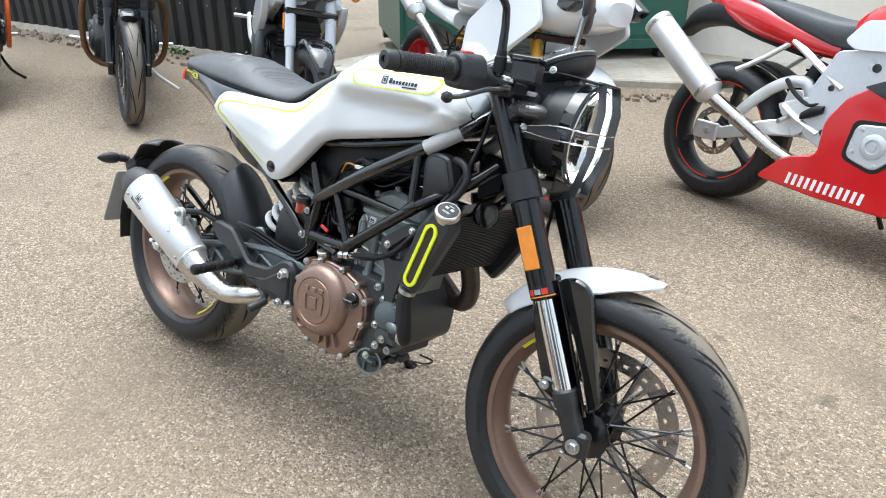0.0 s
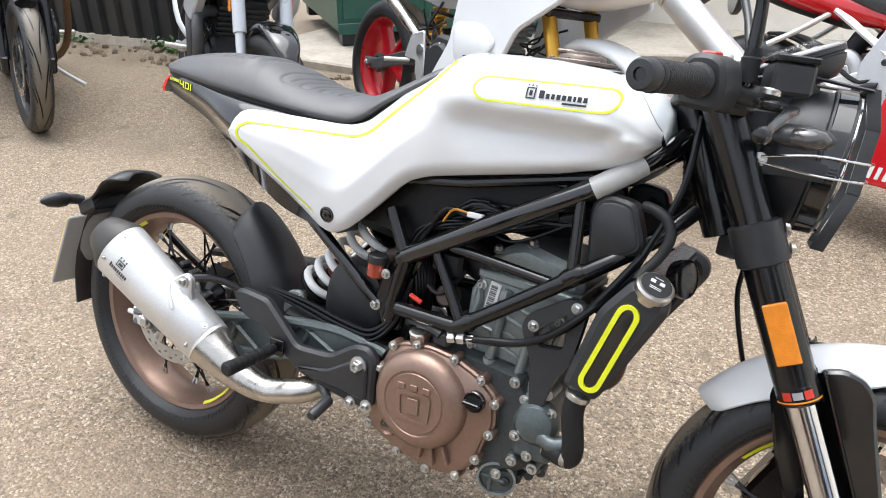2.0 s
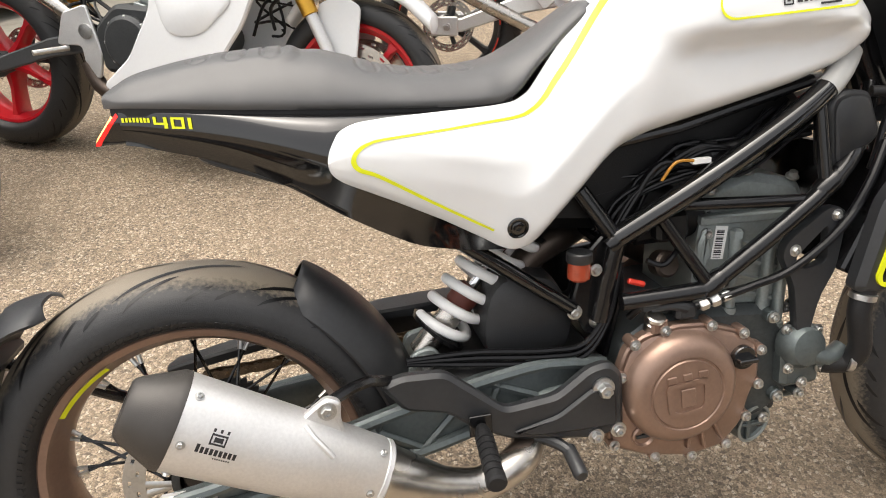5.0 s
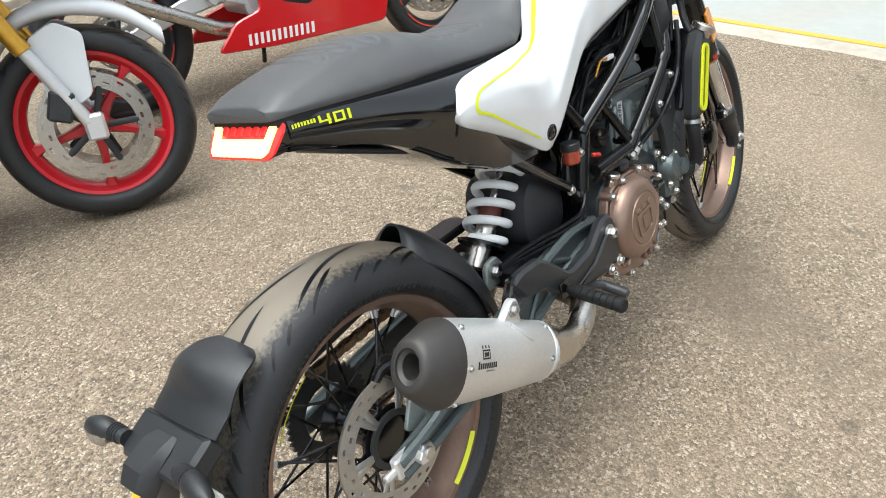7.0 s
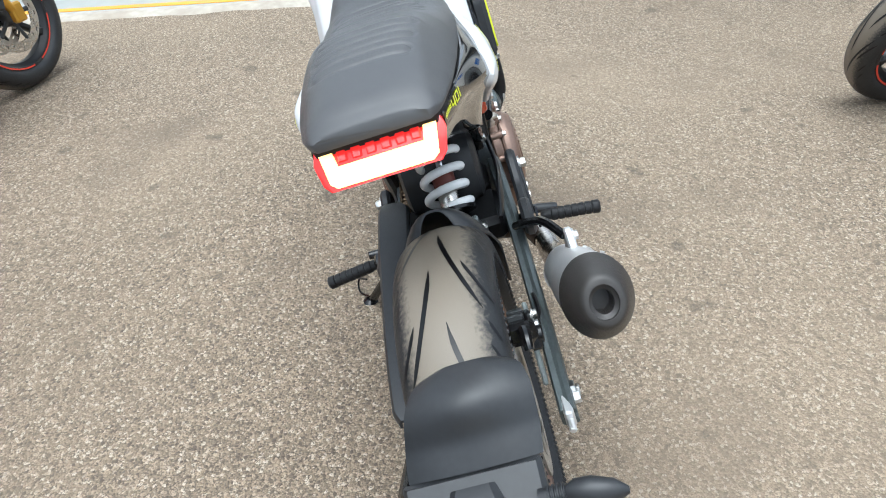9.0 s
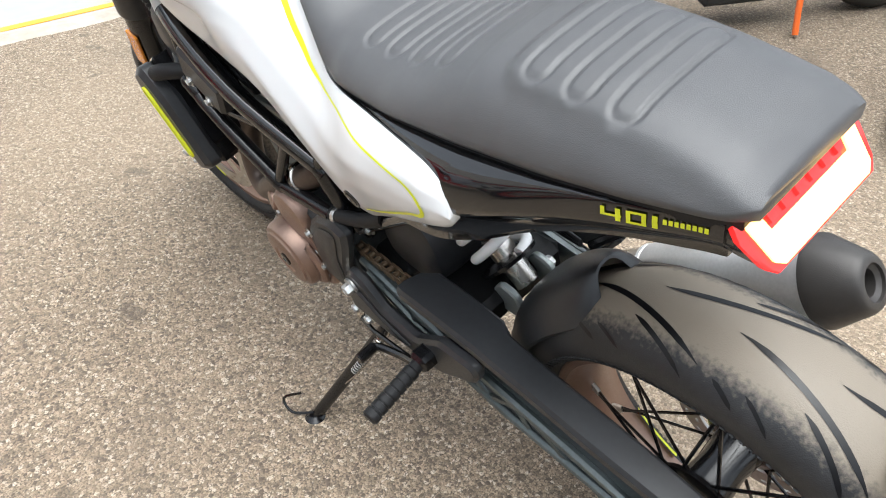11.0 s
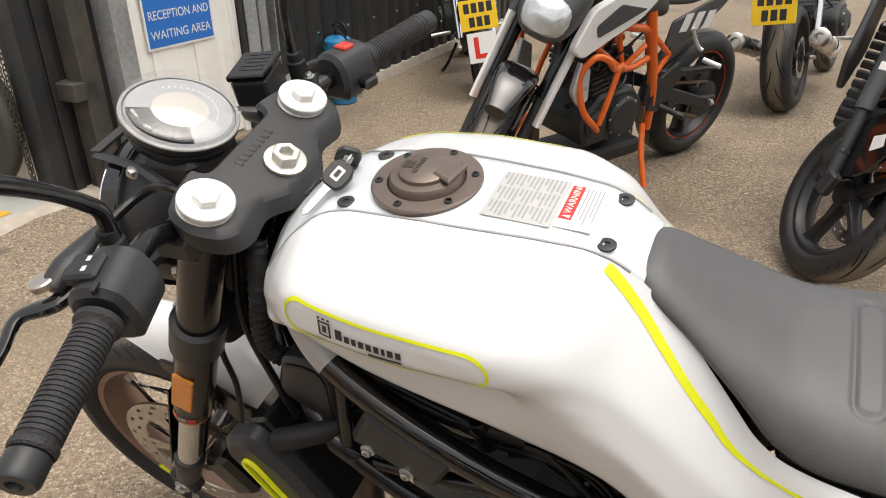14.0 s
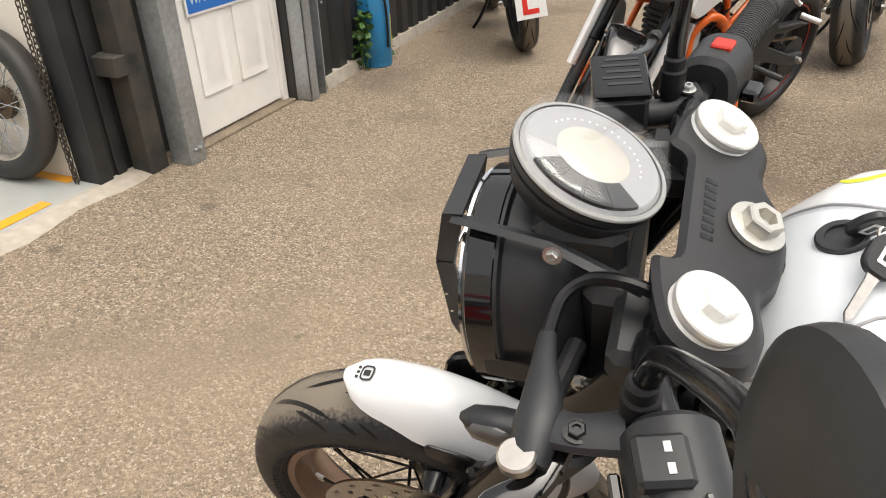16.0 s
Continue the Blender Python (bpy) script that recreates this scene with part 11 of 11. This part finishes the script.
# -- orange-framed street bike on the other side --
r = bike_root("orange_frame_bike", "black and white street bike with orange trellis frame", (0.985, -2.845), 63, 9)
cast_wheel(r, "rear_wheel", 0.0, 0.315, 0.082, 0.226, BLACKRIM, 5, (-1,), 0.12, REDTAPE)
cast_wheel(r, "front_wheel", 1.33, 0.300, 0.060, 0.222, BLACKRIM, 5, (1,), 0.16, REDTAPE)
swing_arm(r, 0.52, 0.44, 0.315, 0.12, DARKCAST, 0.06)
fork_pair(r, (1.33, 0.30), (1.02, 0.92), 0.105, BLACK, DARKCAST, 0.028, 0.022, 0.40)
for s in (1, -1):
    a, b = Vector((1.265, s * 0.118, 0.46)), Vector((1.115, s * 0.118, 0.77))
    g = Geo()
    rows = []
    for t in np.linspace(0, 1, 6):
        c = a.lerp(b, t)
        rows.append([(c.x + 0.034 * math.cos(k), c.y + 0.018 * s + 0.026 * s * math.sin(k) * 0.6, c.z + 0.014 * math.cos(k)) for k in np.linspace(-1.3, 1.3, 7)] + [(c.x + 0.028 * math.cos(k), c.y + 0.012 * s + 0.022 * s * math.sin(k) * 0.6, c.z + 0.012 * math.cos(k)) for k in np.linspace(1.3, -1.3, 7)])
    Geo().grid(rows, close_v=True, cap=True).part("fork_guard", WHITETAPE, r, "white fork guard")
    Geo().box((1.02, s * 0.105 - 0.03, 0.78), (1.11, s * 0.105 + 0.03, 0.86), 0.012).part("fork_clamp", ALU, r)
    # trellis
    Geo().tube([(0.52, s * 0.10, 0.60), (0.60, s * 0.12, 0.72), (0.78, s * 0.14, 0.76), (1.06, s * 0.06, 0.84)], 0.017, 12, smooth=3).part("frame_tube", ORANGEP, r, "orange frame tube")
    Geo().tube([(0.44, s * 0.12, 0.26), (0.47, s * 0.125, 0.44), (0.56, s * 0.125, 0.68), (0.60, s * 0.12, 0.80)], 0.022, 12, smooth=4).part("frame_upright", ORANGEP, r, "orange frame upright")
    Geo().tube([(0.56, s * 0.125, 0.60), (0.72, s * 0.135, 0.58), (0.90, s * 0.13, 0.68), (1.05, s * 0.06, 0.76)], 0.015, 12, smooth=3).part("frame_tube", ORANGEP, r)
    for p, q in (((0.60, 0.66), (0.72, 0.58)), ((0.72, 0.58), (0.80, 0.76)), ((0.56, 0.70), (0.42, 0.60)), ((0.42, 0.60), (0.50, 0.50)), ((0.80, 0.76), (0.90, 0.68))):
        Geo().tube([(p[0], s * 0.128, p[1]), (q[0], s * 0.128, q[1])], 0.012, 10).part("brace_tube", ORANGEP, r)
    Geo().tube([(0.74, s * 0.14, 0.60), (0.86, s * 0.20, 0.62), (0.93, s * 0.215, 0.67), (0.99, s * 0.20, 0.68), (1.02, s * 0.17, 0.60), (0.99, s * 0.19, 0.47), (0.90, s * 0.20, 0.38), (0.82, s * 0.14, 0.33)], 0.0135, 12, smooth=5).part("crash_bar", ORANGEP, r, "orange crash bar")
    Geo().tube([(0.82, s * 0.19, 0.61), (0.86, s * 0.20, 0.49), (0.88, s * 0.195, 0.39)], 0.0125, 10, smooth=3).part("crash_bar", ORANGEP, r)
    panel(r, "tank_shroud", [(0.66, 0.88), (0.86, 0.92), (1.04, 0.86), (1.12, 0.72), (1.06, 0.68), (0.94, 0.73), (0.76, 0.80)], 0.165, 0.20, WHITETAPE if s > 0 else GREYP, "white and grey tank shroud", 0.03, 0.006, (s,))
    panel(r, "shroud_insert", [(0.74, 0.84), (0.90, 0.87), (1.02, 0.80), (1.00, 0.755), (0.86, 0.80)], 0.2003, 0.204, GREYP, "", 0.015, 0.002, (s,))
    panel(r, "radiator_panel", [(0.95, 0.50), (0.97, 0.63), (1.03, 0.66), (1.05, 0.54), (0.99, 0.47)], 0.15, 0.175, SILVERP, "silver radiator guard", 0.012, 0.004, (s,))
    panel(r, "tail_panel", [(0.30, 0.66), (0.46, 0.62), (0.44, 0.74), (0.16, 0.82), (0.0, 0.86), (0.12, 0.76)], 0.115, 0.13, GREYP, "dark tail side panel", 0.015, 0.003, (s,))
    bars_on(r, "tail_bar", 0.18, 0.42, 0.69, 0.075, s * 0.131, WHITETAPE, 3, 0.35, -0.35)
    panel(r, "foot_rest_plate", [(0.30, 0.50), (0.34, 0.56), (0.46, 0.50), (0.50, 0.36), (0.42, 0.34)], 0.13, 0.145, DARKCAST, "", 0.015, 0.003, (s,))
    Geo().cyl((0.42, s * 0.15, 0.37), (0.40, s * 0.27, 0.36), 0.013, 10).part("foot_peg", DARKCAST, r)
    Geo().tube([(0.30, s * 0.13, 0.70), (0.24, s * 0.14, 0.62), (0.22, s * 0.16, 0.60)], 0.010, 8, smooth=3).part("pillion_hanger", ALU, r)
    Geo().cyl((0.21, s * 0.17, 0.56), (0.19, s * 0.25, 0.55), 0.012, 10).part("pillion_peg", ALU, r)
engine(r, 0.74, 0.38, 0.15, 1.0, DARKCAST, DARKCAST, 12)
body(r, "fuel_tank", [(0.46, 0.74, 0.84, 0.10), (0.60, 0.76, 0.94, 0.15), (0.82, 0.80, 1.0, 0.17), (1.00, 0.84, 0.94, 0.12)], GREYP, "dark grey fuel tank")
body(r, "seat", [(-0.14, 0.88, 0.93, 0.06), (0.06, 0.84, 0.90, 0.11), (0.30, 0.79, 0.85, 0.12), (0.52, 0.80, 0.86, 0.10)], GREYP, "dark seat", 3.0)
body(r, "front_mudguard", [(1.18, 0.55, 0.61, 0.06), (1.28, 0.61, 0.67, 0.075), (1.40, 0.62, 0.67, 0.07), (1.52, 0.56, 0.60, 0.04)], GLOSS, "black front mudguard", 2.4)
for s in (1, -1):
    panel(r, "mudguard_stay", [(1.26, 0.32), (1.22, 0.60), (1.34, 0.62), (1.44, 0.46), (1.38, 0.30)], 0.066, 0.080, GLOSS, "", 0.02, 0.003, (s,))
    bars_on(r, "mudguard_bar", 1.26, 1.36, 0.44, 0.07, s * 0.081, ORANGEP, 3, 0.3, 0.1)
body(r, "lamp_cowl", [(1.02, 0.80, 1.03, 0.12), (1.13, 0.76, 1.02, 0.125), (1.23, 0.76, 0.94, 0.10), (1.28, 0.78, 0.88, 0.06)], GREYP, "dark lamp cowl")
body(r, "headlamp_lens", [(1.16, 0.79, 0.97, 0.095), (1.255, 0.785, 0.92, 0.088), (1.30, 0.81, 0.87, 0.05)], LAMPGLASS, "faceted headlamp lens")
bars(r, 1.04, 1.02, 0.37)
exhaust(r, [(0.92, 0.02, 0.55), (1.08, 0.04, 0.44), (1.06, 0.05, 0.24), (0.86, 0.03, 0.18), (0.66, 0.0, 0.20)], 0.024, ((0.64, 0.0, 0.20), (0.42, -0.02, 0.20)), HEADER, 0.058, DARKCAST)
Geo().box((0.44, -0.12, 0.13), (0.92, 0.12, 0.21), 0.03).part("belly_pan", DARKCAST, r, "dark belly pan")
Geo().tube([(0.50, 0.14, 0.30), (0.54, 0.20, 0.18), (0.56, 0.27, 0.055)], 0.013, 10, smooth=3).part("side_stand", ORANGEP, r, "orange side stand")
panel(r, "chain_guard", [(0.0, 0.48), (0.10, 0.50), (0.42, 0.52), (0.44, 0.50), (0.20, 0.47)], 0.10, 0.135, PLASTIC, "", 0.008, 0.003, (1,))
Geo().tube([(0.02, 0.108, 0.41), (0.5, 0.108, 0.47)], 0.007, 6).part("drive_chain", CHAINMAT, r), Geo().tube([(0.02, 0.108, 0.23), (0.5, 0.108, 0.38)], 0.007, 6).part("drive_chain", CHAINMAT, r)
g = Geo()
g.lathe((0, 0.10, 0.315), (0, 1, 0), [(0.05, 0), (0.092, 0.0), (0.092, 0.006), (0.05, 0.006)], 40)
g.part("sprocket", DARKCAST, r)
hoses(r, 21, (0.60, 0.05, 0.40), (1.0, 0.16, 0.72), 9)
steer_front(r, FRONT, (1.33, 0, 0.30), 36)

# -- black bike with white fork guards, facing the yard --
HG = 78
r = bike_root("black_street_bike", "black street bike with marked fork legs, facing the yard", (0.32 - 1.40 * math.cos(radians(HG)), -1.69 - 1.40 * math.sin(radians(HG))), HG, 10)
cast_wheel(r, "rear_wheel", 0.0, 0.310, 0.078, 0.225, BLACKRIM, 5, (-1,), 0.12)
cast_wheel(r, "front_wheel", 1.40, 0.300, 0.058, 0.222, BLACKRIM, 5, (1,), 0.15)
swing_arm(r, 0.50, 0.40, 0.31, 0.115, BLACK)
fork_pair(r, (1.40, 0.30), (1.08, 0.94), 0.10, GREYP, DARKCAST, 0.029, 0.021, 0.36)
for s in (1, -1):
    for k, t in enumerate((0.56, 0.66)):
        c = Vector((1.40, s * 0.10, 0.30)).lerp(Vector((1.08, s * 0.10, 0.94)), t)
        m = Matrix.Translation(c) @ Matrix.Rotation(math.atan2(-0.32, 0.64), 4, "Y")
        g = Geo(m)
        g.grid([[(0.0300 * math.cos(a), 0.0300 * math.sin(a), z) for a in np.linspace(-1.1, 1.1, 9)] for z in (-0.016, 0.014 if k % 2 else 0.010)])
        g.part("fork_bar", WHITETAPE, r, "white bars on the fork leg")
engine(r, 0.70, 0.40, 0.15, 1.0, DARKCAST, DARKCAST)
body(r, "front_mudguard", [(1.22, 0.54, 0.60, 0.05), (1.32, 0.61, 0.665, 0.072), (1.44, 0.61, 0.66, 0.075), (1.58, 0.54, 0.58, 0.05)], GLOSS, "gloss black front mudguard", 2.2)
for s in (1, -1):
    panel(r, "mudguard_side", [(1.36, 0.30), (1.30, 0.52), (1.40, 0.60), (1.52, 0.52), (1.48, 0.40)], 0.066, 0.084, GLOSS, "", 0.03, 0.004, (s,))
    panel(r, "mudguard_badge", [(1.40, 0.50), (1.44, 0.53), (1.47, 0.50), (1.43, 0.46)], 0.0842, 0.086, WHITETAPE, "small white badge", 0.006, 0.0005, (s,))
body(r, "fuel_tank", [(0.45, 0.74, 0.86, 0.10), (0.60, 0.76, 0.96, 0.15), (0.85, 0.78, 1.0, 0.17), (1.02, 0.82, 0.94, 0.12)], GREYP, "dark tank")
panel(r, "tank_shroud", [(0.80, 0.62), (0.84, 0.84), (1.08, 0.86), (1.16, 0.66), (1.04, 0.52)], 0.17, 0.195, GREYP, "dark grey shroud", 0.03, 0.006)
for k in range(10):
    Geo().box((1.075 - 0.012 * k, -0.15, 0.42 + 0.032 * k), (1.10 - 0.012 * k, 0.15, 0.446 + 0.032 * k), 0.004).part("radiator_slat", DARKCAST, r)
body(r, "seat", [(-0.15, 0.87, 0.92, 0.06), (0.06, 0.83, 0.90, 0.11), (0.30, 0.79, 0.85, 0.12), (0.50, 0.78, 0.85, 0.09)], GREYP, "dark seat", 3.0)
exhaust(r, [(0.95, 0.03, 0.52), (1.08, 0.05, 0.42), (1.02, 0.06, 0.24), (0.80, 0.04, 0.20)], 0.022, ((0.72, 0.04, 0.21), (0.42, -0.02, 0.24)), HEADER, 0.055, ALU)
body(r, "belly_scoop", [(0.82, 0.16, 0.28, 0.08), (1.0, 0.18, 0.32, 0.11), (1.12, 0.24, 0.33, 0.09)], WHITETAPE, "white belly scoop", 3.0)
body(r, "lamp_cowl", [(1.10, 0.82, 1.04, 0.13), (1.22, 0.80, 1.0, 0.13), (1.34, 0.82, 0.93, 0.09)], GREYP, "dark lamp cowl")
bars(r, 1.04, 1.04, 0.37)
stand_leg(r, 0.58, 0.27)

steer_front(r, FRONT, (1.40, 0, 0.30), 36)

# -- two bikes seen from behind --
def tail_bike(name, label, rear, heading, lean, tyre_half, exhausts, plate_z, l_plate):
    r = bike_root(name, label, rear, heading, lean)
    cast_wheel(r, "rear_wheel", 0.0, 0.312, tyre_half, 0.225, BLACKRIM, 5, (-1,), 0.12)
    cast_wheel(r, "front_wheel", 1.38, 0.30, 0.056, 0.222, BLACKRIM, 5, (1,), 0.15)
    swing_arm(r, 0.50, 0.40, 0.312, tyre_half + 0.035, DARKCAST)
    fork_pair(r, (1.38, 0.30), (1.06, 0.92), 0.10, BLACK, CHROME)
    engine(r, 0.72, 0.42, 0.19, 1.05, DARKCAST, GREYCAST)
    body(r, "fuel_tank", [(0.48, 0.76, 0.86, 0.10), (0.62, 0.76, 0.96, 0.15), (0.88, 0.78, 0.98, 0.16), (1.02, 0.82, 0.92, 0.11)], GLOSS, "black fuel tank")
    body(r, "seat", [(-0.22, 0.84, 0.89, 0.09), (0.0, 0.81, 0.89, 0.13), (0.30, 0.78, 0.85, 0.13), (0.50, 0.78, 0.84, 0.10)], GREYP, "black seat", 3.0)
    body(r, "tail_unit", [(-0.30, 0.76, 0.82, 0.07), (-0.10, 0.72, 0.80, 0.10), (0.25, 0.68, 0.76, 0.11)], BLACK, "", 3.0)
    body(r, "tail_lamp", [(-0.33, 0.775, 0.825, 0.05), (-0.29, 0.77, 0.83, 0.065)], REDLENS, "red tail lamp")
    for s in (1, -1):
        Geo().cyl((0.08, s * (tyre_half + 0.05), 0.36), (0.20, s * (tyre_half + 0.05), 0.70), 0.026, 14).part("rear_shock", CHROME, r)
        Geo().tube([(-0.22, s * 0.06, 0.74), (-0.24, s * 0.17, 0.73)], 0.008, 8).part("indicator_stalk", BLACK, r)
        Geo().lathe((-0.24, s * 0.18, 0.73), (-1, 0, 0), [(0.012, -0.03), (0.024, -0.005), (0.0005, 0.006)], 16).part("indicator", ORANGE, r)
        Geo().cyl((0.40, s * 0.16, 0.36), (0.38, s * 0.30, 0.36), 0.013, 10).part("foot_peg", ZINC, r)
        if s in exhausts:
            exhaust(r, [(0.86, s * 0.10, 0.40), (0.80, s * 0.16, 0.24), (0.40, s * 0.18, 0.26), (0.16, s * 0.20, 0.34)], 0.022, ((0.12, s * 0.20, 0.36), (-0.28, s * 0.22, 0.46)), STEEL, 0.052, STEEL)
    Geo().plate(rounded([(-0.26, 0.74), (-0.22, 0.72), (-0.30, plate_z - 0.08), (-0.34, plate_z - 0.06)], 0.01), lambda u, v, w: (u, w, v), -0.06, 0.06, 0.004).part("plate_bracket", BLACK, r)
    pm = Matrix.Translation((-0.345, 0, plate_z)) @ Matrix.Rotation(radians(10), 4, "Y")
    pl = Geo(pm).box((-0.003, -0.115, -0.09), (0.003, 0.115, 0.09), 0.002).part("number_plate", PLATEYELLOW, r, "yellow number plate with dark bars")
    for row, count in ((0.012, 4), (-0.070, 3)):
        for i in range(count):
            y = -0.022 * count + 0.047 * i
            Geo(pm).box((-0.0042, y, row), (-0.0028, y + 0.034, row + 0.058), 0.0002).part("plate_bar", INK, pl)
    if l_plate:
        lp = Geo(pm).box((-0.002, -0.09, -0.285), (0.002, 0.09, -0.105), 0.002).part("learner_plate", WHITETAPE, r, "white learner plate")
        Geo(pm).box((-0.0032, 0.020, -0.26), (-0.0018, 0.050, -0.13), 0.0003).part("learner_letter", WARN, lp, "red letter L")
        Geo(pm).box((-0.0032, -0.045, -0.26), (-0.0018, 0.021, -0.232), 0.0003).part("learner_letter", WARN, lp)
    bars(r, 1.02, 1.02, 0.38)
    stand_leg(r, 0.56, 0.26)
    hoses(r, 31 + len(exhausts), (0.2, -0.15, 0.35), (0.6, 0.15, 0.7), 8)
    return r


tail_bike("learner_bike", "black commuter bike with red L plate seen from behind", (2.36, -3.66), -62, 8, 0.062, (), 0.56, True)
tail_bike("chrome_pipe_bike", "dark motorcycle with chromed mufflers and yellow plate", (0.48, -3.90), -100, 8, 0.085, (1, -1), 0.64, False)
tail_bike("old_standard_bike", "dark standard motorcycle with chromed muffler", (-0.75, -4.6), -115, 9, 0.07, (1,), 0.52, False)
# traffic cone past the fence
tc_ = thing("traffic_cone", "red traffic cone on a dark base", "traffic cone", Matrix.Translation((2.95, -6.6, 0)))
Geo().box((-0.17, -0.17, 0), (0.17, 0.17, 0.035), 0.015).part("cone_base", RUBBER, tc_, "dark rubber base")
g = Geo()
g.lathe((0, 0, 0.03), (0, 0, 1), [(0.13, 0), (0.125, 0.01), (0.03, 0.45), (0.022, 0.46)], 24)
g.part("cone_body", REDTAPE, tc_)
